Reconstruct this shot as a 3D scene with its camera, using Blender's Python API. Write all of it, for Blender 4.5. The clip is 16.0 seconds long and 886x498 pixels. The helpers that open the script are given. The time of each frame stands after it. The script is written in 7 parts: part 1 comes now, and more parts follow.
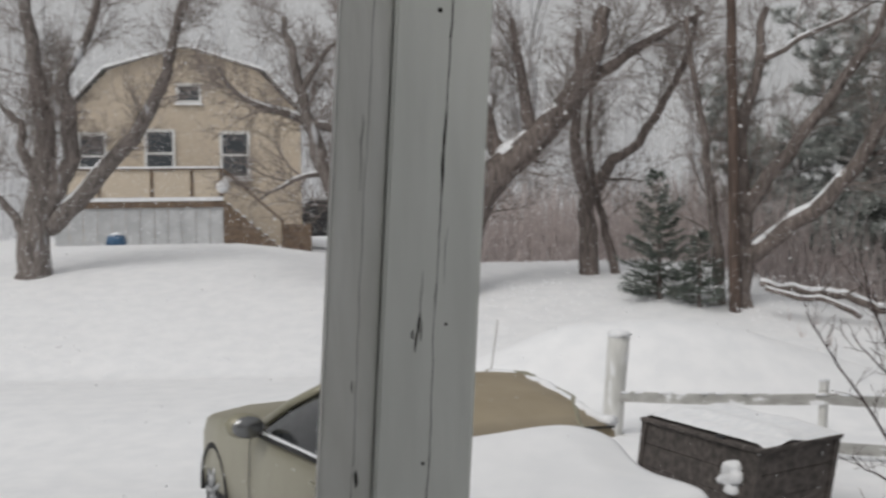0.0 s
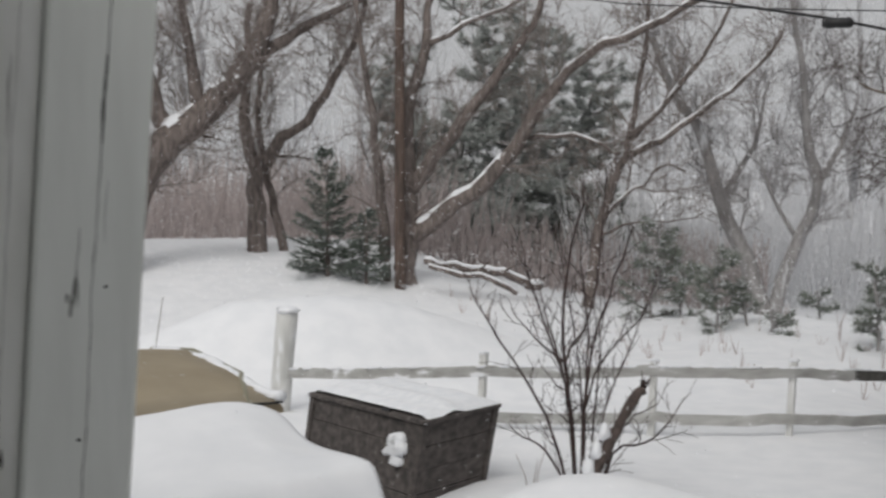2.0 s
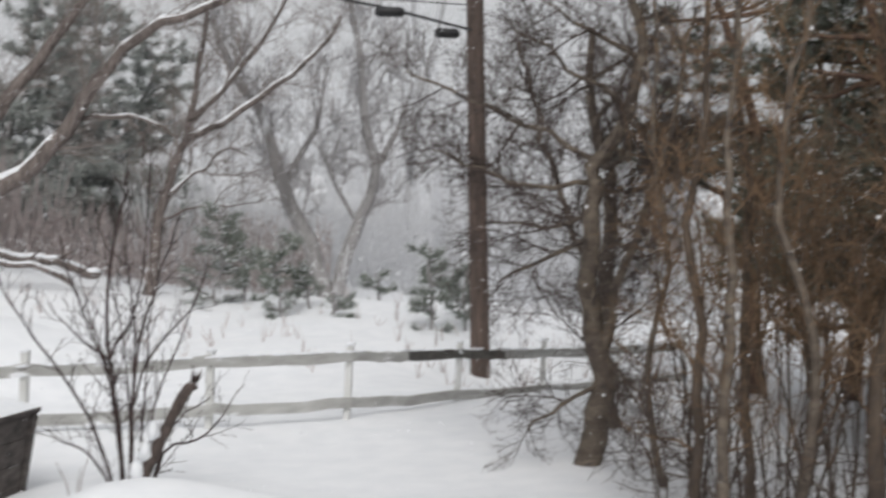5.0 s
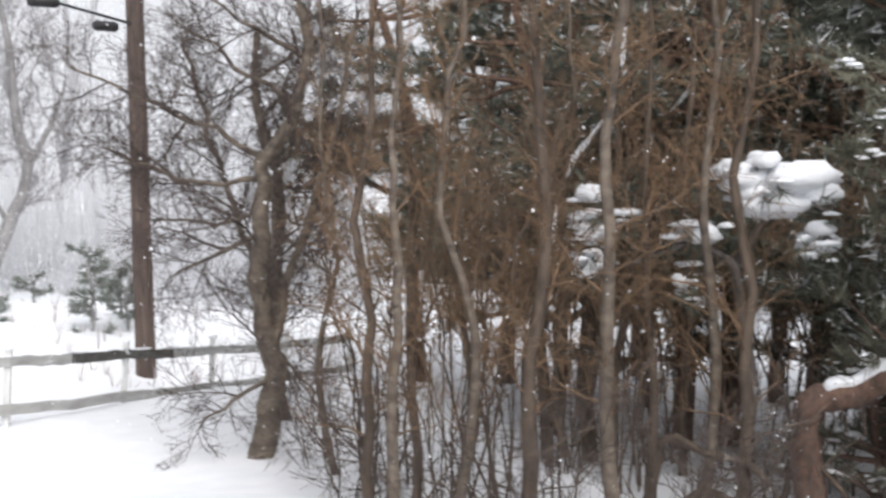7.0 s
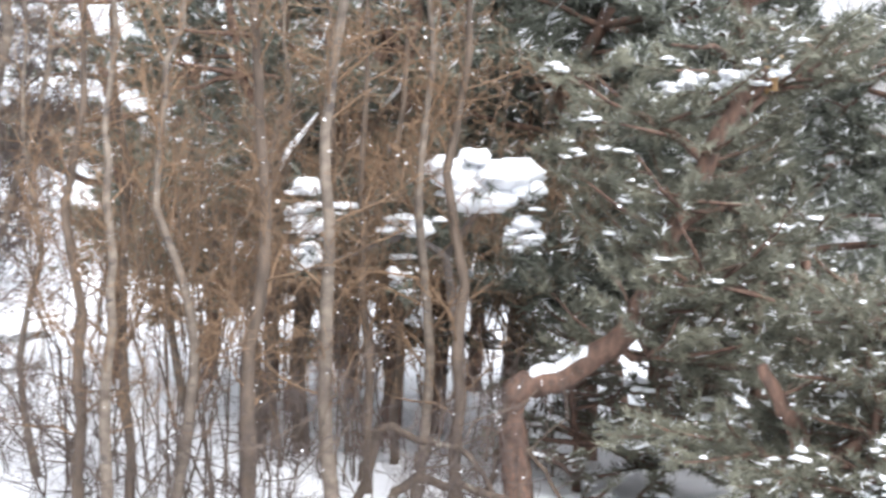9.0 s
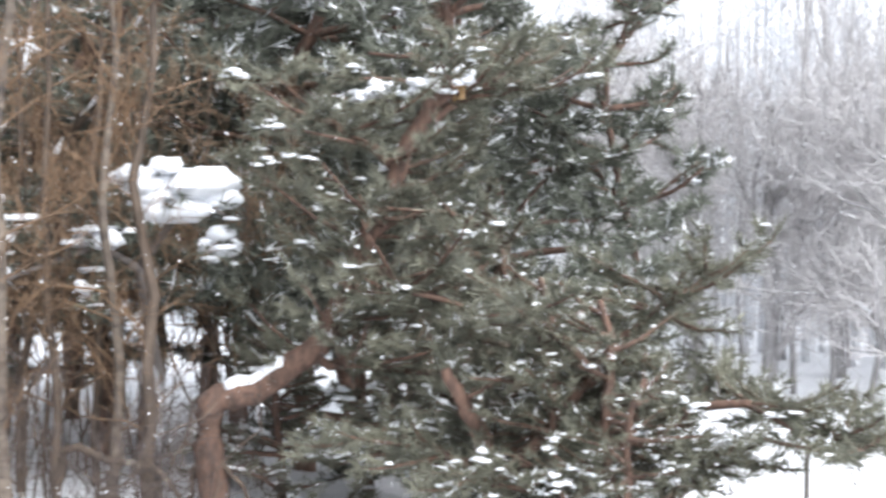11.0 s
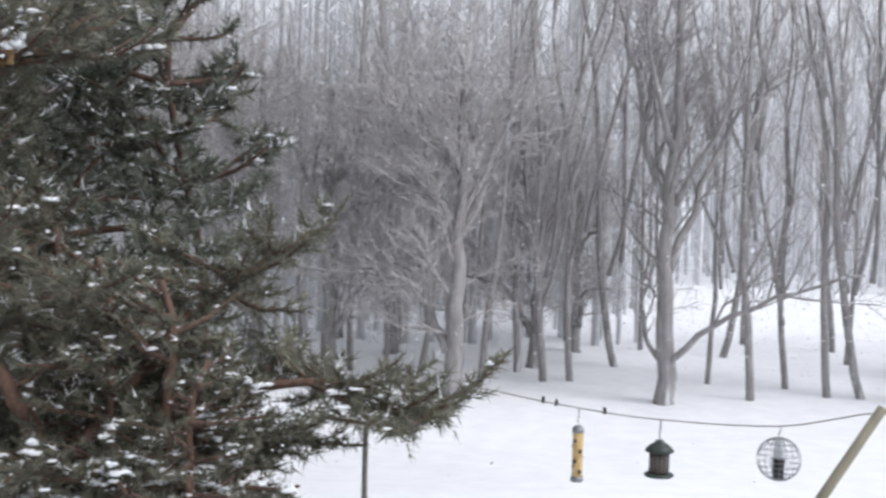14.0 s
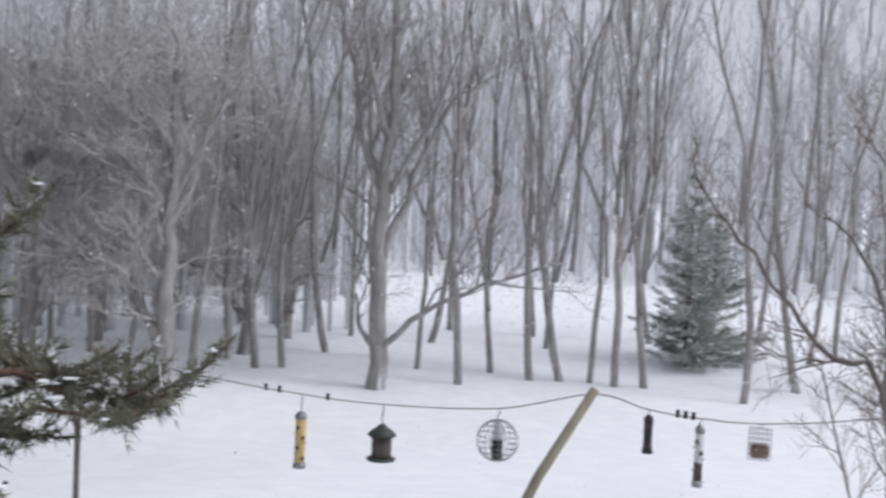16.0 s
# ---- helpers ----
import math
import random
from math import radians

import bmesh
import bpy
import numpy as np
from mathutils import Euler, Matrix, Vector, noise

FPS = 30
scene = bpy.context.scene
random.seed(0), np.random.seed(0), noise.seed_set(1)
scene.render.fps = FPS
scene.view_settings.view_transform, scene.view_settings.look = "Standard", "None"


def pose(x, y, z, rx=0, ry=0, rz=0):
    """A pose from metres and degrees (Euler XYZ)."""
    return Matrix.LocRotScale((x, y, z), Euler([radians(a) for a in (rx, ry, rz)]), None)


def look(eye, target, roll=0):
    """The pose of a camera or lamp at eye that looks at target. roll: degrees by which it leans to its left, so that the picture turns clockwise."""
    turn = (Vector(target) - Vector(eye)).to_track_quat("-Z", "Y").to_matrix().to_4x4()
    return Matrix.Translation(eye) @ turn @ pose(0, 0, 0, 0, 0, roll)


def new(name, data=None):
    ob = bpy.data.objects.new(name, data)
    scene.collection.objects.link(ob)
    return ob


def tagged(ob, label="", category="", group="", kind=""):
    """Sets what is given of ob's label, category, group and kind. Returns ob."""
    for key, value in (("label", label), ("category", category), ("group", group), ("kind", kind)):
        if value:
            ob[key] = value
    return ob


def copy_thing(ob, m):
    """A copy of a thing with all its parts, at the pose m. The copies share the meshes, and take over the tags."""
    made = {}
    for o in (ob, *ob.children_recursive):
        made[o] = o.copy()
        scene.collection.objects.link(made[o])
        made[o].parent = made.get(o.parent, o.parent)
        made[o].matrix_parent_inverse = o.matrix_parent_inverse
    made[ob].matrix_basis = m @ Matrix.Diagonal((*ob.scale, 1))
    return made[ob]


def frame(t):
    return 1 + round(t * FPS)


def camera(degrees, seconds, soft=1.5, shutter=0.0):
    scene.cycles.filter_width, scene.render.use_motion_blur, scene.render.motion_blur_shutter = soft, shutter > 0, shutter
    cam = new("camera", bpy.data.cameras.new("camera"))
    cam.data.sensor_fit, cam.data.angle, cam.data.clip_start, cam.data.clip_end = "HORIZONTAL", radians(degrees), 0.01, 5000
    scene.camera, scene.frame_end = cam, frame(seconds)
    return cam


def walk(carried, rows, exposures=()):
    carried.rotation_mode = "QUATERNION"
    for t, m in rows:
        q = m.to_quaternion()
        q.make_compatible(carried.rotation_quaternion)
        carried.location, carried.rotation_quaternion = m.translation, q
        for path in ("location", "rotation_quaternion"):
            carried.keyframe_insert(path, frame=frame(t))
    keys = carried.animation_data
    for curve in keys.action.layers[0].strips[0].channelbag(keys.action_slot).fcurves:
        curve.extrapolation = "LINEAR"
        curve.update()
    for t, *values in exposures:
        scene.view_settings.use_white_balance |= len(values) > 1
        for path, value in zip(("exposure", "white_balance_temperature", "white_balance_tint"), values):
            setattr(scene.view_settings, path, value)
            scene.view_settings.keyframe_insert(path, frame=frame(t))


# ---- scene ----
cam = camera(40.0, 16.0, soft=2.6, shutter=0.5)
# t, x, y, z, yaw, pitch, roll
PATH = [
    (0.0, -0.222, -0.076, 2.434, -0.00, -0.60, 1.00),
    (0.5, -0.245, -0.038, 2.424, -3.99, -0.84, 1.09),
    (1.0, -0.278, -0.024, 2.417, -8.29, -1.18, 0.68),
    (1.5, -0.291, -0.002, 2.404, -12.53, -1.48, 0.28),
    (2.0, -0.220, 0.025, 2.402, -15.52, -1.77, 0.20),
    (2.5, -0.084, 0.112, 2.398, -17.33, -2.15, 0.17),
    (3.0, 0.000, 0.156, 2.387, -19.20, -2.53, 0.32),
    (3.5, 0.062, 0.217, 2.369, -21.98, -2.87, 0.46),
    (4.0, 0.072, 0.269, 2.362, -25.96, -3.27, 0.35),
    (4.5, 0.080, 0.311, 2.370, -30.74, -3.70, 0.16),
    (5.0, 0.080, 0.290, 2.429, -35.53, -2.66, 0.28),
    (5.2, 0.056, 0.269, 2.399, -37.25, -1.81, 0.43),
    (7.3, -0.110, 0.198, 2.444, -53.08, -3.37, 0.36),
    (7.5, -0.104, 0.208, 2.462, -54.12, -3.53, 0.31),
    (8.0, -0.188, 0.290, 2.427, -57.80, -3.36, 0.02),
    (8.5, -0.229, 0.336, 2.426, -61.83, -3.34, -0.23),
    (9.0, -0.229, 0.338, 2.420, -65.71, -3.19, -0.53),
    (11.3, 0.069, -0.235, 2.399, -79.22, -2.65, -0.16),
    (11.5, 0.043, -0.208, 2.399, -81.46, -2.69, -0.33),
    (12.0, 0.066, -0.175, 2.393, -86.16, -2.77, -0.57),
    (12.5, 0.108, -0.165, 2.390, -89.35, -2.98, -0.75),
    (13.0, 0.148, -0.152, 2.396, -91.84, -3.32, -0.97),
    (13.5, 0.219, -0.168, 2.386, -94.23, -3.45, -1.22),
    (14.0, 0.201, -0.176, 2.382, -96.81, -3.27, -1.43),
    (14.5, 0.226, -0.129, 2.375, -99.81, -3.13, -1.89),
    (15.0, 0.237, -0.102, 2.378, -102.85, -3.34, -2.31),
    (15.5, 0.242, -0.106, 2.368, -106.12, -3.60, -2.59),
    (16.0, 0.291, -0.059, 2.367, -110.52, -3.39, -2.95)]
walk(cam, [(t, pose(x, y, z, 90 + p, r, w)) for t, x, y, z, w, p, r in PATH],
     exposures=[(0.0, -0.1, 6700, 10), (2.5, -0.02, 6600, 10), (4.0, 0.1, 6550, 10), (5.0, 0.32, 6550, 10), (7.5, 1.3, 6350, 12), (8.5, 1.96, 6200, 12), (9.0, 2.12, 6200, 12), (11.5, 1.78, 6150, 11), (12.5, 1.3, 6250, 11), (14.0, 0.76, 6200, 13), (16.0, 0.42, 6150, 14)])

# ---------------------------------------------------------------- world and light
world = bpy.data.worlds.new("snow_sky")
scene.world = world
world.use_nodes = True
wn, wl = world.node_tree.nodes, world.node_tree.links
sky = wn.new("ShaderNodeTexSky")
sky.sky_type, sky.sun_disc = "NISHITA", False
sky.sun_elevation, sky.sun_rotation = radians(45), radians(215)
sky.dust_density, sky.air_density, sky.ozone_density = 8.0, 1.0, 1.0
# thick cloud takes the colour out of the sky and evens it
hue = wn.new("ShaderNodeHueSaturation")
hue.inputs["Saturation"].default_value = 0.1
wl.new(sky.outputs["Color"], hue.inputs["Color"])
cloud = wn.new("ShaderNodeMix")
cloud.data_type, cloud.inputs["Factor"].default_value = "RGBA", 0.75
cloud.inputs["B"].default_value = (5.9, 6.05, 6.3, 1)
wl.new(hue.outputs["Color"], cloud.inputs["A"])
wl.new(cloud.outputs["Result"], wn["Background"].inputs["Color"])
wn["Background"].inputs["Strength"].default_value = 0.090
sun_data = bpy.data.lights.new("sun", "SUN")
sun_data.energy, sun_data.angle, sun_data.color = 1.0, radians(32), (1.0, 0.98, 0.95)
sun = new("sun", sun_data)
sun.matrix_world = look((0, 0, 30), Vector((0, 0, 30)) - Vector((math.sin(radians(215)) * 0.71, math.cos(radians(215)) * 0.71, 0.71)))


# ---------------------------------------------------------------- materials
def material(name, base, dark, scale=8.0, rough=0.8, bump=0.3, metal=0.0, grain=(1, 1, 1), vary=0.15, spots=None, detail=6):
    """Two noises over the object's own space: broad stains and fine grain, with a bump."""
    m = bpy.data.materials.new(name)
    m.use_nodes = True
    n, l = m.node_tree.nodes, m.node_tree.links
    bsdf = n["Principled BSDF"]
    bsdf.inputs["Roughness"].default_value, bsdf.inputs["Metallic"].default_value = rough, metal
    co = n.new("ShaderNodeTexCoord")
    mp = n.new("ShaderNodeMapping")
    mp.inputs["Scale"].default_value = grain
    l.new(co.outputs["Object"], mp.inputs["Vector"])
    fine, broad = n.new("ShaderNodeTexNoise"), n.new("ShaderNodeTexNoise")
    fine.inputs["Scale"].default_value, fine.inputs["Detail"].default_value = scale, detail
    broad.inputs["Scale"].default_value, broad.inputs["Detail"].default_value = scale * 0.13, 3
    l.new(mp.outputs["Vector"], fine.inputs["Vector"])
    l.new(mp.outputs["Vector"], broad.inputs["Vector"])
    ramp = n.new("ShaderNodeValToRGB")
    ramp.color_ramp.elements[0].position, ramp.color_ramp.elements[1].position = 0.35, 0.65
    ramp.color_ramp.elements[0].color, ramp.color_ramp.elements[1].color = (*dark, 1), (*base, 1)
    l.new(fine.outputs["Fac"], ramp.inputs["Fac"])
    value = n.new("ShaderNodeMapRange")
    value.inputs["To Min"].default_value, value.inputs["To Max"].default_value = 1 - vary, 1 + vary
    l.new(broad.outputs["Fac"], value.inputs["Value"])
    hsv = n.new("ShaderNodeHueSaturation")
    l.new(value.outputs["Result"], hsv.inputs["Value"])
    l.new(ramp.outputs["Color"], hsv.inputs["Color"])
    out = hsv.outputs["Color"]
    if spots:  # (scale, threshold, colour): patches with an edge of their own
        sp = n.new("ShaderNodeTexNoise")
        sp.inputs["Scale"].default_value, sp.inputs["Detail"].default_value = spots[0], 5
        l.new(mp.outputs["Vector"], sp.inputs["Vector"])
        cut = n.new("ShaderNodeMapRange")
        cut.inputs["From Min"].default_value, cut.inputs["From Max"].default_value = spots[1], spots[1] + 0.06
        l.new(sp.outputs["Fac"], cut.inputs["Value"])
        mix = n.new("ShaderNodeMix")
        mix.data_type = "RGBA"
        mix.inputs["B"].default_value = (*spots[2], 1)
        l.new(cut.outputs["Result"], mix.inputs["Factor"])
        l.new(out, mix.inputs["A"])
        out = mix.outputs["Result"]
    l.new(out, bsdf.inputs["Base Color"])
    if bump:
        b = n.new("ShaderNodeBump")
        b.inputs["Strength"].default_value, b.inputs["Distance"].default_value = bump, 0.02
        l.new(fine.outputs["Fac"], b.inputs["Height"])
        l.new(b.outputs["Normal"], bsdf.inputs["Normal"])
    return m


SNOW_WHITE = (0.86, 0.87, 0.89)
SNOW = material("snow", SNOW_WHITE, (0.80, 0.815, 0.84), 3.0, 0.75, 0.12, vary=0.03)
SNOW_CLUMP = material("clumped_snow", SNOW_WHITE, (0.78, 0.80, 0.83), 14.0, 0.8, 0.35, vary=0.04)
# BARK and TWIG below are lightened for the snowfall haze before the roadside trees
BARK = material("grey_brown_bark", (0.23, 0.202, 0.188), (0.105, 0.092, 0.085), 14, 0.95, 0.8, grain=(1, 1, 0.25), spots=(3.0, 0.61, (0.55, 0.56, 0.58)))
BARK_RED = material("reddish_bark", (0.215, 0.18, 0.165), (0.10, 0.083, 0.076), 14, 0.95, 0.8, grain=(1, 1, 0.25), spots=(3.0, 0.70, (0.55, 0.55, 0.56)))
# Next two barks: base paled to stand in for haze, spots are snow
BARK_HAZE = material("hazed_grey_bark", (0.35, 0.338, 0.335), (0.22, 0.21, 0.208), 12, 0.95, 0.6, grain=(1, 1, 0.25), spots=(2.5, 0.61, (0.62, 0.63, 0.65)))
BARK_PALE = material("far_hazed_bark", (0.54, 0.54, 0.55), (0.38, 0.38, 0.39), 10, 0.95, 0.5, grain=(1, 1, 0.3), spots=(2.0, 0.54, (0.66, 0.67, 0.69)))
TWIG = material("brown_twigs", (0.30, 0.258, 0.24), (0.18, 0.152, 0.14), 20, 0.9, 0)
# Next three: greys paled by distance, haze put into the colour
TWIG_HAZE = material("hazed_twigs", (0.32, 0.302, 0.302), (0.23, 0.216, 0.216), 9, 0.9, 0)
TWIG_DOME = material("hazed_grey_twigs", (0.53, 0.512, 0.508), (0.40, 0.385, 0.38), 9, 0.9, 0)
FAR_HAZE = material("far_haze_grey", (0.74, 0.75, 0.77), (0.64, 0.645, 0.66), 3, 0.9, 0)
TWIG_DARK = material("dark_birch_twigs", (0.105, 0.08, 0.07), (0.05, 0.038, 0.034), 20, 0.9, 0)
TWIG_RUST = material("rust_brown_shoots", (0.25, 0.158, 0.092), (0.13, 0.083, 0.05), 6, 0.85, 0, vary=0.3)
SAPLING_BARK = material("dark_red_sapling_bark", (0.055, 0.030, 0.026), (0.025, 0.016, 0.015), 25, 0.7, 0.2)
BIRCH_BARK = material("birch_bark", (0.185, 0.15, 0.117), (0.085, 0.066, 0.052), 7, 0.8, 0.4, grain=(1, 1, 1.6), spots=(5.0, 0.60, (0.055, 0.045, 0.04)))
STEM_BARK = material("tan_stem_bark", (0.125, 0.092, 0.068), (0.055, 0.041, 0.031), 12, 0.9, 0.6, grain=(1, 1, 0.35), spots=(4.0, 0.64, (0.42, 0.38, 0.32)))
PINE_BARK = material("orange_pine_bark", (0.165, 0.098, 0.070), (0.072, 0.046, 0.036), 16, 0.9, 1.0, grain=(1, 1, 0.5), vary=0.25)
# both needle greens are raised to include the veil of falling snow
NEEDLES = material("pine_needles", (0.19, 0.187, 0.135), (0.10, 0.102, 0.076), 5, 0.6, 0, vary=0.3)
NEEDLES_DARK = material("dark_pine_needles", (0.155, 0.165, 0.128), (0.09, 0.098, 0.078), 4, 0.65, 0, vary=0.3)
# needles of far evergreens, greyed and paled as haze
NEEDLES_HAZE = material("hazed_needles", (0.43, 0.455, 0.435), (0.28, 0.30, 0.285), 3, 0.8, 0, vary=0.25)
FRESH_WOOD = material("fresh_split_wood", (0.62, 0.42, 0.22), (0.45, 0.27, 0.12), 18, 0.7, 0.5, grain=(1, 1, 0.2))
# brown lightened by the haze that lies over the bank
BRUSH = material("brown_brush", (0.54, 0.475, 0.46), (0.39, 0.338, 0.325), 3, 0.9, 0, vary=0.25)
POST_PAINT = material("old_grey_white_paint", (0.78, 0.795, 0.755), (0.72, 0.735, 0.695), 26, 0.55, 0.12, grain=(1, 1, 0.12), vary=0.10, spots=(9.0, 0.735, (0.30, 0.29, 0.24)))
TRIM_PAINT = material("stained_trim_paint", (0.76, 0.76, 0.73), (0.66, 0.66, 0.62), 24, 0.6, 0.2, grain=(1, 1, 0.15), vary=0.14, spots=(8.0, 0.67, (0.27, 0.25, 0.21)))
JOINT = material("joint_shade_paint", (0.40, 0.40, 0.37), (0.28, 0.28, 0.255), 20, 0.8, 0)
CRACK = material("bare_dark_wood", (0.045, 0.038, 0.030), (0.018, 0.015, 0.012), 40, 0.9, 0)
FENCE_WOOD = material("weathered_white_fence", (0.46, 0.46, 0.445), (0.32, 0.316, 0.30), 10, 0.8, 0.4, grain=(0.3, 1, 1), vary=0.2, spots=(5.0, 0.60, (0.80, 0.81, 0.83)))
FENCE_PAINT = material("white_fence_post", (0.70, 0.70, 0.685), (0.55, 0.55, 0.53), 10, 0.8, 0.4, grain=(1, 1, 0.3), vary=0.15, spots=(5.0, 0.62, (0.80, 0.81, 0.83)))
FENCE_DARK = material("bare_grey_fence_rail", (0.115, 0.11, 0.10), (0.06, 0.057, 0.052), 12, 0.85, 0.4, spots=(5.0, 0.66, (0.7, 0.71, 0.73)))
BOX_WOOD = material("dark_weathered_planks", (0.105, 0.090, 0.083), (0.042, 0.036, 0.034), 16, 0.8, 0.5, grain=(0.25, 1, 1), vary=0.2, spots=(16.0, 0.70, (0.45, 0.46, 0.48)))
CAR_PAINT = material("gold_beige_car_paint", (0.29, 0.275, 0.205), (0.255, 0.24, 0.175), 3, 0.35, 0, 0.25, vary=0.06)
ROOF_FILM = material("frosted_car_roof", (0.33, 0.275, 0.19), (0.28, 0.23, 0.155), 3, 0.6, 0.05, vary=0.1, spots=(14.0, 0.70, (0.6, 0.6, 0.6)))
GLASS_DARK = material("dark_car_glass", (0.018, 0.021, 0.024), (0.013, 0.015, 0.017), 2, 0.12, 0, vary=0.1)
MIRROR = material("grey_mirror", (0.22, 0.225, 0.23), (0.18, 0.185, 0.19), 3, 0.12, 0, 0.6)
RUBBER = material("black_rubber", (0.022, 0.022, 0.023), (0.014, 0.014, 0.015), 30, 0.8, 0.2)
ALLOY = material("silver_wheel", (0.42, 0.43, 0.44), (0.33, 0.34, 0.35), 10, 0.4, 0, 0.7)
# tan muted and lightened, so haze before the house is in the paint
SIDING = material("tan_siding", (0.58, 0.50, 0.40), (0.53, 0.455, 0.36), 5, 0.8, 0.1, vary=0.06)
TRIM_WHITE = material("white_house_trim", (0.72, 0.72, 0.71), (0.64, 0.64, 0.63), 5, 0.7, 0.1)
SKIRT = material("pale_grey_skirting", (0.52, 0.53, 0.54), (0.42, 0.43, 0.44), 3, 0.8, 0.1, vary=0.12)
DECK_WOOD = material("brown_deck_wood", (0.19, 0.135, 0.095), (0.11, 0.08, 0.06), 7, 0.85, 0.3)
WINDOW_GLASS = material("window_glass", (0.075, 0.085, 0.095), (0.055, 0.062, 0.07), 1, 0.12, 0)
GREY_WALL = material("pale_grey_wall", (0.46, 0.46, 0.46), (0.40, 0.40, 0.40), 3, 0.8, 0.1)
POLE_WOOD = material("brown_utility_pole", (0.135, 0.095, 0.078), (0.06, 0.045, 0.038), 18, 0.9, 0.6, grain=(1, 1, 0.1), vary=0.15)
BLACK = material("black_cable_sheath", (0.022, 0.022, 0.024), (0.014, 0.014, 0.015), 15, 0.6, 0)
CORD = material("grey_cord", (0.24, 0.22, 0.20), (0.14, 0.13, 0.12), 30, 0.9, 0)
POLE_PAINT = material("olive_grey_pole", (0.26, 0.24, 0.17), (0.18, 0.165, 0.12), 12, 0.7, 0.2, grain=(1, 1, 0.2))
TUBE_YELLOW = material("yellow_feeder_tube", (0.60, 0.43, 0.19), (0.48, 0.33, 0.13), 22, 0.4, 0.1)
SEED = material("dark_seed", (0.13, 0.10, 0.085), (0.06, 0.05, 0.045), 60, 0.85, 0.6)
SEED_TAN = material("tan_seed_cake", (0.33, 0.21, 0.14), (0.20, 0.12, 0.08), 45, 0.9, 0.6)
GREEN_METAL = material("dark_green_metal", (0.035, 0.05, 0.042), (0.024, 0.034, 0.03), 12, 0.5, 0)
BLACK_METAL = material("black_metal", (0.026, 0.027, 0.03), (0.018, 0.018, 0.02), 12, 0.45, 0, 0.3)
GREY_METAL = material("dull_grey_metal", (0.30, 0.31, 0.32), (0.22, 0.23, 0.24), 12, 0.45, 0, 0.8)
CLEAR = material("cloudy_clear_plastic", (0.60, 0.63, 0.64), (0.52, 0.55, 0.56), 9, 0.25, 0)
TRUCK = material("dark_grey_vehicle_paint", (0.05, 0.052, 0.056), (0.04, 0.041, 0.045), 3, 0.4, 0)
BLUE = material("blue_plastic", (0.05, 0.12, 0.22), (0.035, 0.09, 0.17), 6, 0.6, 0)
FLAKE = material("snowflakes", (0.88, 0.89, 0.91), (0.84, 0.85, 0.88), 2, 0.9, 0, vary=0.02)


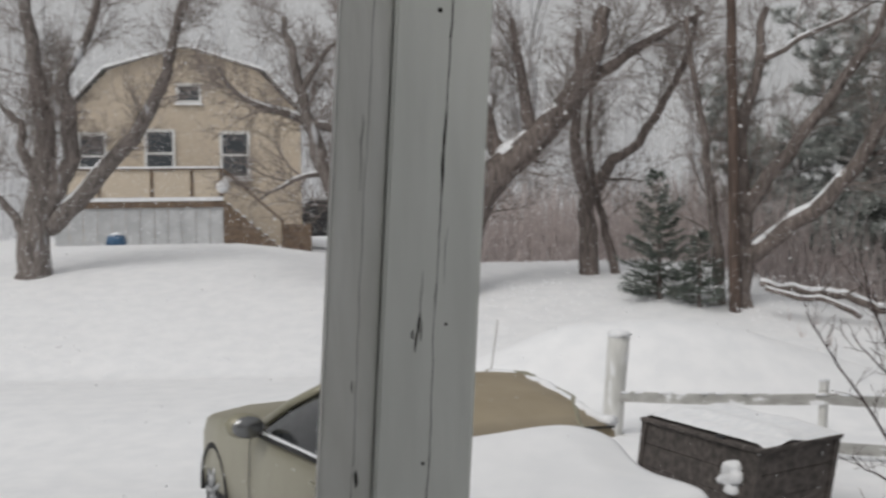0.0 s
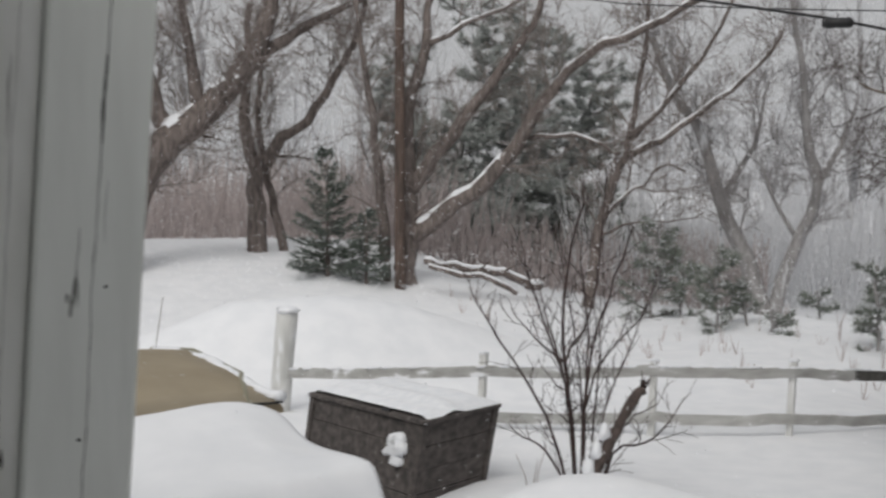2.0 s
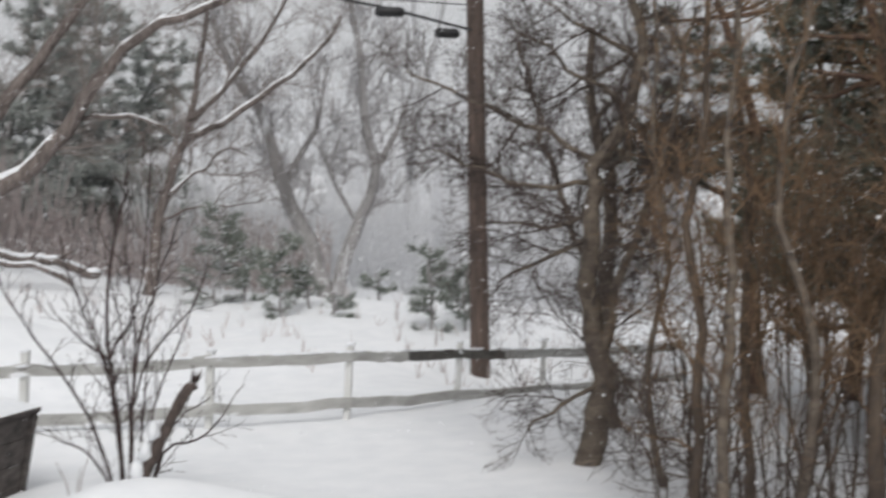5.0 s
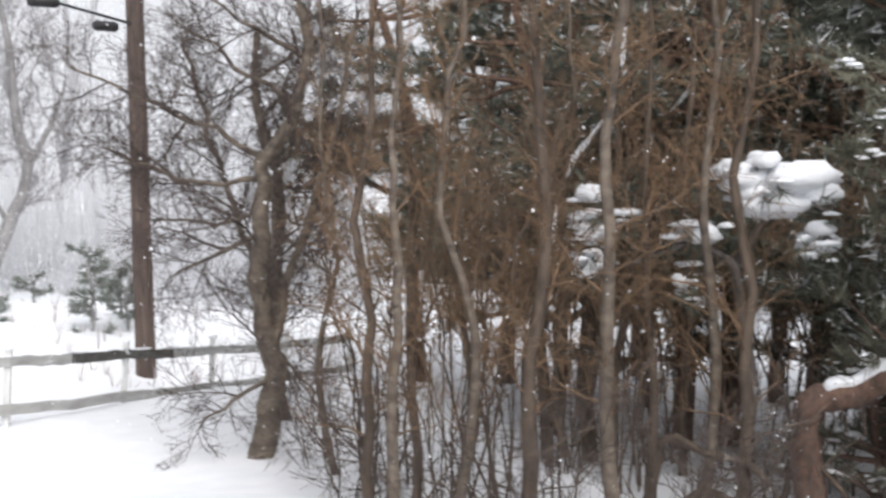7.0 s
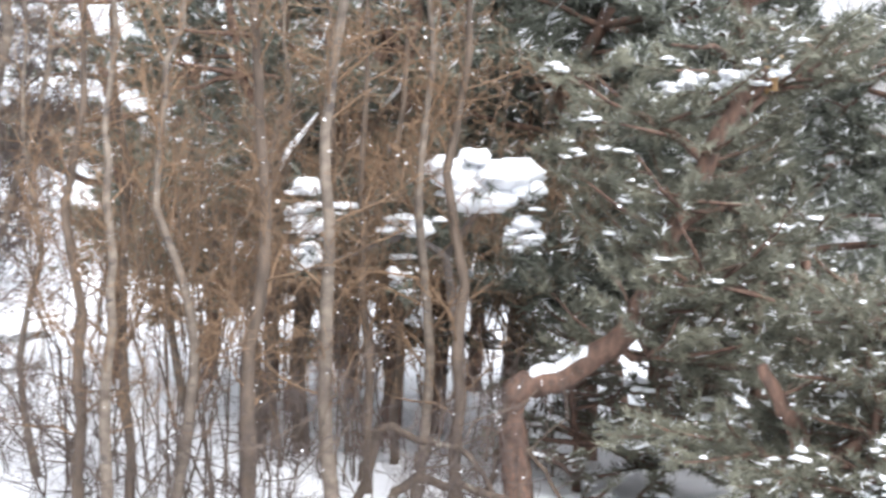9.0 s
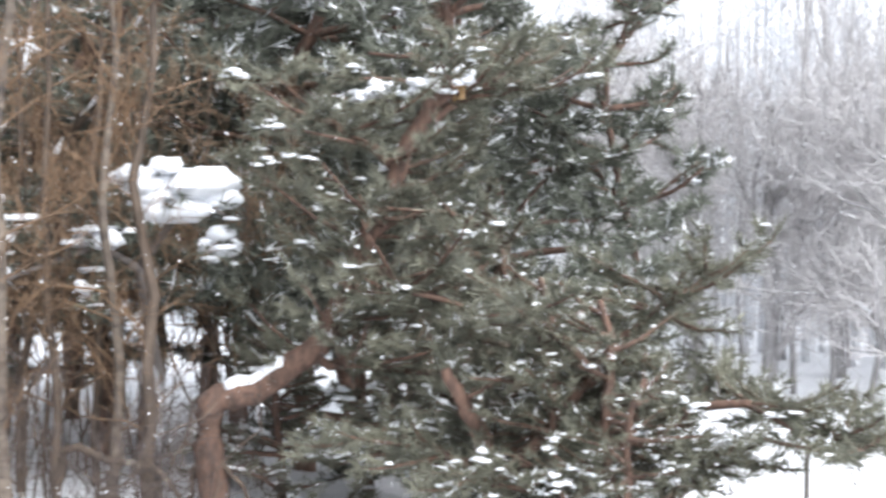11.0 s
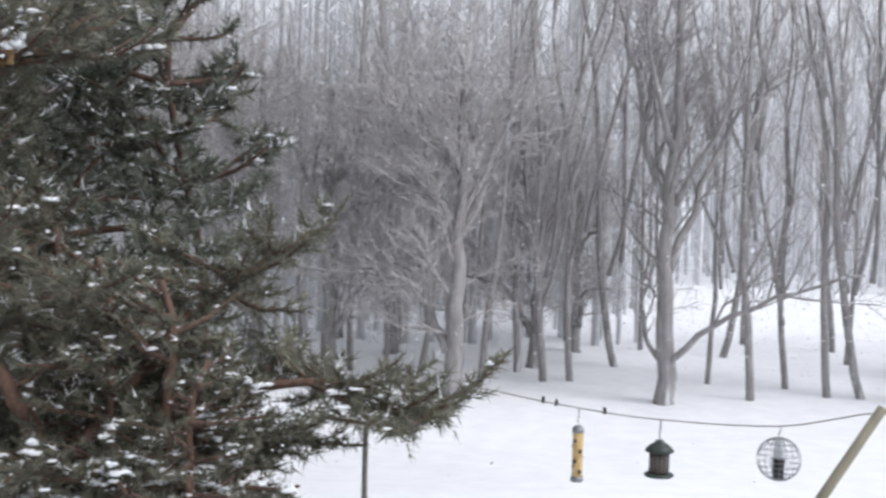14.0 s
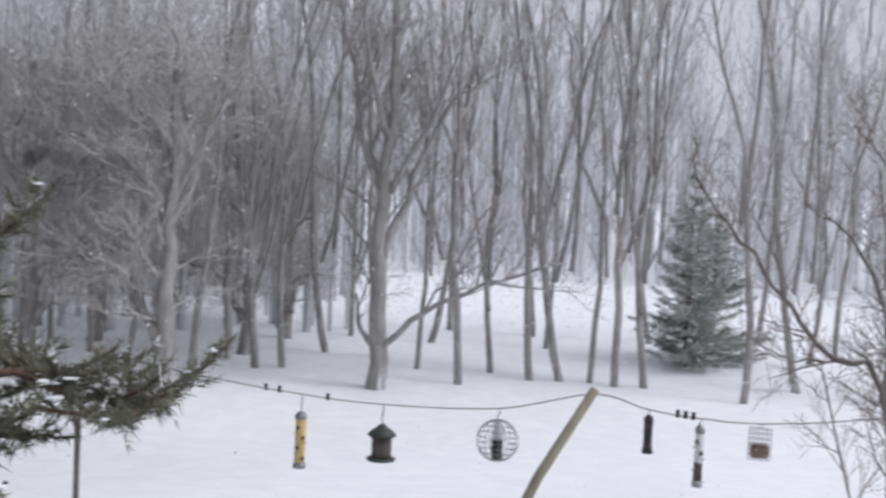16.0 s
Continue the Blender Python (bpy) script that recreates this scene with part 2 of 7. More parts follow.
# ---------------------------------------------------------------- mesh helpers
class Geo:
    """Collects vertices and faces for one mesh."""

    def __init__(self):
        self.v, self.f = [], []

    def tube(self, pts, radii, n=6, cap=True, squash=1.0):
        pts = np.asarray(pts, float)
        radii = np.asarray(radii, float)
        if len(pts) < 2:
            return
        tan = np.empty_like(pts)
        tan[1:-1], tan[0], tan[-1] = pts[2:] - pts[:-2], pts[1] - pts[0], pts[-1] - pts[-2]
        tan /= np.sqrt((tan * tan).sum(1))[:, None] + 1e-9
        a = np.zeros_like(pts)
        if abs(tan[:, 2].mean()) < 0.85:
            a[:, 0], a[:, 1] = tan[:, 1], -tan[:, 0]
        else:
            a[:, 1], a[:, 2] = tan[:, 2], -tan[:, 1]
        a /= np.sqrt((a * a).sum(1))[:, None] + 1e-9
        b = np.empty_like(pts)
        b[:, 0] = a[:, 1] * tan[:, 2] - a[:, 2] * tan[:, 1]
        b[:, 1] = a[:, 2] * tan[:, 0] - a[:, 0] * tan[:, 2]
        b[:, 2] = a[:, 0] * tan[:, 1] - a[:, 1] * tan[:, 0]
        ang = np.arange(n) * (2 * math.pi / n)
        ring = (np.cos(ang)[None, :, None] * a[:, None, :] + squash * np.sin(ang)[None, :, None] * b[:, None, :]) * radii[:, None, None] + pts[:, None, :]
        k = len(self.v)
        self.v.extend(map(tuple, ring.reshape(-1, 3).tolist()))
        for i in range(len(pts) - 1):
            o = k + i * n
            for j in range(n):
                q = (j + 1) % n
                self.f.append((o + j, o + q, o + n + q, o + n + j))
        if cap:
            self.f.append(tuple(range(k + n - 1, k - 1, -1)))
            o = k + (len(pts) - 1) * n
            self.f.append(tuple(range(o, o + n)))

    def box(self, x0, x1, y0, y1, z0, z1, m=None, bevel=0.0):
        k = len(self.v)
        c = [(x, y, z) for z in (z0, z1) for y in (y0, y1) for x in (x0, x1)]
        if m is not None:
            c = [tuple(m @ Vector(p)) for p in c]
        self.v.extend(c)
        self.f.extend(tuple(k + i for i in q) for q in ((0, 2, 3, 1), (4, 5, 7, 6), (0, 1, 5, 4), (2, 6, 7, 3), (0, 4, 6, 2), (1, 3, 7, 5)))

    def lathe(self, profile, n=16, at=(0, 0, 0)):
        """profile: (radius, z) from bottom to top."""
        k = len(self.v)
        for r, z in profile:
            for j in range(n):
                w = 2 * math.pi * j / n
                self.v.append((at[0] + r * math.cos(w), at[1] + r * math.sin(w), at[2] + z))
        for i in range(len(profile) - 1):
            for j in range(n):
                q = (j + 1) % n
                self.f.append((k + i * n + j, k + i * n + q, k + (i + 1) * n + q, k + (i + 1) * n + j))
        self.f.append(tuple(range(k + n - 1, k - 1, -1)))
        o = k + (len(profile) - 1) * n
        self.f.append(tuple(range(o, o + n)))

    def lump(self, at, r, rng, flat=0.6, rough=0.25, n=8):
        """An uneven rounded lump, as of snow."""
        k = len(self.v)
        rows = max(4, n // 2)
        self.v.append((at[0], at[1], at[2] - r[2] * flat))
        for i in range(1, rows):
            p = math.pi * i / rows
            for j in range(n):
                w = 2 * math.pi * (j + 0.5 * (i % 2)) / n
                s = 1 + rng.uniform(-rough, rough)
                self.v.append((at[0] + r[0] * s * math.sin(p) * math.cos(w), at[1] + r[1] * s * math.sin(p) * math.sin(w),
                               at[2] - r[2] * math.cos(p) * s * (flat if p < math.pi / 2 else 1)))
        self.v.append((at[0], at[1], at[2] + r[2]))
        top = len(self.v) - 1
        for j in range(n):
            q = (j + 1) % n
            self.f.append((k, k + 1 + q, k + 1 + j))
            for i in range(rows - 2):
                o = k + 1 + i * n
                self.f.append((o + j, o + q, o + n + q, o + n + j))
            o = k + 1 + (rows - 2) * n
            self.f.append((o + j, o + q, top))

    def mesh(self, name, mat, smooth=True):
        me = bpy.data.meshes.new(name)
        me.from_pydata(self.v, [], self.f)
        me.materials.append(mat)
        if smooth:
            me.shade_smooth()
        me.update()
        return me


def cross(a, b):
    return np.array((a[1] * b[2] - a[2] * b[1], a[2] * b[0] - a[0] * b[2], a[0] * b[1] - a[1] * b[0]))


def length_of(a):
    return math.sqrt(a[0] * a[0] + a[1] * a[1] + a[2] * a[2])


def triangles(name, v, mat):
    """A mesh of loose triangles from an array of corners."""
    me = bpy.data.meshes.new(name)
    n = len(v) // 3
    me.vertices.add(len(v))
    me.vertices.foreach_set("co", np.ascontiguousarray(v, dtype=np.float32).ravel())
    me.loops.add(len(v))
    me.loops.foreach_set("vertex_index", np.arange(len(v), dtype=np.int32))
    me.polygons.add(n)
    me.polygons.foreach_set("loop_start", np.arange(n, dtype=np.int32) * 3)
    me.materials.append(mat)
    me.update(calc_edges=True)
    return me


class Needles:
    """Tufts of needles, each a loose triangle."""

    def __init__(self, frost=None, share=0.0, pads=0.0, bare=False):
        self.v, self.frost, self.share, self.pads, self.bare = [], frost, share, pads, bare

    def mesh(self, name, mat, smooth=False):
        return triangles(name, np.concatenate(self.v), mat)


def thing(name, at=(0, 0, 0), rz=0.0, label="", category="", group="", kind=""):
    ob = new(name)
    ob.empty_display_size = 0.2
    ob.matrix_world = pose(*at, 0, 0, rz)
    return tagged(ob, label, category, group, kind)


MASSES = ("twig_mass", "twig_spray", "needle_frost", "foliage", "snow_cover", "rail_snow", "snow_bough", "arch_snow", "roof_snow", "splinter", "nail_hole", "brushwood", "snow_splat")


def part(name, geo, mat, parent=None, label="", smooth=True, at=None):
    ob = new(name, geo if isinstance(geo, bpy.types.Mesh) else geo.mesh(name, mat, smooth))
    if parent is not None:
        ob.parent = parent
    if at is not None:
        ob.matrix_basis = at
    if label:
        ob["label"] = label
    if name in MASSES:
        ob["kind"] = "stuff"
    return ob


def bevelled(ob, width=0.01, segments=2):
    bm = bmesh.new()
    bm.from_mesh(ob.data)
    bmesh.ops.remove_doubles(bm, verts=bm.verts, dist=0.0005)
    bmesh.ops.bevel(bm, geom=list(bm.edges), offset=width, segments=segments, affect="EDGES", clamp_overlap=True)
    bm.to_mesh(ob.data)
    bm.free()
    return ob


# ---------------------------------------------------------------- ground
def step(u):
    u = min(1.0, max(0.0, u))
    return u * u * (3 - 2 * u)


def bump(x, y, cx, cy, rx, ry, turn=0.0):
    c, s = math.cos(radians(turn)), math.sin(radians(turn))
    u, w = (c * (x - cx) + s * (y - cy)) / rx, (-s * (x - cx) + c * (y - cy)) / ry
    return math.exp(-u * u - w * w)


def height(x, y):
    u = min(1.0, max(0.0, (y - 21.5) / 14.0))
    z = 2.4 * (1 - (1 - u) ** 2) * (1 - 0.9 * step((x - 4) / 9.0))           # bank across the road
    crest = 2.4 - 0.68 * step((x + 7) / 5.0)                                 # the bank is lower in front of the trees
    z = crest - math.log1p(math.exp(min(30.0, (crest - z) * 9))) / 9 if z > crest - 3 else z
    z += 0.012 * max(0.0, min(60.0, y - 40))
    z -= 0.85 * step((0.95 * x - 0.3 * y - 4) / 12.0)                         # lawn falls away
    z -= 0.26 * step((x - 11) / 6.0) * (1 - step((y - 4) / 6.0))              # and a little more towards the wood
    z += 0.30 * step((y - 12) / 4) * (1 - step((y - 17.5) / 2)) * (1 - step((x + 1.5) / 2))  # berm beside the road
    z += 1.10 * bump(x, y, 2.3, 16.2, 1.9, 1.5) + 0.62 * bump(x, y, 4.6, 16.4, 1.7, 1.3) + 0.45 * bump(x, y, 0.2, 15.9, 1.5, 1.2)
    z += 0.10 * bump(x, y, 2.6, 15.6, 0.4, 0.5) + 0.12 * bump(x, y, 1.4, 15.9, 0.5, 0.5) + 0.10 * bump(x, y, 3.6, 15.8, 0.6, 0.5)
    z += 0.52 * bump(x, y, 2.9, 7.8, 1.25, 0.75, 12) + 0.30 * bump(x, y, 4.6, 7.0, 1.6, 0.8, -10)
    z += 0.22 * bump(x, y, 1.6, 13.2, 1.4, 1.0) + 0.12 * bump(x, y, 3.8, 12.3, 2.2, 1.0) + 0.20 * bump(x, y, 3.4, 9.4, 1.0, 0.8)
    z += 0.35 * bump(x, y, 12.5, 20.5, 4.0, 3.0) + 0.2 * bump(x, y, 8.5, 16.0, 2.0, 1.6)
    z -= 0.30 * bump(x, y, 10.97, 14.1, 1.7, 1.3)
    z += 0.25 * bump(x, y, -3.5, 7.0, 2.0, 1.2)
    d = math.hypot(x, y)
    amp = min(1.0, d / 6)
    z += amp * 0.055 * noise.noise((x * 0.45, y * 0.45, 0.3)) + amp * 0.022 * noise.noise((x * 1.7, y * 1.7, 4.0))
    if y > 15 and x > 6:
        z += 0.07 * noise.noise((x * 1.1, y * 1.1, 9.0))
    return z


def build_ground():
    geo = Geo()
    rings = [0.0] + [0.6 + 0.26 * i for i in range(100)]
    while rings[-1] < 2600:
        rings.append(rings[-1] * 1.035 + 0.05)
    m = 220
    geo.v.append((0, 0, height(0, 0)))
    for r in rings[1:]:
        for j in range(m):
            w = 2 * math.pi * j / m
            x, y = r * math.sin(w), r * math.cos(w)
            geo.v.append((x, y, height(x, y)))
    for j in range(m):
        geo.f.append((0, 1 + j, 1 + (j + 1) % m)[::-1])
    for i in range(len(rings) - 2):
        a, b = 1 + i * m, 1 + (i + 1) * m
        for j in range(m):
            q = (j + 1) % m
            geo.f.append((a + q, a + j, b + j, b + q))
    return tagged(part("ground", geo, SNOW), "smooth deep snow over lawn, road and bank", "ground", kind="structure")


build_ground()


# ---------------------------------------------------------------- bare trees
# base, bearing, then limbs as (sideways, up) way points in metres
GUIDES = {}
GUIDES['T1'] = ((-9.66, 27.88, 1.9), -18.6, [[(0.0, 0.0), (0.06, 0.67), (0.1, 1.1), (0.26, 2.01), (0.32, 3.08), (0.19, 4.2), (0.04, 5.34), (-0.09, 6.63)], [(0.23, 1.06), (0.54, 1.7), (0.86, 2.47), (0.8, 3.68), (0.74, 4.3), (1.12, 4.92), (1.35, 5.39), (1.63, 6.45)], [(0.35, 0.93), (0.76, 1.24), (1.5, 2.09), (2.28, 2.94), (2.75, 3.8), (3.07, 4.67), (3.24, 5.46), (3.5, 6.81)], [(-0.08, 0.68), (-0.26, 0.95), (-0.68, 1.56), (-1.38, 2.23)], [(0.3, 1.65), (-0.16, 2.54), (-0.22, 3.29), (-0.63, 3.81), (-1.22, 4.66)]])
GUIDES['T2'] = ((-2.25, 26.23, 1.39), -4.3, [[(0.0, 0.0), (-0.15, 1.46), (-0.58, 2.85), (-0.84, 3.77), (-1.1, 4.79), (-1.3, 5.81)], [(-0.52, 2.74), (-0.79, 3.42), (-1.54, 3.86), (-2.39, 4.23), (-2.8, 4.84)], [(-0.76, 3.54), (-0.24, 3.38), (0.66, 3.08), (1.34, 3.35)], [(-0.47, 2.5), (-1.13, 2.32), (-1.89, 1.92)], [(-0.94, 4.22), (-0.44, 5.05), (0.13, 5.77)]])
GUIDES['T3'] = ((-0.08, 25.56, 1.36), 0.2, [[(0.0, 0.0), (0.18, 0.93), (0.57, 1.84), (1.19, 2.54), (1.99, 3.24), (2.69, 4.07), (3.16, 4.9), (3.34, 5.84)], [(0.74, 2.19), (0.31, 2.75), (0.04, 3.09), (-0.44, 3.53)], [(1.19, 2.54), (0.92, 3.11), (0.49, 4.57), (0.34, 5.58)], [(1.76, 3.12), (1.55, 4.38), (1.34, 5.51)], [(2.69, 4.01), (3.51, 4.68), (4.58, 5.31), (5.55, 5.83)], [(1.53, 2.83), (1.87, 2.6), (2.04, 2.66)]])
GUIDES['T4'] = ((3.07, 27.37, 1.42), 6.8, [[(0.0, 0.0), (-0.05, 1.11), (-0.07, 1.99), (-0.26, 2.74), (-0.21, 3.99), (-0.14, 5.61)], [(0.75, -0.26), (0.38, 0.98), (0.17, 1.99), (0.03, 3.24), (0.1, 4.37), (0.05, 5.61)], [(0.17, 2.05), (0.58, 2.62), (1.09, 3.0), (1.72, 3.89), (2.24, 5.03), (2.39, 5.92)], [(0.21, 2.18), (0.83, 2.24), (1.27, 2.18)]])
GUIDES['T5'] = ((5.89, 24.83, 0.85), 13.7, [[(0.0, 0.0), (0.0, 0.83), (0.07, 2.01), (0.02, 3.54), (0.32, 4.95), (0.56, 6.12)], [(0.04, 1.01), (0.84, 1.54), (1.67, 2.24), (2.38, 3.07), (2.8, 3.78), (3.69, 4.72), (4.88, 5.32), (6.08, 5.91)], [(0.04, 1.95), (0.6, 2.72), (1.14, 3.42), (2.03, 4.6), (2.62, 5.43), (2.92, 6.13)], [(-0.41, 0.12), (-0.53, 1.19), (-0.63, 2.95), (-0.86, 4.48), (-1.05, 6.0)], [(0.01, 1.3), (0.42, 1.71)], [(2.56, 3.07), (3.45, 3.16), (4.05, 2.89), (4.41, 2.71)], [(0.35, 4.95), (1.2, 5.42), (2.03, 5.78), (2.74, 6.13)]])
GUIDES['T6'] = ((9.62, 24.15, 1.05), 22.1, [[(0.0, 0.0), (0.3, 0.96), (0.59, 1.92), (0.83, 2.51), (1.07, 3.46), (1.24, 4.76), (1.36, 5.94)], [(0.83, 2.51), (1.6, 2.86), (2.65, 3.56), (3.46, 4.26), (3.92, 4.95)], [(0.95, 2.87), (1.83, 3.81), (2.53, 4.74), (2.99, 5.67)], [(0.42, 1.32), (1.01, 1.8), (1.6, 2.27), (2.07, 2.15)], [(0.3, 0.84), (1.13, 1.14), (1.72, 1.1), (2.54, 1.31)]])
GUIDES['T7'] = ((13.53, 23.33, 0.23), 30.5, [[(0.0, 0.0), (-0.48, 1.03), (-1.02, 2.38), (-1.39, 3.61), (-2.06, 4.85), (-2.55, 5.97)], [(-0.0, 0.06), (0.46, 1.28), (0.98, 2.49), (0.74, 3.81), (0.61, 5.37), (0.43, 6.57)], [(0.94, 2.55), (1.49, 3.56), (1.82, 4.62)], [(-1.02, 2.38), (-0.37, 3.59), (-0.03, 5.03)], [(0.58, 1.52), (-0.01, 2.61), (-0.25, 3.22)]])
GUIDES['SAP'] = ((3.39, 9.01, 0.31), 20.8, [[(-0.0, -0.0), (-0.06, 0.44), (-0.11, 0.89), (-0.12, 1.41), (-0.01, 2.02), (0.05, 2.28)], [(-0.0, -0.0), (-0.1, 0.71), (-0.22, 1.06), (-0.39, 1.59), (-0.43, 1.81)], [(0.01, -0.0), (0.05, 0.53), (0.11, 1.06), (0.27, 1.59), (0.4, 1.98)], [(-0.01, 0.04), (-0.27, 0.49), (-0.61, 1.07), (-0.85, 1.51)], [(-0.03, 0.11), (-0.23, 0.18), (-0.45, 0.29), (-0.55, 0.4)], [(0.12, -0.05), (0.26, 0.17), (0.52, 0.26), (0.72, 0.44), (0.83, 0.63)], [(0.1, -0.07), (0.26, 0.26), (0.44, 0.48), (0.61, 0.59)], [(-0.06, 0.44), (-0.11, 0.89), (0.09, 1.32), (0.18, 2.07), (0.19, 2.46)], [(-0.11, 0.89), (-0.35, 1.07), (-0.54, 1.33)], [(0.0, 0.0), (0.02, 0.6), (-0.04, 1.2), (-0.2, 1.95)], [(0.05, 0.1), (0.14, 0.7), (0.22, 1.3), (0.2, 1.95)], [(-0.02, 0.2), (-0.12, 0.8), (-0.28, 1.3), (-0.3, 1.75)], [(0.08, 0.05), (0.2, 0.5), (0.42, 1.1), (0.6, 1.5)], [(0.03, 0.5), (0.08, 1.1), (0.02, 1.7), (0.08, 2.25)], [(0.05, 0.53), (0.2, 0.95), (0.5, 1.3), (0.6, 1.6)]])
GUIDES['STUB'] = ((3.33, 8.81, 0.4), 20.8, [[(0.0, -0.0), (0.13, 0.24), (0.28, 0.52), (0.41, 0.77), (0.48, 0.82)]])
GUIDES['BIRCH'] = ((7.34, 8.31, 0.09), 42.6, [[(-0.0, 0.0), (0.12, 0.25), (0.13, 0.66), (0.01, 1.32), (0.05, 1.92), (0.09, 2.57), (0.36, 3.07), (0.46, 3.62), (0.43, 4.11)], [(0.08, 2.57), (-0.2, 2.82), (-0.68, 3.02), (-1.15, 3.25), (-1.6, 3.44)], [(0.36, 3.07), (-0.05, 3.37), (-0.29, 3.61), (-0.66, 3.84)], [(0.03, 1.92), (-0.42, 1.73), (-0.76, 1.54)], [(0.13, 2.17), (-0.36, 2.03), (-0.89, 2.06)], [(0.15, 0.91), (0.31, 1.42), (0.47, 1.92), (0.68, 2.67), (0.89, 3.43), (1.0, 4.03)], [(0.11, 0.66), (-0.2, 0.47), (-0.5, 0.23)], [(0.44, 3.52), (0.05, 3.71), (-0.37, 4.0)], [(0.08, 2.42), (-0.45, 2.38), (-0.93, 2.53), (-1.34, 2.72)]])
GUIDES['PINE'] = ((8.58, 3.61, 0.32), 69.6, [[(0.0, -0.13), (-0.09, 0.42), (0.15, 0.54), (0.58, 0.76), (0.92, 1.21), (1.12, 1.73), (1.37, 2.25), (1.57, 2.68), (1.82, 2.94)], [(1.12, 1.73), (1.42, 1.91), (1.8, 1.91)], [(1.37, 2.25), (1.06, 2.51), (0.8, 2.63)], [(1.57, 2.64), (1.99, 2.85), (2.48, 3.23)], [(0.96, 1.25), (1.38, 1.35), (2.03, 1.18)], [(0.66, 0.85), (1.1, 0.73), (1.7, 0.65)]])
GUIDES['PINE2'] = ((8.17, 1.36, 0.32), 79.3, [[(0.0, -0.04), (-0.08, 0.27), (-0.22, 0.58), (-0.37, 0.88)], [(-0.02, 0.08), (0.19, 0.3), (0.53, 0.49), (0.91, 0.56), (1.46, 0.62)], [(0.19, 0.3), (0.67, 0.87), (1.06, 1.25), (1.52, 1.56)], [(-0.0, 0.04), (-0.37, 0.28), (-0.81, 0.44)], [(0.53, 0.49), (1.15, 0.24), (1.62, 0.27)], [(0.91, 0.56), (1.61, 0.7), (2.18, 0.45), (2.49, 0.56)], [(0.67, 0.87), (0.29, 1.18), (0.07, 1.33)]])
GUIDES['TA'] = ((19.55, -2.68, -0.94), 97.4, [[(-0.0, 0.0), (0.05, 0.91), (0.09, 2.0), (0.11, 3.18), (0.13, 4.52), (0.02, 5.4)], [(-0.06, 0.55), (-0.38, 1.17), (-0.66, 1.58), (-1.3, 1.74), (-1.94, 1.77)], [(0.09, 2.0), (-0.1, 2.72), (-0.51, 3.17), (-0.96, 3.34)], [(0.11, 2.73), (0.63, 3.81), (1.14, 4.7)], [(0.11, 3.18), (-0.44, 4.07), (-0.81, 4.96)]])
GUIDES['TB'] = ((18.85, -6.06, -1.02), 107.9, [[(-0.0, 0.0), (-0.04, 0.73), (-0.05, 1.83), (-0.04, 3.01), (0.03, 4.36), (0.02, 5.61), (0.04, 6.86)], [(-0.04, 0.37), (0.25, 0.84), (0.95, 1.42), (1.84, 1.83), (2.83, 2.15)], [(-0.01, 0.55), (-0.29, 0.81), (-0.41, 1.45)], [(-0.06, 1.92), (0.32, 3.03), (0.81, 4.23), (1.39, 5.15)], [(-0.07, 2.74), (-0.45, 4.16), (-0.79, 5.57), (-1.01, 6.44)], [(-0.04, 3.01), (0.63, 4.22), (1.18, 5.68)], [(0.01, 3.91), (-0.32, 5.06), (-0.46, 6.12)]])
GUIDES['SHRUB'] = ((6.88, -6.19, 0.8), 132.9, [[(-0.0, -0.0), (-0.31, 0.24), (-0.63, 0.41), (-1.0, 0.78), (-1.26, 1.12), (-1.52, 1.44), (-1.7, 1.68), (-1.74, 1.96)], [(-0.63, 0.41), (-0.93, 0.33), (-1.26, 0.51)], [(-0.16, 0.22), (-0.35, 0.75), (-0.61, 1.29), (-0.93, 1.51), (-1.07, 1.79)], [(-0.01, 0.08), (-0.26, 0.6), (-0.39, 1.38), (-0.5, 1.97), (-0.72, 2.36)], [(0.03, 0.08), (-0.14, 1.01), (-0.38, 1.78), (-0.62, 2.08)], [(-0.31, 0.28), (-0.73, 0.31), (-0.96, 0.17)], [(-1.0, 0.78), (-1.14, 1.17), (-1.41, 1.53)]])
GUIDES['LOG'] = ((5.98, 23.78, 1.42), 14.5, [[(0.0, 0.0), (0.8, -0.17), (1.48, -0.27), (2.05, -0.47), (2.51, -0.75)]])


def wiggle(pts, rng, amount, pieces):
    """Finer way points between the given ones with a little crookedness."""
    pts = [np.asarray(p, float) for p in pts]
    out = []
    for i in range(len(pts) - 1):
        p0, p1, p2, p3 = pts[max(i - 1, 0)], pts[i], pts[i + 1], pts[min(i + 2, len(pts) - 1)]
        for j in range(pieces):
            s = j / pieces
            q = 0.5 * (2 * p1 + (p2 - p0) * s + (2 * p0 - 5 * p1 + 4 * p2 - p3) * s * s + (3 * p1 - p0 - 3 * p2 + p3) * s ** 3)
            if out:
                q = q + np.array([rng.gauss(0, amount) for _ in range(3)])
            out.append(q)
    out.append(pts[-1])
    return np.array(out)


def snow_on(geo, pts, radii, rng, least=0.025):
    """A ridge of snow lying along the upper side of a sloping limb."""
    run = []
    for i in range(len(pts)):
        t = pts[min(i + 1, len(pts) - 1)] - pts[max(i - 1, 0)]
        flat = abs(t[2]) / (np.linalg.norm(t) + 1e-9) < 0.80
        if flat and radii[i] > least:
            run.append((pts[i] + np.array((0, 0, radii[i] * 0.75)), radii[i] * 0.72 + 0.012))
        if (not flat or radii[i] <= least or i == len(pts) - 1) and run:
            if len(run) > 2:
                rr = [r * rng.uniform(0.75, 1.1) for _, r in run]
                rr[0] = rr[-1] = 0.008
                geo.tube([p for p, _ in run], rr, 6, squash=0.75)
            run = []


SPRAY = []


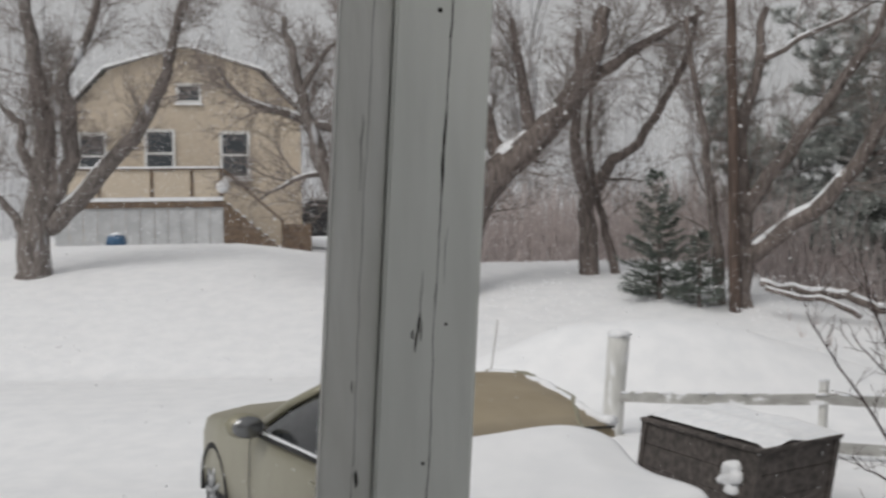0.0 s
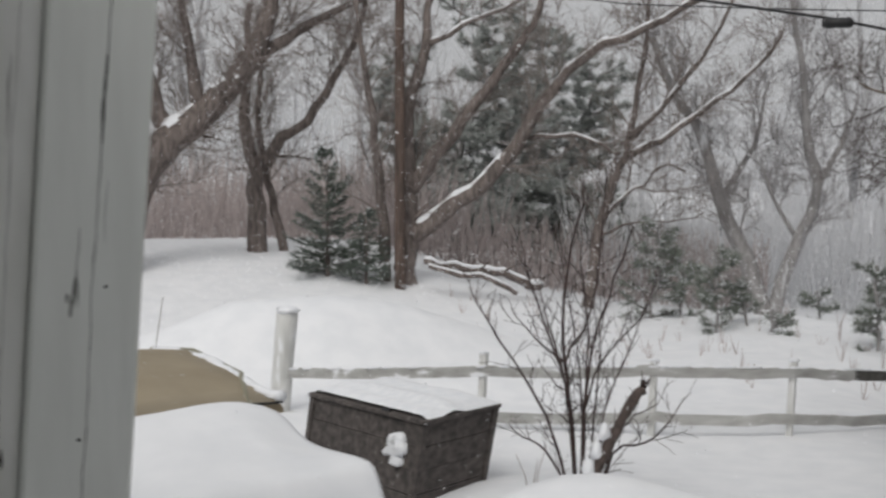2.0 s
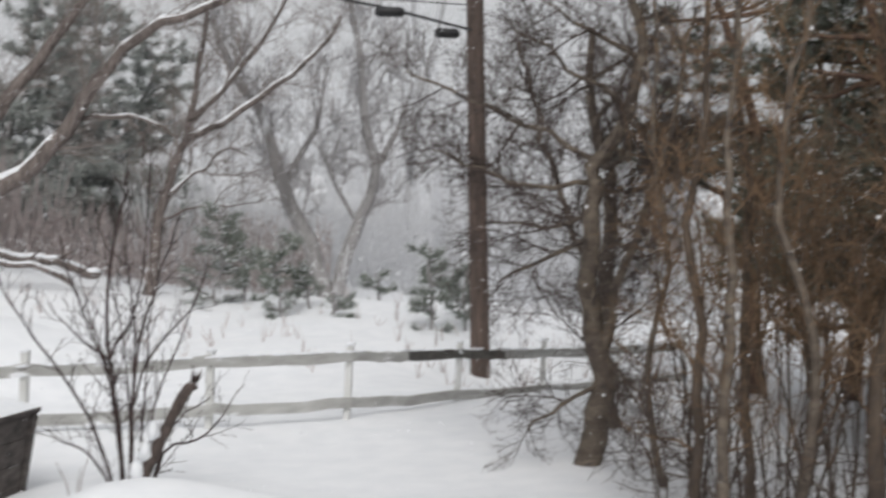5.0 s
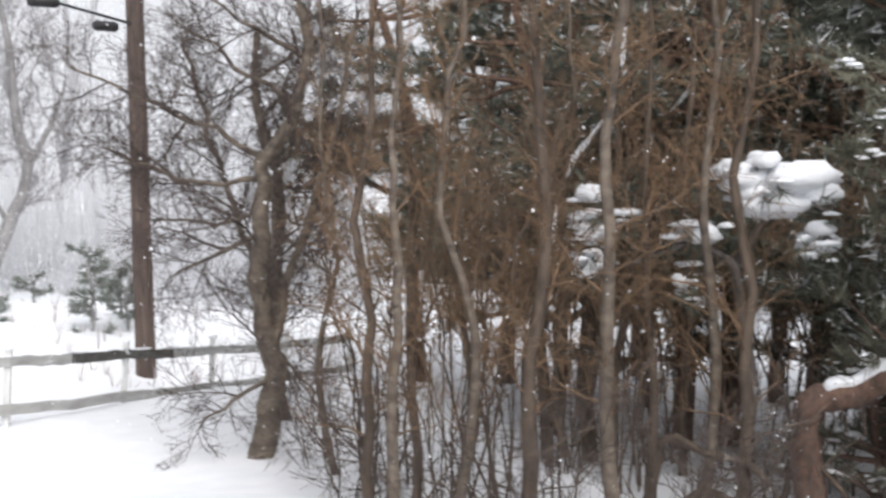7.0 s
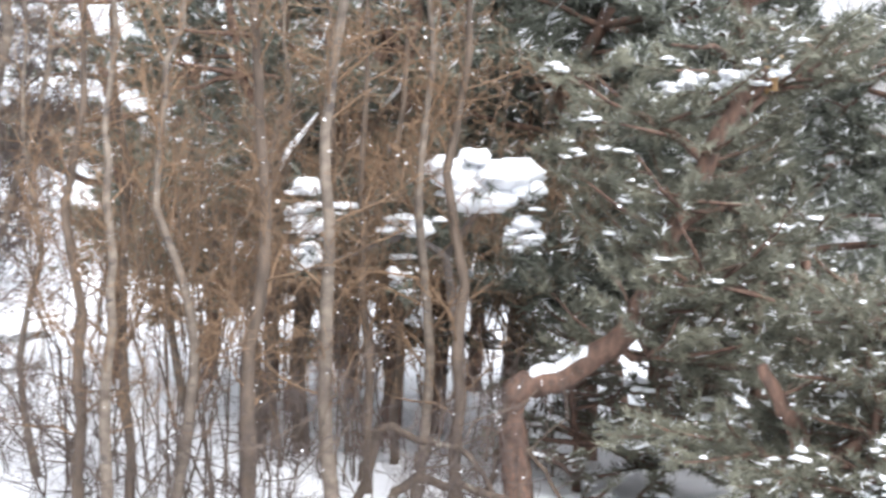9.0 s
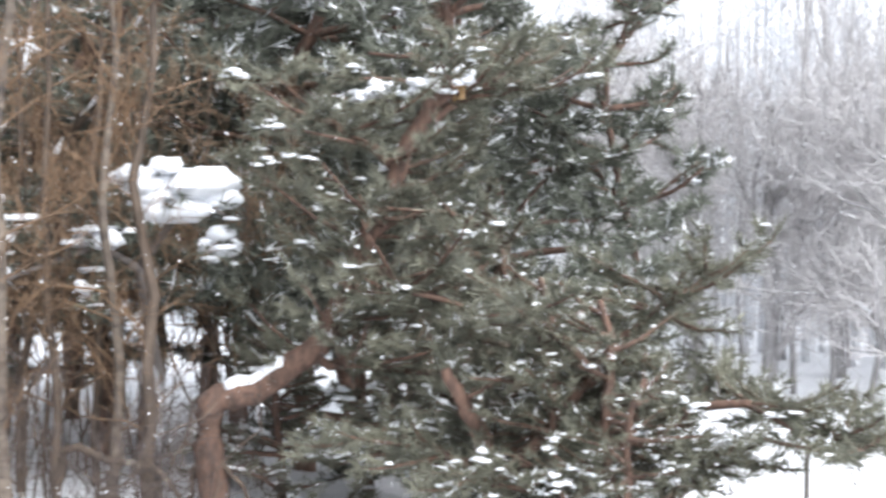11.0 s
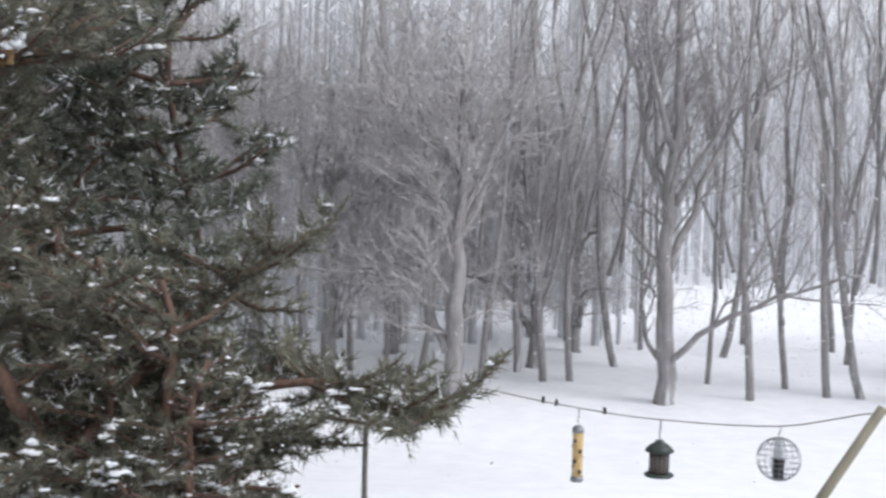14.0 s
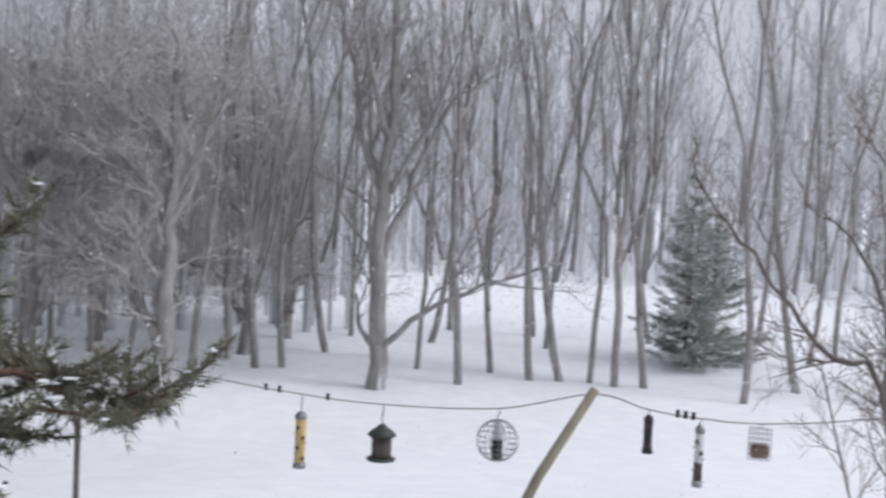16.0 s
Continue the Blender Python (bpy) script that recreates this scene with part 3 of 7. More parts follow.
def spray(tips, per, length, width, seed, up=0.25, loose=0.55):
    """Finest twigs: slim loose blades fanning out of the ends of the shoots."""
    r = np.random.default_rng(seed)
    p = np.repeat(np.array([t[0] for t in tips]), per, axis=0)
    d = np.repeat(np.array([t[1] for t in tips]), per, axis=0)
    n = len(p)
    p = p + d * r.uniform(-0.6, 0.3, (n, 1)) * length
    d = d + r.normal(0, loose, (n, 3)) + np.array((0, 0, up))
    d /= np.linalg.norm(d, axis=1)[:, None] + 1e-9
    w = np.cross(d, r.normal(size=(n, 3)))
    w *= width * r.uniform(0.35, 0.65, (n, 1)) / (np.linalg.norm(w, axis=1)[:, None] + 1e-9)
    out = Needles()
    out.v.append(np.stack((p - w, p + w, p + d * length * r.uniform(0.5, 1.4, (n, 1))), 1).reshape(-1, 3))
    return out


def shoots(wood, twigs, snow, pts, radii, rng, level, spacing, reach, up=0.25, thin=0.006, spread=(30, 65), snowy=0.025, start=0.25, droop=0.0, deep=3):
    """Side shoots along a limb, and theirs in turn."""
    seg = np.linalg.norm(np.diff(pts, axis=0), axis=1)
    total = seg.sum()
    run = np.concatenate(([0], np.cumsum(seg)))
    at = total * start + rng.uniform(0, spacing)
    while at < total:
        i = min(int(np.searchsorted(run, at)) - 1, len(pts) - 2)
        i = max(i, 0)
        s = (at - run[i]) / (seg[i] + 1e-9)
        p = pts[i] * (1 - s) + pts[i + 1] * s
        r = radii[i] * (1 - s) + radii[i + 1] * s
        t = (pts[i + 1] - pts[i]) / (seg[i] + 1e-9)
        side = cross(t, [rng.gauss(0, 1) for _ in range(3)])
        side /= length_of(side) + 1e-9
        a = radians(rng.uniform(*spread))
        d = t * math.cos(a) + side * math.sin(a)
        d[2] += up
        d /= length_of(d)
        length = reach * rng.uniform(0.5, 1.15) * (1 - 0.45 * at / total)
        rad = min(r * 0.62, max(thin, 0.018 * length))
        n = 4 if level < 2 else 3
        q = [p]
        step_d = d.copy()
        for k in range(n):
            step_d = step_d + np.array([rng.gauss(0, 0.17) for _ in range(3)])
            step_d[2] += 0.10 * up - droop * 0.2
            step_d /= length_of(step_d)
            q.append(q[-1] + step_d * length / n)
        q = np.array(q)
        rr = np.linspace(rad, max(thin * 0.6, rad * 0.3), n + 1)
        (wood if rad > 0.03 else twigs).tube(q, rr, 5 if rad > 0.03 else 3, cap=False)
        if snow is not None and rad > snowy:
            snow_on(snow, q, rr, rng, snowy)
        SPRAY.append((q[-1], step_d))
        if level > 1:
            SPRAY.append((q[n // 2], step_d))
        if level < deep:
            shoots(wood, twigs, snow, q, rr, rng, level + 1, spacing * 0.62, reach * 0.52, up, thin, spread, snowy, 0.15, droop, deep)
        at += spacing * rng.uniform(0.6, 1.4)


def guided_tree(key, label, radii, bark, twig, seed, spacing=0.5, reach=1.7, thin=0.007, up=0.25, pieces=3, name="bare_tree", category="tree", snowy=0.03, deep=3, crook=0.03, group="", start=0.25, droop=0.0, spread=(30, 65), depth=0.35, fine=None):
    base, bearing, limbs = GUIDES[key]
    rng = random.Random(seed)
    z = min(base[2], height(base[0], base[1]))
    tree = thing(name, (base[0], base[1], z), -bearing, label, category, group)
    wood, twigs, snow = Geo(), Geo(), Geo()
    SPRAY.clear()
    for i, limb in enumerate(limbs):
        lean = 0 if i == 0 else rng.uniform(-depth, depth)
        if name == "sapling" and wood.v:
            part("stem", wood, bark, tree)
            wood = Geo()
        lift = base[2] - z
        p0 = limb[0]
        way = [(u, lean * math.hypot(u - p0[0], w - p0[1]), w + lift) for u, w in limb]
        if p0[1] < 0.3:
            way[0] = (way[0][0], 0, -0.25)
        pts = wiggle(way, rng, crook, pieces)
        r0 = radii[min(i, len(radii) - 1)]
        rr = r0 * (1 - np.linspace(0, 1, len(pts)) ** 0.9 * 0.72)
        if p0[1] < 0.3 and r0 > 0.08:
            rr[0] *= 1.25
        wood.tube(pts, rr, 9 if r0 > 0.1 else 6)
        snow_on(snow, pts, rr, rng, snowy)
        shoots(wood, twigs, snow, pts, rr, rng, 1, spacing, reach, up, thin, spread, snowy + 0.01, start, droop, deep)
    part("trunk", wood, bark, tree)
    part("twig_mass", twigs, twig, tree, "fine bare twigs")
    if fine:
        part("twig_spray", spray(SPRAY, *fine, seed), twig, tree, "finest outer twigs")
    if snow.v:
        part("snow_cover", snow, SNOW_CLUMP, tree, "white snow lying along the limbs")
    return tree


guided_tree("T1", "old spreading bare tree with snow in its forks", [0.42, 0.27, 0.27, 0.16, 0.15], BARK, TWIG, 1, spacing=0.22, reach=1.7, thin=0.0085, up=0.15, fine=(1, 0.36, 0.0085))
guided_tree("T2", "leaning bare tree with a long snowy side limb", [0.22, 0.13, 0.12, 0.08, 0.09], BARK, TWIG, 2, spacing=0.2, reach=1.7, thin=0.0085, up=0.15, fine=(1, 0.36, 0.0085))
guided_tree("T3", "thick crooked bare tree leaning over the bank", [0.52, 0.16, 0.25, 0.18, 0.21, 0.06], BARK_RED, TWIG, 3, spacing=0.21, reach=1.7, thin=0.0085, up=0.15, fine=(1, 0.36, 0.0085))
guided_tree("T4", "twin-stemmed bare tree with one bowed limb", [0.25, 0.12, 0.16, 0.04], BARK_RED, TWIG, 4, spacing=0.26, reach=1.6, thin=0.0085, up=0.15, fine=(1, 0.36, 0.0085))
guided_tree("T5", "large bare tree with snow-topped spreading limbs", [0.26, 0.22, 0.19, 0.15, 0.09, 0.06, 0.08], BARK_RED, TWIG, 5, spacing=0.26, reach=1.7, thin=0.0085, up=0.2, fine=(1, 0.36, 0.0085))
guided_tree("T6", "small bare tree with a fan of drooping twigs", [0.13, 0.09, 0.08, 0.05, 0.035], BARK_RED, TWIG, 6, spacing=0.22, reach=1.6, thin=0.008, up=0.1)
# T7, TA and TB wear the paled haze colours
guided_tree("T7", "bare tree forked low above the snow, paled as haze", [0.22, 0.17, 0.10, 0.09, 0.06], BARK_HAZE, TWIG_HAZE, 7, spacing=0.32, reach=1.7, thin=0.009, fine=(3, 0.4, 0.010))
dome = guided_tree("TA", "bare tree with a dense dome of twigs, paled as haze", [0.17, 0.09, 0.08, 0.08, 0.07], BARK_HAZE, TWIG_DOME, 8, spacing=0.19, reach=2.0, spread=(35, 80), snowy=0.05, deep=2, start=0.18, fine=(5, 0.5, 0.012))
guided_tree("TB", "tall bare tree with low sweeping limbs, paled as haze", [0.17, 0.07, 0.07, 0.09, 0.08, 0.07, 0.07], BARK_HAZE, TWIG_HAZE, 9, spacing=0.30, reach=1.8, up=0.4, snowy=0.07, thin=0.006, fine=(1, 0.36, 0.007))
guided_tree("SHRUB", "arching bare shrub with thin dark twigs", [0.026, 0.012, 0.017, 0.016, 0.015, 0.011, 0.011], BARK, TWIG, 10, spacing=0.12, reach=0.62, thin=0.0035, crook=0.015, name="bare_shrub", category="shrub", snowy=0.2)
guided_tree("SAP", "slender dark red sapling standing in snow", [0.024, 0.016, 0.019, 0.016, 0.013, 0.014, 0.014, 0.014, 0.012, 0.011], SAPLING_BARK, SAPLING_BARK, 11, spacing=0.11, reach=0.40, thin=0.0036, crook=0.008, name="sapling", category="sapling", snowy=0.2, deep=2, up=0.35, depth=0.2)
birch = guided_tree("BIRCH", "crooked birch with dark twigs reaching outward", [0.13, 0.035, 0.03, 0.03, 0.03, 0.06, 0.028, 0.03, 0.03], BIRCH_BARK, TWIG_DARK, 12, spacing=0.12, reach=0.95, thin=0.0045, crook=0.03, name="birch_tree", snowy=0.09, up=0.1, droop=0.15, deep=3, fine=(1, 0.18, 0.004))


copy_thing(birch, Matrix.Translation((8.9, 9.6, height(8.9, 9.6))) @ pose(0, 0, 0, 0, 0, 75))


def broken_stub():
    base, bearing, limbs = GUIDES["STUB"]
    ob = thing("broken_stem", (base[0], base[1], min(base[2], height(base[0], base[1]))), -bearing, "snapped bark-covered stem with a ragged top", "stump")
    rng = random.Random(3)
    g = Geo()
    way = wiggle([(u, 0, w) for u, w in limbs[0]], rng, 0.008, 4)
    way[0][2] = -0.3
    g.tube(way, np.linspace(0.044, 0.034, len(way)) * np.array([rng.uniform(0.85, 1.2) for _ in way]), 8)
    part("stem", g, TWIG_DARK, ob)
    g = Geo()
    for i in range(9):
        p = way[-1 - rng.randrange(3)]
        g.tube([p, p + np.array((rng.uniform(-0.03, 0.08), rng.uniform(-0.05, 0.05), rng.uniform(0.04, 0.16)))], (0.013, 0.002), 3)
    part("splinter", g, SAPLING_BARK, ob, "ragged dark splinters")
    g = Geo()
    for i in (3, 5, 7):
        p = way[i]
        g.lump((p[0] - 0.055, p[1], p[2] + 0.02), (0.06, 0.07, 0.10), rng)
    part("snow_cover", g, SNOW_CLUMP, ob, "snow stuck to the stem")


broken_stub()


def fallen_log():
    base, bearing, limbs = GUIDES["LOG"]
    ob = thing("fallen_log", base, -bearing, "fallen trunk under a ridge of snow", "log")
    rng = random.Random(5)
    pts = wiggle([(u, 0.4 * u, w - 0.02) for u, w in limbs[0]], rng, 0.02, 4)
    pts[:, 2] = [max(p[2], -0.6) for p in pts]
    rr = np.linspace(0.055, 0.095, len(pts))
    rr[-1] = 0.03
    g = Geo()
    g.tube(pts, rr, 9)
    for i in (3, 6, 9, 11):
        p = pts[i]
        g.tube([p, p + np.array((rng.uniform(-0.5, 0.5), rng.uniform(-0.4, 0.1), rng.uniform(0.1, 0.4)))], (0.03, 0.008), 5)
    low = wiggle([(0.1, -0.1, -0.12), (0.7, 0.1, -0.34), (1.3, 0.3, -0.40), (1.9, 0.5, -0.72)], rng, 0.02, 3)
    g.tube(low, np.linspace(0.04, 0.06, len(low)), 7)
    part("trunk", g, BARK_RED, ob)
    g = Geo()
    g.tube(low + np.array((0, 0, 0.05)), np.linspace(0.03, 0.05, len(low)), 7, squash=0.8)
    g.tube(pts + np.array((0, 0, 0.075)), rr * np.array([rng.uniform(0.7, 1.05) for _ in rr]), 8, squash=0.8)
    part("snow_cover", g, SNOW_CLUMP, ob, "thick ridge of snow")


fallen_log()


def forest_tree(seed, tall, radius, bark, twig, label, group, at, thin=0.011, spacing=0.54, forks=2, snowy=0.3):
    """A tall slender tree with steep limbs."""
    rng = random.Random(seed)
    tree = thing("bare_tree", at, rng.uniform(0, 360), label, "tree", group)
    wood, twigs = Geo(), Geo()
    SPRAY.clear()
    stems = [((0, 0, -0.4), 0)] + [((rng.uniform(-0.1, 0.1), rng.uniform(-0.1, 0.1), tall * rng.uniform(0.12, 0.4)), 1) for _ in range(forks)]
    for (x, y, z0), k in stems:
        lx, ly = rng.uniform(-0.12, 0.12) * (1 + 1.5 * k), rng.uniform(-0.12, 0.12) * (1 + 1.5 * k)
        top = tall * rng.uniform(0.8, 1.0)
        way = [(x + lx * (z - z0) + rng.gauss(0, 0.08), y + ly * (z - z0) + rng.gauss(0, 0.08), z) for z in np.linspace(z0, top, 7)]
        pts = wiggle(way, rng, 0.02, 2)
        r0 = radius * (0.6 if k else 1.0)
        rr = r0 * (1 - 0.85 * np.linspace(0, 1, len(pts)))
        wood.tube(pts, rr, 7)
        shoots(wood, twigs, None, pts, rr, rng, 1, spacing, tall * 0.17, 0.6, thin, (18, 50), 9, 0.22, 0, 2)
    part("trunk", wood, bark, tree)
    part("twig_mass", twigs, twig, tree, "fine twigs in haze-paled grey")
    part("twig_spray", spray(SPRAY, 3, 0.5, thin, seed, 0.5, 0.4), twig, tree, "finest outer twigs")
    return tree


def polar(az, d):
    return d * math.sin(radians(az)), d * math.cos(radians(az))


def stand(az, d, turn=0.0, size=1.0, dz=0.0):
    x, y = polar(az, d)
    return Matrix.Translation((x, y, height(x, y) + dz)) @ pose(0, 0, 0, 0, 0, turn) @ Matrix.Scale(size, 4)


def on_ground(x, y):
    return (x, y, height(x, y))


def plant_row(models, places, seed):
    """places: (azimuth, distance, size). The models stand at the first places, copies at the others."""
    rng = random.Random(seed)
    for i, (az, d, size) in enumerate(places):
        m = stand(az, d, rng.uniform(0, 360), size)
        if i < len(models):
            models[i].matrix_world = m
        else:
            copy_thing(models[i % len(models)], m)


# the wood beyond the lawn
WOOD = "trees beyond the lawn"
# bark and twig colours here include the haze over the lawn
tall_trees = [forest_tree(40 + i, 10.5 + i % 3, 0.066 + 0.013 * (i % 3), BARK_HAZE, TWIG_DOME, "slender bare tree in a snowy wood, paled as haze", WOOD, (0, 0, 0), forks=1 + i % 3) for i in range(5)]
rng = random.Random(77)
places = [(99.0, 20.6, 1.0), (100.8, 22.6, 0.9), (102.2, 21.4, 0.8), (103.5, 21.6, 1.0), (105.3, 23.8, 1.0), (109.9, 22.0, 0.8), (111.4, 20.6, 1.05), (112.9, 22.0, 0.85), (115.0, 21.6, 1.1), (116.3, 21.8, 1.0),
          (118.0, 21.8, 0.9), (118.8, 21.4, 1.05), (120.0, 21.6, 1.0), (124.5, 21.0, 1.1), (127.0, 22.5, 1.0), (130.5, 22.0, 1.05), (134.0, 23.0, 1.0), (96.4, 21.8, 0.8), (94.6, 23.0, 0.9), (93.0, 22.0, 0.8)]
for i in range(22):
    az = 86 + 18 * (i + rng.random()) / 7 if i < 7 else 105 + 31 * (i - 7 + rng.random()) / 15
    places.append((az, rng.uniform(23, 29), rng.uniform(0.6, 0.8) if az < 105 else rng.uniform(0.75, 1.1)))
plant_row(tall_trees, places, 5)
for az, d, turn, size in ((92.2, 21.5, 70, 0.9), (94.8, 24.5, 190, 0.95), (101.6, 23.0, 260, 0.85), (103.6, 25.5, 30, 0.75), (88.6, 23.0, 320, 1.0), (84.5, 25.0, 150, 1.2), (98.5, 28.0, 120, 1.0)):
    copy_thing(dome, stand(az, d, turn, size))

# the wood across the road, far behind
FAR = "far trees across the road"
# palest trees: distance haze is in their material
far_trees = [forest_tree(60 + i, 9.0 + i, 0.11, BARK_PALE, FAR_HAZE, "far bare tree behind the bank, paled as haze", FAR, (0, 0, 0), thin=0.013, spacing=0.45) for i in range(3)]
places = []
for i in range(28):
    az = -24 + 68 * (i + rng.uniform(0, 0.9)) / 28
    if -19 < az < -5:
        places.append((az, rng.uniform(52, 62), rng.uniform(0.9, 1.3)))
    else:
        places.append((az, rng.uniform(38, 52), rng.uniform(0.8, 1.3)))
plant_row(far_trees, places, 6)


def far_wood():
    """A dense far belt of trunks and twigs that nobody could count."""
    rng = random.Random(21)
    # near-white belts whiten the gaps between trunks as haze would
    for name, a0, a1, count, near, far, mat in (("far_woods", -40, 45, 1300, 60, 95, FAR_HAZE), ("far_woods", 107, 150, 900, 43, 75, FAR_HAZE), ("far_woods", 60, 107, 900, 36, 60, FAR_HAZE), ("far_woods", 62, 106.5, 480, 26, 40, FAR_HAZE)):
        g = Geo()
        for i in range(count):
            az, d = rng.uniform(a0, a1), rng.uniform(near, far)
            x, y = polar(az, d)
            z = height(x, y) - 0.3
            h = rng.uniform(5, 12)
            lean = rng.uniform(-0.12, 0.12) * h
            p = np.array([(x, y, z), (x + lean * 0.4 + rng.uniform(-0.1, 0.1), y, z + h * 0.5), (x + lean, y, z + h)])
            r = rng.uniform(0.05, 0.13)
            g.tube(p, (r, r * 0.7, 0.02), 3, cap=False)
            for k in range(7):
                s = rng.uniform(0.3, 0.95)
                q = p[0] * (1 - s) + p[2] * s
                w = rng.uniform(0, 6.28)
                ln = rng.uniform(0.8, 2.2)
                g.tube([q, q + np.array((math.cos(w) * ln * 0.6, math.sin(w) * ln * 0.6, ln * rng.uniform(0.2, 0.9)))], (0.035, 0.012), 3, cap=False)
        tagged(part(name, g, mat), "dense far belt of bare trees, paled as haze", "woods", kind="stuff")


far_wood()


def brush_belt():
    """Brown undergrowth on top of the bank."""
    rng = random.Random(22)
    g = Geo()
    for i in range(5200):
        az = rng.uniform(-3, 30)
        d = rng.uniform(31, 42) if az < 12 else rng.uniform(29, 38)
        x, y = polar(az, d)
        z = height(x, y) - 0.1
        h = rng.uniform(0.7, 2.6) * (0.75 if az > 18 else 1)
        lx, ly = rng.uniform(-0.3, 0.3) * h, rng.uniform(-0.3, 0.3) * h
        r = rng.uniform(0.010, 0.022)
        g.tube([(x, y, z), (x + lx * 0.4, y + ly * 0.4, z + h * 0.55), (x + lx, y + ly, z + h)], (r, r * 0.8, 0.006), 3, cap=False)
    tagged(part("undergrowth", g, BRUSH), "tangled brown undergrowth along the top of the bank", "brush", kind="stuff")
    # second belt, in pale grey: gives the even haze behind the ridge
    g = Geo()
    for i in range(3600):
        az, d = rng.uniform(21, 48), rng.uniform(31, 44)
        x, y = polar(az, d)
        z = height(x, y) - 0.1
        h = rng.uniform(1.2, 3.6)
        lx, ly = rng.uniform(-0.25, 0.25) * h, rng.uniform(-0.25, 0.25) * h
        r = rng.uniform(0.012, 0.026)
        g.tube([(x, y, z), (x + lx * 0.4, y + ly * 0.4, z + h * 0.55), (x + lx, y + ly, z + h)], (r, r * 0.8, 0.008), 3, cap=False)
    tagged(part("undergrowth", g, FAR_HAZE), "dense far undergrowth beyond the snow ridge, paled as haze", "brush", kind="stuff")
    g = Geo()
    for i in range(110):
        az, d = rng.uniform(15, 46), rng.uniform(16.5, 25)
        x, y = polar(az, d)
        z = height(x, y) - 0.05
        for k in range(rng.randrange(2, 6)):
            h = rng.uniform(0.12, 0.4)
            g.tube([(x, y, z), (x + rng.uniform(-0.12, 0.12), y + rng.uniform(-0.12, 0.12), z + h)], (0.008, 0.003), 3, cap=False)
    tagged(part("dry_weeds", g, BRUSH), "dry weed stalks poking out of the snow", "weeds", kind="stuff")


brush_belt()


# ---------------------------------------------------------------- evergreens
TUFTS = {}


def tuft_shapes(count, length, width):
    key = (count, length, width)
    if key not in TUFTS:
        r = np.random.default_rng(7)
        shapes = []
        for k in range(30):
            w = r.normal(0, 0.55, (count, 3)) + np.array((0, 0, 0.8))
            w /= np.linalg.norm(w, axis=1)[:, None]
            s = np.cross(w, r.normal(size=(count, 3)))
            s *= width / np.linalg.norm(s, axis=1)[:, None]
            o = np.zeros((count, 3))
            o[:, 2] = r.uniform(-0.06, 0.06, count)
            e = o + w * (length * r.uniform(0.7, 1.15, (count, 1)))
            shapes.append(np.stack((o - s, o + s, e), 1).reshape(-1, 3))
        TUFTS[key] = shapes
    return TUFTS[key]


def tuft(g, p, d, rng, count, length, width):
    d = np.asarray(d, float) / (length_of(d) + 1e-9)
    a = cross(d, (rng.gauss(0, 1), rng.gauss(0, 1), rng.gauss(0, 1)))
    a /= length_of(a) + 1e-9
    g.v.append(rng.choice(tuft_shapes(count, length, width)) @ np.array((a, cross(d, a), d)) + p)


def bough(wood, needles, snow, start, d, length, radius, rng, count, needle, width, snowy, level=0, droop=0.15):
    """A branch with side branches; tufts sit along its outer part."""
    n = 5 if level == 0 else 3
    q = [np.array(start, float)]
    d = np.array(d, float)
    for k in range(n):
        d = d + np.array([rng.gauss(0, 0.13) for _ in range(3)])
        d[2] += -droop * 0.25 + 0.07 * k * 0.5
        d /= length_of(d)
        q.append(q[-1] + d * length / n)
    q = np.array(q)
    if level == 1 and needles.pads and rng.random() < needles.pads:
        for k in range(7):
            p = q[1] + (q[-1] - q[1]) * rng.random() + np.array((rng.gauss(0, 0.035), rng.gauss(0, 0.035), 0.03))
            r = rng.uniform(0.015, 0.045)
            snow.lump(p, (r * 1.4, r * 1.4, r * 0.6), rng, flat=0.4, rough=0.45, n=7)
    if level == 0 or ((level < 2 or radius > 0.012) and not needles.bare):
        wood.tube(q, np.linspace(radius, max(0.005, radius * 0.3), n + 1), 5 if radius > 0.02 else 3, cap=False)
    if level < 2:
        m = max(2, int(length / (0.20 if level == 0 else 0.16)))
        for k in range(m):
            s = rng.uniform(0.25, 1.0)
            i = min(int(s * n), n - 1)
            p = q[i] * (1 - (s * n - i)) + q[i + 1] * (s * n - i)
            t = q[i + 1] - q[i]
            t /= np.linalg.norm(t)
            side = cross(t, (rng.gauss(0, 0.35), rng.gauss(0, 0.35), 1.0)) * (1 if rng.random() < 0.5 else -1)
            side /= length_of(side) + 1e-9
            bough(wood, needles, snow, p, t * 0.65 + side * 0.8 + np.array((0, 0, 0.12)), length * rng.uniform(0.28, 0.48) * (1.15 - 0.5 * s), radius * 0.45, rng, count, needle, width, snowy, level + 1 if length > 0.9 else 2, droop)
    if level >= 1 or length < 0.9:
        m = max(3, int(length / (needle * 0.42)))
        for k in range(m):
            s = (k + 1) / m
            i = min(int(s * n), n - 1)
            p = q[i] * (1 - (s * n - i)) + q[i + 1] * (s * n - i)
            tuft(needles, p, q[i + 1] - q[i] + np.array((0, 0, 0.02)), rng, count, needle, width)
            if needles.frost is not None and rng.random() < needles.share:
                tuft(needles.frost, p + np.array((0, 0, 0.02)), q[i + 1] - q[i] + np.array((0, 0, 0.04)), rng, 5, needle * 0.85, width * 1.1)
            if rng.random() < snowy:
                r = rng.uniform(0.010, 0.032)
                snow.lump((p[0] + rng.uniform(-0.04, 0.04), p[1], p[2] + 0.03), (r * rng.uniform(1.0, 2.4), r * rng.uniform(0.8, 1.8), r * rng.uniform(0.4, 0.8)), rng, rough=0.5, n=6)


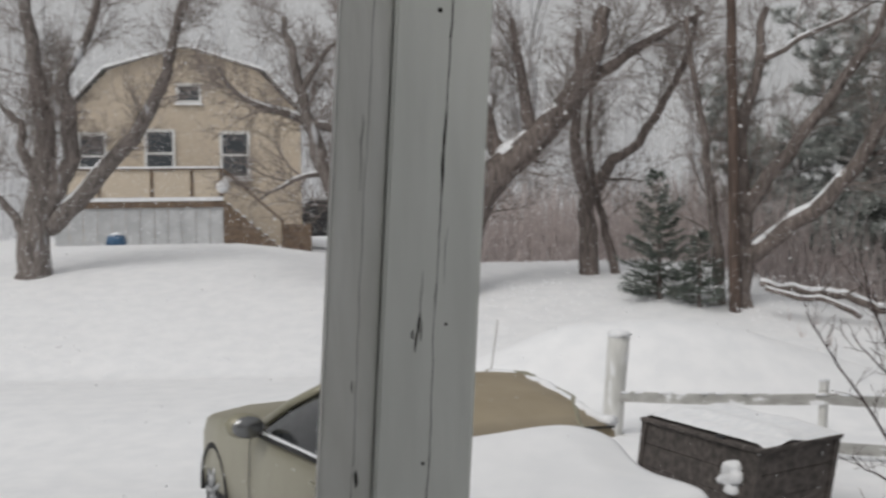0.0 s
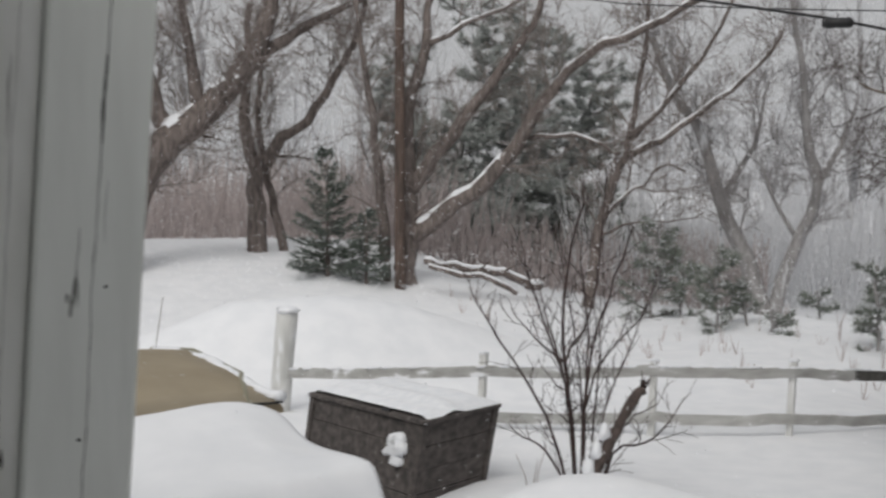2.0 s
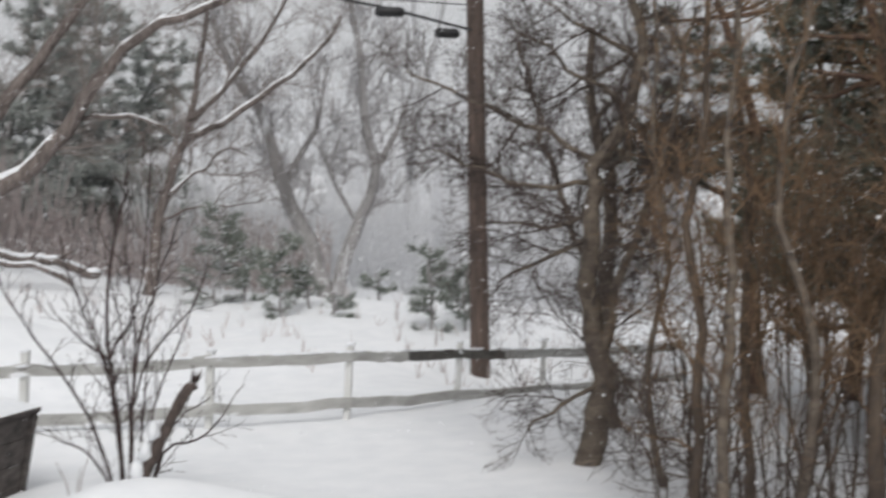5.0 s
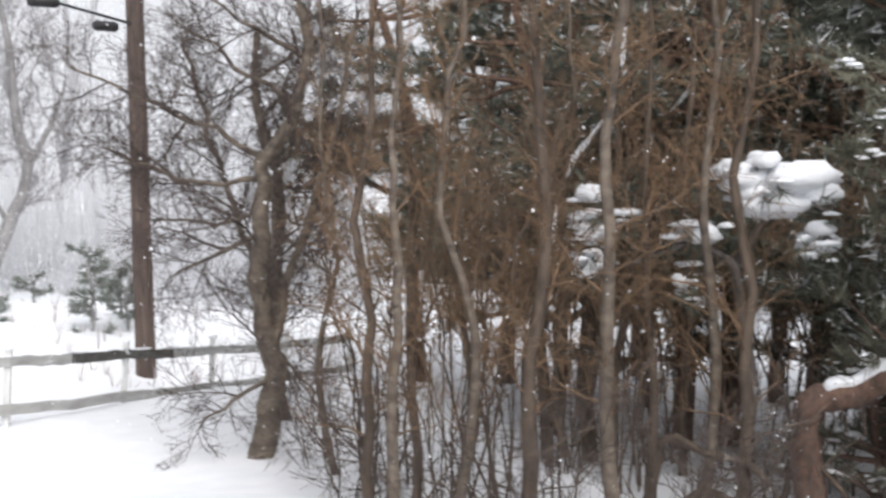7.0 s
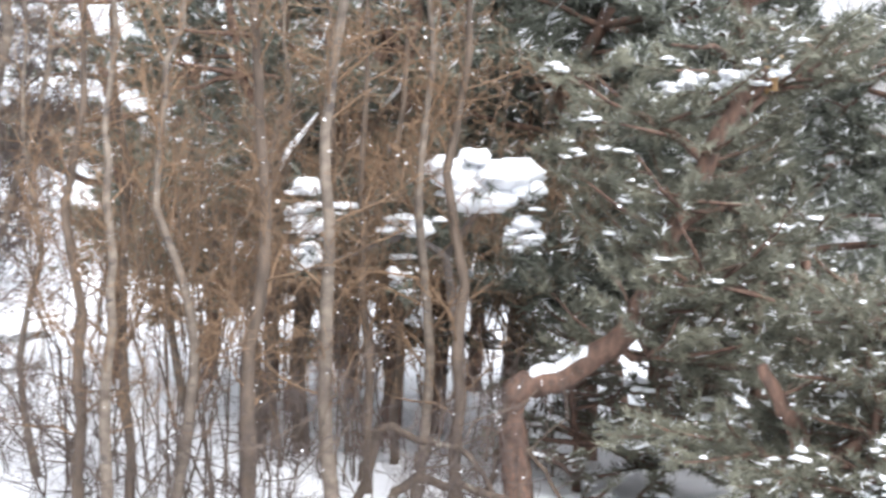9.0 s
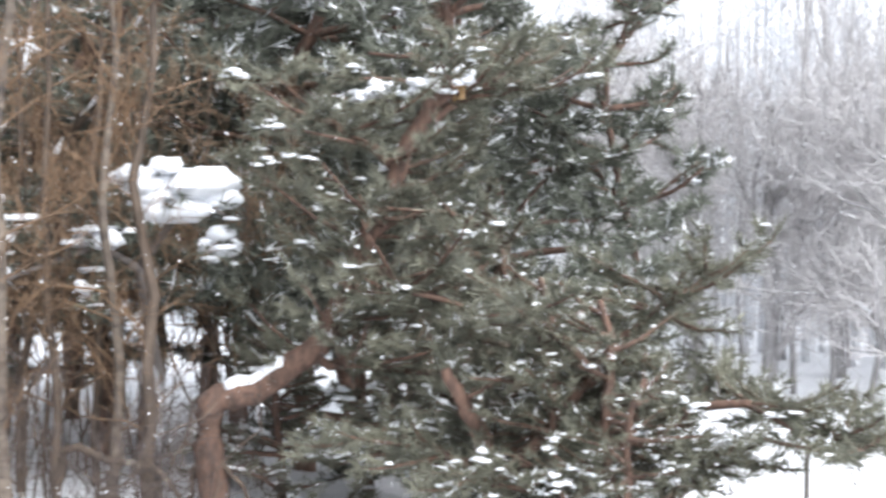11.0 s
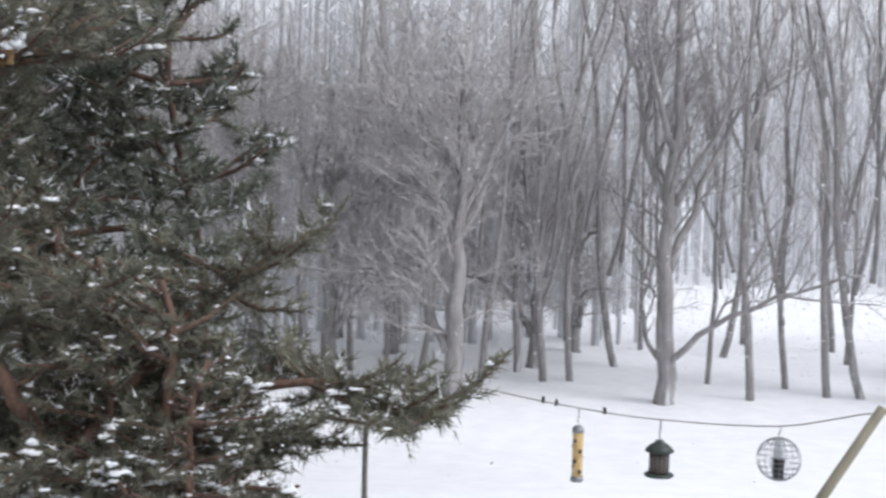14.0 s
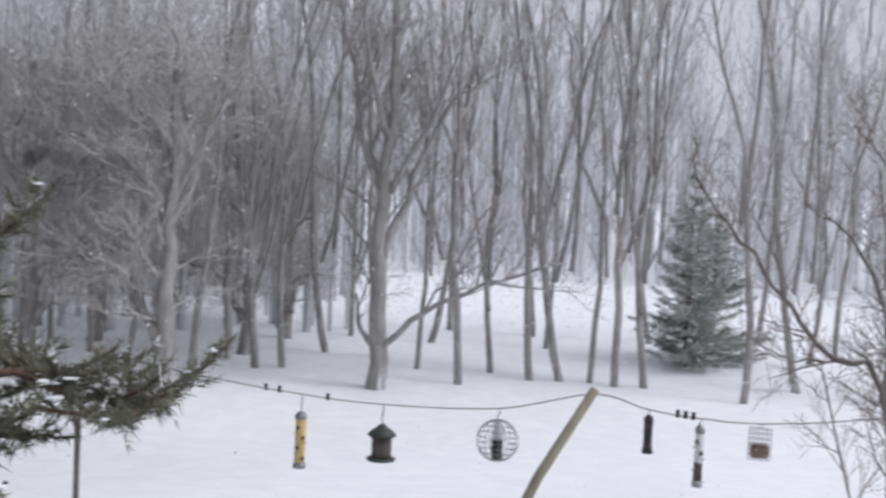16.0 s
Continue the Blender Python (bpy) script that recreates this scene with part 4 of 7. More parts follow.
def pine(at, tall, spread, seed, label, needles_mat, bark, radius=0.16, count=9, needle=0.17, width=0.010, snowy=0.05, low=0.12, density=5.0, group="", name="pine_tree", share=0.0, pads=0.0, bare=False):
    rng = random.Random(seed)
    tree = thing(name, at, 0, label, "tree", group)
    wood, needles, snow = Geo(), Needles(Needles(), share, pads, bare), Geo()
    way = [(rng.gauss(0, 0.07) * z, rng.gauss(0, 0.07) * z, z if z else -0.3) for z in np.linspace(0, tall, 6)]
    pts = wiggle(way, rng, 0.02, 3)
    wood.tube(pts, np.linspace(radius, 0.03, len(pts)), 8)
    for i in range(int(tall * density)):
        s = low + (1 - low) * (i + rng.random()) / (tall * density)
        k = min(int(s * (len(pts) - 1)), len(pts) - 2)
        p = pts[k]
        w = rng.uniform(0, 2 * math.pi)
        reach = spread * (1.1 - s) ** 0.6 * rng.uniform(0.6, 1.1) * min(1.0, 0.5 + s * 2.5)
        bough(wood, needles, snow, p, (math.cos(w), math.sin(w), rng.uniform(0.0, 0.45)), max(0.35, reach), 0.02 + 0.018 * reach, rng, count, needle, width, snowy)
    part("trunk", wood, bark, tree)
    part("foliage", needles, needles_mat, tree, smooth=False)
    if needles.frost.v:
        part("needle_frost", needles.frost, SNOW_CLUMP, tree, "snow-dusted needle tips")
    if snow.v:
        part("snow_cover", snow, SNOW_CLUMP, tree, "small clumps of snow caught on the needles")
    return tree


def red_pine(key, seed, label, radii, boughs, reach, density, tip=None, snowy=0.025, thick=1.0):
    """A pine whose bent limbs follow the way points."""
    base, bearing, limbs = GUIDES[key]
    rng = random.Random(seed)
    z = min(base[2], height(base[0], base[1]))
    tree = thing("pine_tree", (base[0], base[1], z), -bearing, label, "tree")
    wood, needles, snow, limb_snow = Geo(), Needles(Needles(), 0.06, 0.13), Geo(), Geo()
    for i, limb in enumerate(limbs):
        p0 = limb[0]
        lean = 0.0 if i == 0 else rng.uniform(-0.5, 0.5)
        way = [(u, lean * math.hypot(u - p0[0], w - p0[1]), w + base[2] - z) for u, w in limb]
        if i == 0:
            way[0] = (way[0][0], 0, -0.3)
        pts = wiggle(way, rng, 0.015, 4)
        rr = radii[min(i, len(radii) - 1)] * (1 - 0.55 * np.linspace(0, 1, len(pts)))
        wood.tube(pts, rr, 9)
        if i == 0:
            snow_on(limb_snow, pts[4:13], rr[4:13], rng, 0.03)
        seg = np.linalg.norm(np.diff(pts, axis=0), axis=1).sum()
        if i > 0:
            for k in range(int(seg * 55)):
                s = rng.uniform(0.45, 1.0)
                j = min(int(s * (len(pts) - 1)), len(pts) - 2)
                o = np.array([rng.gauss(0, 0.07) for _ in range(3)])
                tuft(needles, pts[j] + (pts[j + 1] - pts[j]) * rng.random() + o, (pts[j + 1] - pts[j]) * 2 + o * 3, rng, 13, 0.10, 0.0060 * thick)
        for k in range(int(seg * density * (0.7 if i == 0 else 1.3))):
            s = rng.uniform(boughs if i == 0 else 0.15, 1.0)
            j = min(int(s * (len(pts) - 1)), len(pts) - 2)
            w = rng.uniform(0, 2 * math.pi)
            if i == 0 and math.sin(w) < -0.15:  # turned from the camera to keep the trunk in view
                w = -w
            bough(wood, needles, snow, pts[j], (math.cos(w), math.sin(w), rng.uniform(-0.1, 0.6)), reach * rng.uniform(0.5, 1.15), 0.022, rng, 13, 0.10, 0.0060 * thick, snowy)
    part("trunk", wood, PINE_BARK, tree, "bent orange-brown trunk")
    part("foliage", needles, NEEDLES, tree, smooth=False)
    part("needle_frost", needles.frost, SNOW_CLUMP, tree, "snow-dusted needle tips")
    part("snow_cover", snow, SNOW_CLUMP, tree, "small clumps of snow caught on the needles")
    if limb_snow.v:
        part("snow_ridge", limb_snow, SNOW_CLUMP, tree, "snow lying along the leaning trunk")
    if tip is not None:
        g = Geo()
        end = np.array((limbs[0][-1][0], 0, limbs[0][-1][1] + base[2] - z))
        for k in range(8):
            o = np.array([rng.uniform(-0.05, 0.05) for _ in range(3)])
            g.tube([end + o - np.array((0, 0, 0.12)), end + o * 1.2 + np.array((rng.uniform(-0.03, 0.10), 0, rng.uniform(0.05, 0.2)))], (0.03, 0.006), 4)
        part("broken_top", g, FRESH_WOOD, tree, "pale freshly snapped wood")
        g = Geo()
        for k in range(46):
            g.lump((end[0] - 0.80 + k * 0.021 + rng.uniform(-0.05, 0.05), rng.uniform(-0.2, 0.1), end[2] - 0.14 + 0.004 * k + rng.gauss(0, 0.045)), (rng.uniform(0.025, 0.075), 0.06, rng.uniform(0.02, 0.05)), rng, rough=0.4)
        part("snow_bough", g, SNOW_CLUMP, tree, "snow heaped on the broken bough")
    return tree


red_pine("PINE", 31, "snowy pine with a bent trunk snapped at the top", [0.125, 0.05, 0.045, 0.05, 0.045, 0.04], 0.42, 0.95, 9.5, tip=True)
red_pine("PINE2", 32, "low spreading pine with dark snowy needles", [0.09, 0.06, 0.05, 0.045, 0.04, 0.035, 0.04], 0.3, 0.66, 12.0)

PINES = "dark pines behind the thicket"
dark = [pine((0, 0, 0), 8.5, 2.7, 50 + i, "tall dark pine lightly dusted with snow", NEEDLES_DARK, PINE_BARK, 0.13, 8, 0.20, 0.012, 0.03, 0.19, 4.0, PINES, share=0.10, pads=0.10, bare=True) for i in range(2)]
plant_row(dark, [(75.0, 14.0, 1.0), (79.6, 12.8, 0.8), (67.5, 15.0, 1.05), (60.0, 16.5, 1.0), (53.5, 18.0, 1.0), (55.6, 12.8, 0.9), (61.4, 12.6, 0.9), (78.0, 17.5, 1.15), (76.8, 12.0, 0.9), (57.0, 14.6, 1.05), (63.5, 13.6, 1.1), (49.5, 17.5, 1.15), (70.8, 12.6, 1.0), (66.0, 19.0, 1.3), (60.0, 20.5, 1.4), (73.0, 17.0, 1.35), (76.0, 15.4, 1.2)], 9)
# added pine, trunk kept thin: its crown serves as the bent pine's upper boughs
pine(on_ground(*polar(86.0, 13.0)), 7.4, 1.45, 58, "slender dark pine standing in for upper boughs of the bent pine", NEEDLES_DARK, PINE_BARK, 0.045, 9, 0.15, 0.010, 0.03, 0.40, 9.0, PINES, share=0.12, pads=0.10)
LOW = "low pines under the bent pine"
low = [pine((0, 0, 0), 2.4, 1.5, 57, "low bushy pine heavy with bits of snow", NEEDLES, PINE_BARK, 0.07, 11, 0.10, 0.0065, 0.05, 0.03, 10.0, LOW, share=0.08, pads=0.40)]
plant_row(low, [(74.0, 10.8, 1.0), (78.5, 10.4, 1.0), (83.0, 9.4, 0.85), (70.0, 10.2, 0.62), (86.0, 8.2, 0.78), (80.4, 10.8, 1.1), (88.4, 8.4, 0.55), (82.8, 8.3, 0.75), (86.6, 7.6, 0.58)], 16)
GROVE = "pines across the road"
grove = [pine((0, 0, 0), 8.6, 2.5, 54, "far pine behind the bare trees, paled as haze", NEEDLES_HAZE, BARK_HAZE, 0.2, 9, 0.26, 0.013, 0.0, 0.12, 8.0, GROVE, bare=True)]
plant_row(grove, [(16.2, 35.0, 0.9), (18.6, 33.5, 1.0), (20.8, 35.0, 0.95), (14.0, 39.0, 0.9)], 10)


def spruce(at, tall, spread, seed, label, mat, name="spruce_tree", snowy=0.03, group=""):
    rng = random.Random(seed)
    tree = thing(name, at, 0, label, "tree", group)
    wood, needles, snow = Geo(), Needles(), Geo()
    wood.tube([(0, 0, -0.3), (0.02, 0, tall * 0.5), (0, 0, tall)], (0.03 + tall * 0.012, 0.03, 0.008), 6)
    frost = Needles()
    for i in range(int(tall * 44)):
        s = 0.04 + 0.96 * rng.random() ** 1.3
        w = rng.uniform(0, 6.283)
        lobe = 0.85 + 0.5 * noise.noise((math.cos(w) * 1.3 + seed, math.sin(w) * 1.3, s * tall * 1.6))
        ln = spread * (1 - s) ** 0.85 * rng.uniform(0.6, 1.15) * lobe + 0.07
        out = np.array((math.cos(w), math.sin(w), 0.0))
        side = np.array((-out[1], out[0], 0.0))
        o = np.array((0, 0, s * tall))
        lift = rng.uniform(-0.05, 0.25) + 0.5 * s
        pts = [o, o + out * ln * 0.5 + np.array((0, 0, (lift - 0.22) * ln * 0.5)), o + out * ln + np.array((0, 0, lift * ln))]
        wood.tube(pts, (0.010, 0.007, 0.003), 3, cap=False)
        m = max(2, int(ln / 0.085))
        for j in range(m):
            f = (j + 1) / m
            p = pts[1] * (2 - 2 * f) + pts[2] * (2 * f - 1) if f > 0.5 else pts[0] * (1 - 2 * f) + pts[1] * 2 * f
            for k in (-1, 0, 1):
                reach = 0.32 * ln * (1.1 - f) * abs(k)
                d = out * 0.8 + side * k * 0.7 + np.array((0, 0, rng.uniform(-0.15, 0.2)))
                e = p + d * reach * rng.uniform(0.3, 1.0)
                tuft(needles, e, d, rng, 7, 0.115, 0.0075)
                if rng.random() < snowy * 3:
                    tuft(frost, e + np.array((0, 0, 0.02)), d + np.array((0, 0, 0.2)), rng, 4, 0.09, 0.007)
            if rng.random() < snowy:
                r = rng.uniform(0.012, 0.032)
                snow.lump((p[0], p[1], p[2] + 0.03), (r * rng.uniform(1.2, 2.4), r * 1.6, r * 0.6), rng, n=6)
    part("trunk", wood, BARK_RED, tree)
    part("foliage", needles, mat, tree, smooth=False)
    if frost.v:
        part("needle_frost", frost, SNOW_CLUMP, tree, "snow-dusted needle tips")
    if snow.v:
        part("snow_cover", snow, SNOW_CLUMP, tree, "snow on the branches")
    return tree


NEEDLES_YOUNG = material("young_pine_needles", (0.25, 0.275, 0.24), (0.14, 0.155, 0.135), 4, 0.75, 0, vary=0.25)
NEEDLES_DUSTED = material("dusted_spruce_needles", (0.15, 0.175, 0.15), (0.075, 0.092, 0.08), 4, 0.75, 0, vary=0.25)
spruce(on_ground(4.23, 25.09), 2.6, 1.0, 61, "young dark green spruce dusted with snow", NEEDLES_DUSTED)
spruce(on_ground(4.95, 24.6), 1.5, 0.7, 62, "small bushy spruce beside a taller one", NEEDLES_DUSTED)
spruce(on_ground(-0.35, 28.5), 1.2, 0.6, 63, "small spruce behind a thick trunk", NEEDLES_DUSTED)
SMALL = "young pines on the snow ridge"
for (x, y), tall, w, seed in (((10.2, 22.04), 2.0, 1.0, 64), ((11.0, 22.5), 1.5, 0.8, 69), ((10.32, 19.75), 1.55, 0.6, 65), ((11.1, 20.0), 0.9, 0.5, 66), ((12.09, 17.51), 1.5, 0.62, 67), ((12.9, 17.6), 1.1, 0.55, 68),
                             ((13.49, 21.38), 0.6, 0.35, 70), ((11.0, 19.0), 0.45, 0.3, 71), ((13.5, 18.6), 1.0, 0.5, 72)):
    pine(on_ground(x, y), tall * 0.95, w * 0.8, seed, "young snow-dusted pine on the snow ridge", NEEDLES_YOUNG, BARK_HAZE, 0.03, 10, 0.16, 0.009, 0.10, 0.06, 14.0, SMALL, "young_pine", share=0.10)
spruce(on_ground(20.8, -13.0), 3.7, 1.35, 73, "grey-green spruce at the edge of the wood", NEEDLES_HAZE, snowy=0.03)
spruce(on_ground(21.3, -13.9), 3.0, 1.2, 74, "smaller grey-green spruce at the edge of the wood", NEEDLES_HAZE, snowy=0.03)


# ---------------------------------------------------------------- thicket
def stem(seed, tall, radius, bark, label, group):
    rng = random.Random(seed)
    ob = thing("thicket_stem", (0, 0, 0), 0, label, "tree", group)
    wood, twigs = Geo(), Geo()
    lx, ly = rng.uniform(-0.05, 0.05), rng.uniform(-0.05, 0.05)
    way = [(lx * z + rng.gauss(0, 0.055), ly * z + rng.gauss(0, 0.055), z - (0.3 if z == 0 else 0)) for z in np.linspace(0, tall, 8)]
    pts = wiggle(way, rng, 0.012, 3)
    rr = radius * (1 - 0.78 * np.linspace(0, 1, len(pts)) ** 0.8)
    wood.tube(pts, rr, 8)
    shoots(wood, twigs, None, pts, rr, rng, 1, 0.15, 0.8, 0.2, 0.0042, (30, 85), 9, 0.15, 0, 3)
    part("trunk", wood, bark, ob)
    part("twig_mass", twigs, TWIG_RUST, ob, "rust-brown twigs")
    return ob


STEMS = "stems of the thicket"
stems = [stem(80 + i, 5.2 + 0.4 * i, 0.047 + 0.008 * (i % 3), STEM_BARK if i % 2 else BIRCH_BARK, "tan thicket stem with peeling bark" if i % 2 else "pale birch stem in the thicket", STEMS) for i in range(4)]
plant_row(stems, [(50.6, 8.6, 1.0), (46.5, 8.7, 0.9), (47.9, 8.5, 0.8), (49.0, 9.0, 0.9), (51.9, 14.0, 1.2), (54.0, 8.6, 1.3), (57.2, 8.7, 1.35), (59.4, 9.6, 1.0), (62.6, 9.3, 1.1), (64.2, 9.2, 1.2), (56.0, 11.5, 1.0), (61.0, 11.0, 1.1),
                  (44.6, 10.3, 0.8), (58.3, 10.8, 1.0)], 12)


def shoot_bush(seed, tall, label, group, twig=None, wide=1.0, count=11, start=0.45):
    """Many thin upright shoots out of one root."""
    rng = random.Random(seed)
    ob = thing("shrub", (0, 0, 0), 0, label, "shrub", group)
    wood, twigs = Geo(), Geo()
    for i in range(count):
        w = rng.uniform(0, 2 * math.pi)
        out = rng.uniform(0.15, 0.75) * wide
        h = tall * rng.uniform(0.6, 1.0)
        way = [(0.12 * math.cos(w), 0.12 * math.sin(w), -0.2), (out * 0.35 * math.cos(w), out * 0.35 * math.sin(w), h * 0.35), (out * 0.8 * math.cos(w), out * 0.8 * math.sin(w), h * 0.7), (out * math.cos(w + 0.4), out * math.sin(w + 0.4), h)]
        pts = wiggle(way, rng, 0.04, 3)
        rr = np.linspace(rng.uniform(0.006, 0.012), 0.004, len(pts))
        wood.tube(pts, rr, 4, cap=False)
        shoots(wood, twigs, None, pts, rr, rng, 1, 0.12, 0.6, 0.15, 0.0032, (25, 85), 9, start, 0, 2)
    part("brushwood", wood, STEM_BARK, ob)
    part("twig_mass", twigs, twig or TWIG_RUST, ob, "dense bare shoots")
    return ob


BUSHES = "shrubs of the thicket"
bushes = [shoot_bush(90 + i, 2.7 + 0.3 * i, "dense rust-brown shrub of upright shoots", BUSHES) for i in range(3)]
places = []
rng = random.Random(13)
for i in range(10):
    az = 46.5 + 22.5 * (i + rng.uniform(0, 0.8)) / 10
    places.append((az, rng.uniform(8.6, 10.6) if az < 56 else rng.uniform(10.2, 11.8), rng.uniform(0.85, 1.3)))
plant_row(bushes, places, 14)
TANGLE = "low tangled shrubs"
tangle = [shoot_bush(95 + i, 1.35, "low tangle of thin dark bare shoots", TANGLE, TWIG_DARK, 1.7, 5, 0.12) for i in range(2)]
plant_row(tangle, [(45.5, 9.2, 0.9), (50.0, 8.6, 1.0), (55.0, 8.8, 1.1), (60.0, 8.6, 1.1), (65.0, 8.5, 1.0), (44.0, 10.6, 0.8), (47.6, 8.9, 1.0), (52.6, 8.4, 0.95), (62.4, 8.4, 0.8)], 17)


def snowy_bough():
    """The bough in the thicket that is bent under caked snow."""
    rng = random.Random(15)
    x, y = 8.75, 4.35
    ob = thing("snow_laden_bough", (x, y, height(x, y)), -63, "low evergreen bough bent under thick caked snow", "bough")
    z = -height(x, y)
    wood, snow, needles = Geo(), Geo(), Needles()
    wood.tube([(0.1, 0.5, -0.2), (0.15, 0.4, z + 0.9), (0.0, 0.2, z + 1.8), (-0.3, 0, z + 2.0), (-1.1, -0.1, z + 1.7)], (0.06, 0.05, 0.04, 0.03, 0.012), 6)
    wood.tube([(0.0, 0.2, z + 1.8), (0.4, 0.0, z + 2.4), (0.7, -0.1, z + 2.2)], (0.035, 0.03, 0.012), 6)
    for (cx, cz, w, h, n) in ((0.35, 2.34, 0.33, 0.20, 30), (0.62, 2.04, 0.20, 0.24, 18), (-0.33, 2.05, 0.22, 0.08, 10), (-1.1, 2.15, 0.20, 0.24, 18), (-1.15, 1.82, 0.18, 0.12, 10), (-0.38, 1.67, 0.10, 0.10, 7), (-0.05, 2.55, 0.16, 0.05, 6), (0.2, 2.62, 0.18, 0.05, 6)):
        for k in range(max(4, n // 3)):
            r = rng.uniform(0.36, 0.66) * w
            snow.lump((cx + rng.gauss(0, w * 0.38), rng.gauss(0.02, 0.08), z + cz + rng.gauss(0, h * 0.42)), (r * 1.15, r, min(0.14, r * 0.75)), rng, flat=0.7, rough=0.14, n=14)
        for k in range(n):
            p = (cx + rng.gauss(0, w * 0.52), rng.gauss(0, 0.12), z + cz + rng.gauss(0, h * 0.5))
            r = rng.uniform(0.018, 0.06)
            snow.lump(p, (r * rng.uniform(1.2, 2.4), r * 1.5, r * rng.uniform(0.45, 0.8)), rng, flat=0.4, rough=0.35, n=8)
            tuft(needles, np.array(p) - np.array((0, 0, 0.07)), np.array((rng.gauss(0, 1), rng.gauss(0, 1), -0.3)), rng, 14, 0.15, 0.008)
    part("limb", wood, BARK, ob)
    part("foliage", needles, NEEDLES_DARK, ob, smooth=False)
    part("snow_cover", snow, SNOW_CLUMP, ob, "thick white caked snow")


snowy_bough()


def leaning_trunk(way, radius, seed, label, snowy=True):
    """way: (azimuth, distance, height above the snow), from the root up."""
    rng = random.Random(seed)
    x0, y0 = polar(way[0][0], way[0][1])
    ob = thing("leaning_trunk", on_ground(x0, y0), 0, label, "tree", "leaning trunks in the thicket")
    base = np.array(on_ground(x0, y0))
    pts = []
    for az, d, h in way:
        x, y = polar(az, d)
        pts.append(np.array((x, y, height(x, y) + h)) - base)
    pts = wiggle(pts, rng, 0.02, 4)
    rr = np.linspace(radius, radius * 0.45, len(pts))
    wood, twigs, snow = Geo(), Geo(), Geo()
    wood.tube(pts, rr, 8)
    shoots(wood, twigs, None, pts, rr, rng, 1, 0.22, 0.7, 0.15, 0.004, (30, 80), 9, 0.3, 0, 2)
    part("trunk", wood, STEM_BARK, ob)
    part("twig_mass", twigs, TWIG_DARK, ob, "thin dark twigs")
    if snowy:
        i = len(pts) // 3
        while i < len(pts) - 3:
            k = rng.randrange(2, 4)
            run = pts[i:i + k + 1] + np.array((-0.02, -0.03, radius * 0.55))
            snow.tube(run, [0.012] + [radius * rng.uniform(0.3, 0.5) for _ in range(k - 1)] + [0.012], 7)
            i += k + rng.randrange(1, 3)
        part("snow_cover", snow, SNOW_CLUMP, ob, "streaks of snow stuck along the trunk")
    return ob


leaning_trunk([(57.2, 11.4, -0.3), (57.0, 11.6, 1.2), (58.0, 11.8, 2.5), (60.2, 11.9, 3.1), (62.7, 12.0, 3.9), (64.0, 12.1, 4.8)], 0.085, 201, "dark leaning trunk streaked with snow")
leaning_trunk([(55.0, 11.2, -0.3), (55.0, 11.3, 1.5), (56.0, 11.4, 2.6), (58.2, 11.5, 3.4), (59.2, 11.6, 4.6)], 0.065, 202, "slim dark leaning trunk streaked with snow")
for seed, way, r in ((211, [(59.0, 9.4, -0.2), (60.4, 9.3, 0.55), (62.4, 9.2, 0.52), (64.6, 9.1, 0.42), (67.0, 9.0, -0.1)], 0.04), (212, [(60.0, 8.9, -0.15), (61.4, 8.9, 0.24), (64.0, 8.8, 0.26), (66.6, 8.8, 0.18), (68.6, 8.7, -0.1)], 0.045),
                     (213, [(65.4, 9.6, -0.1), (66.4, 9.4, 0.5), (68.2, 9.2, 0.30), (69.4, 9.0, 0.05)], 0.03)):
    leaning_trunk(way, r, seed, "bowed dark branch lying low over the snow", False)


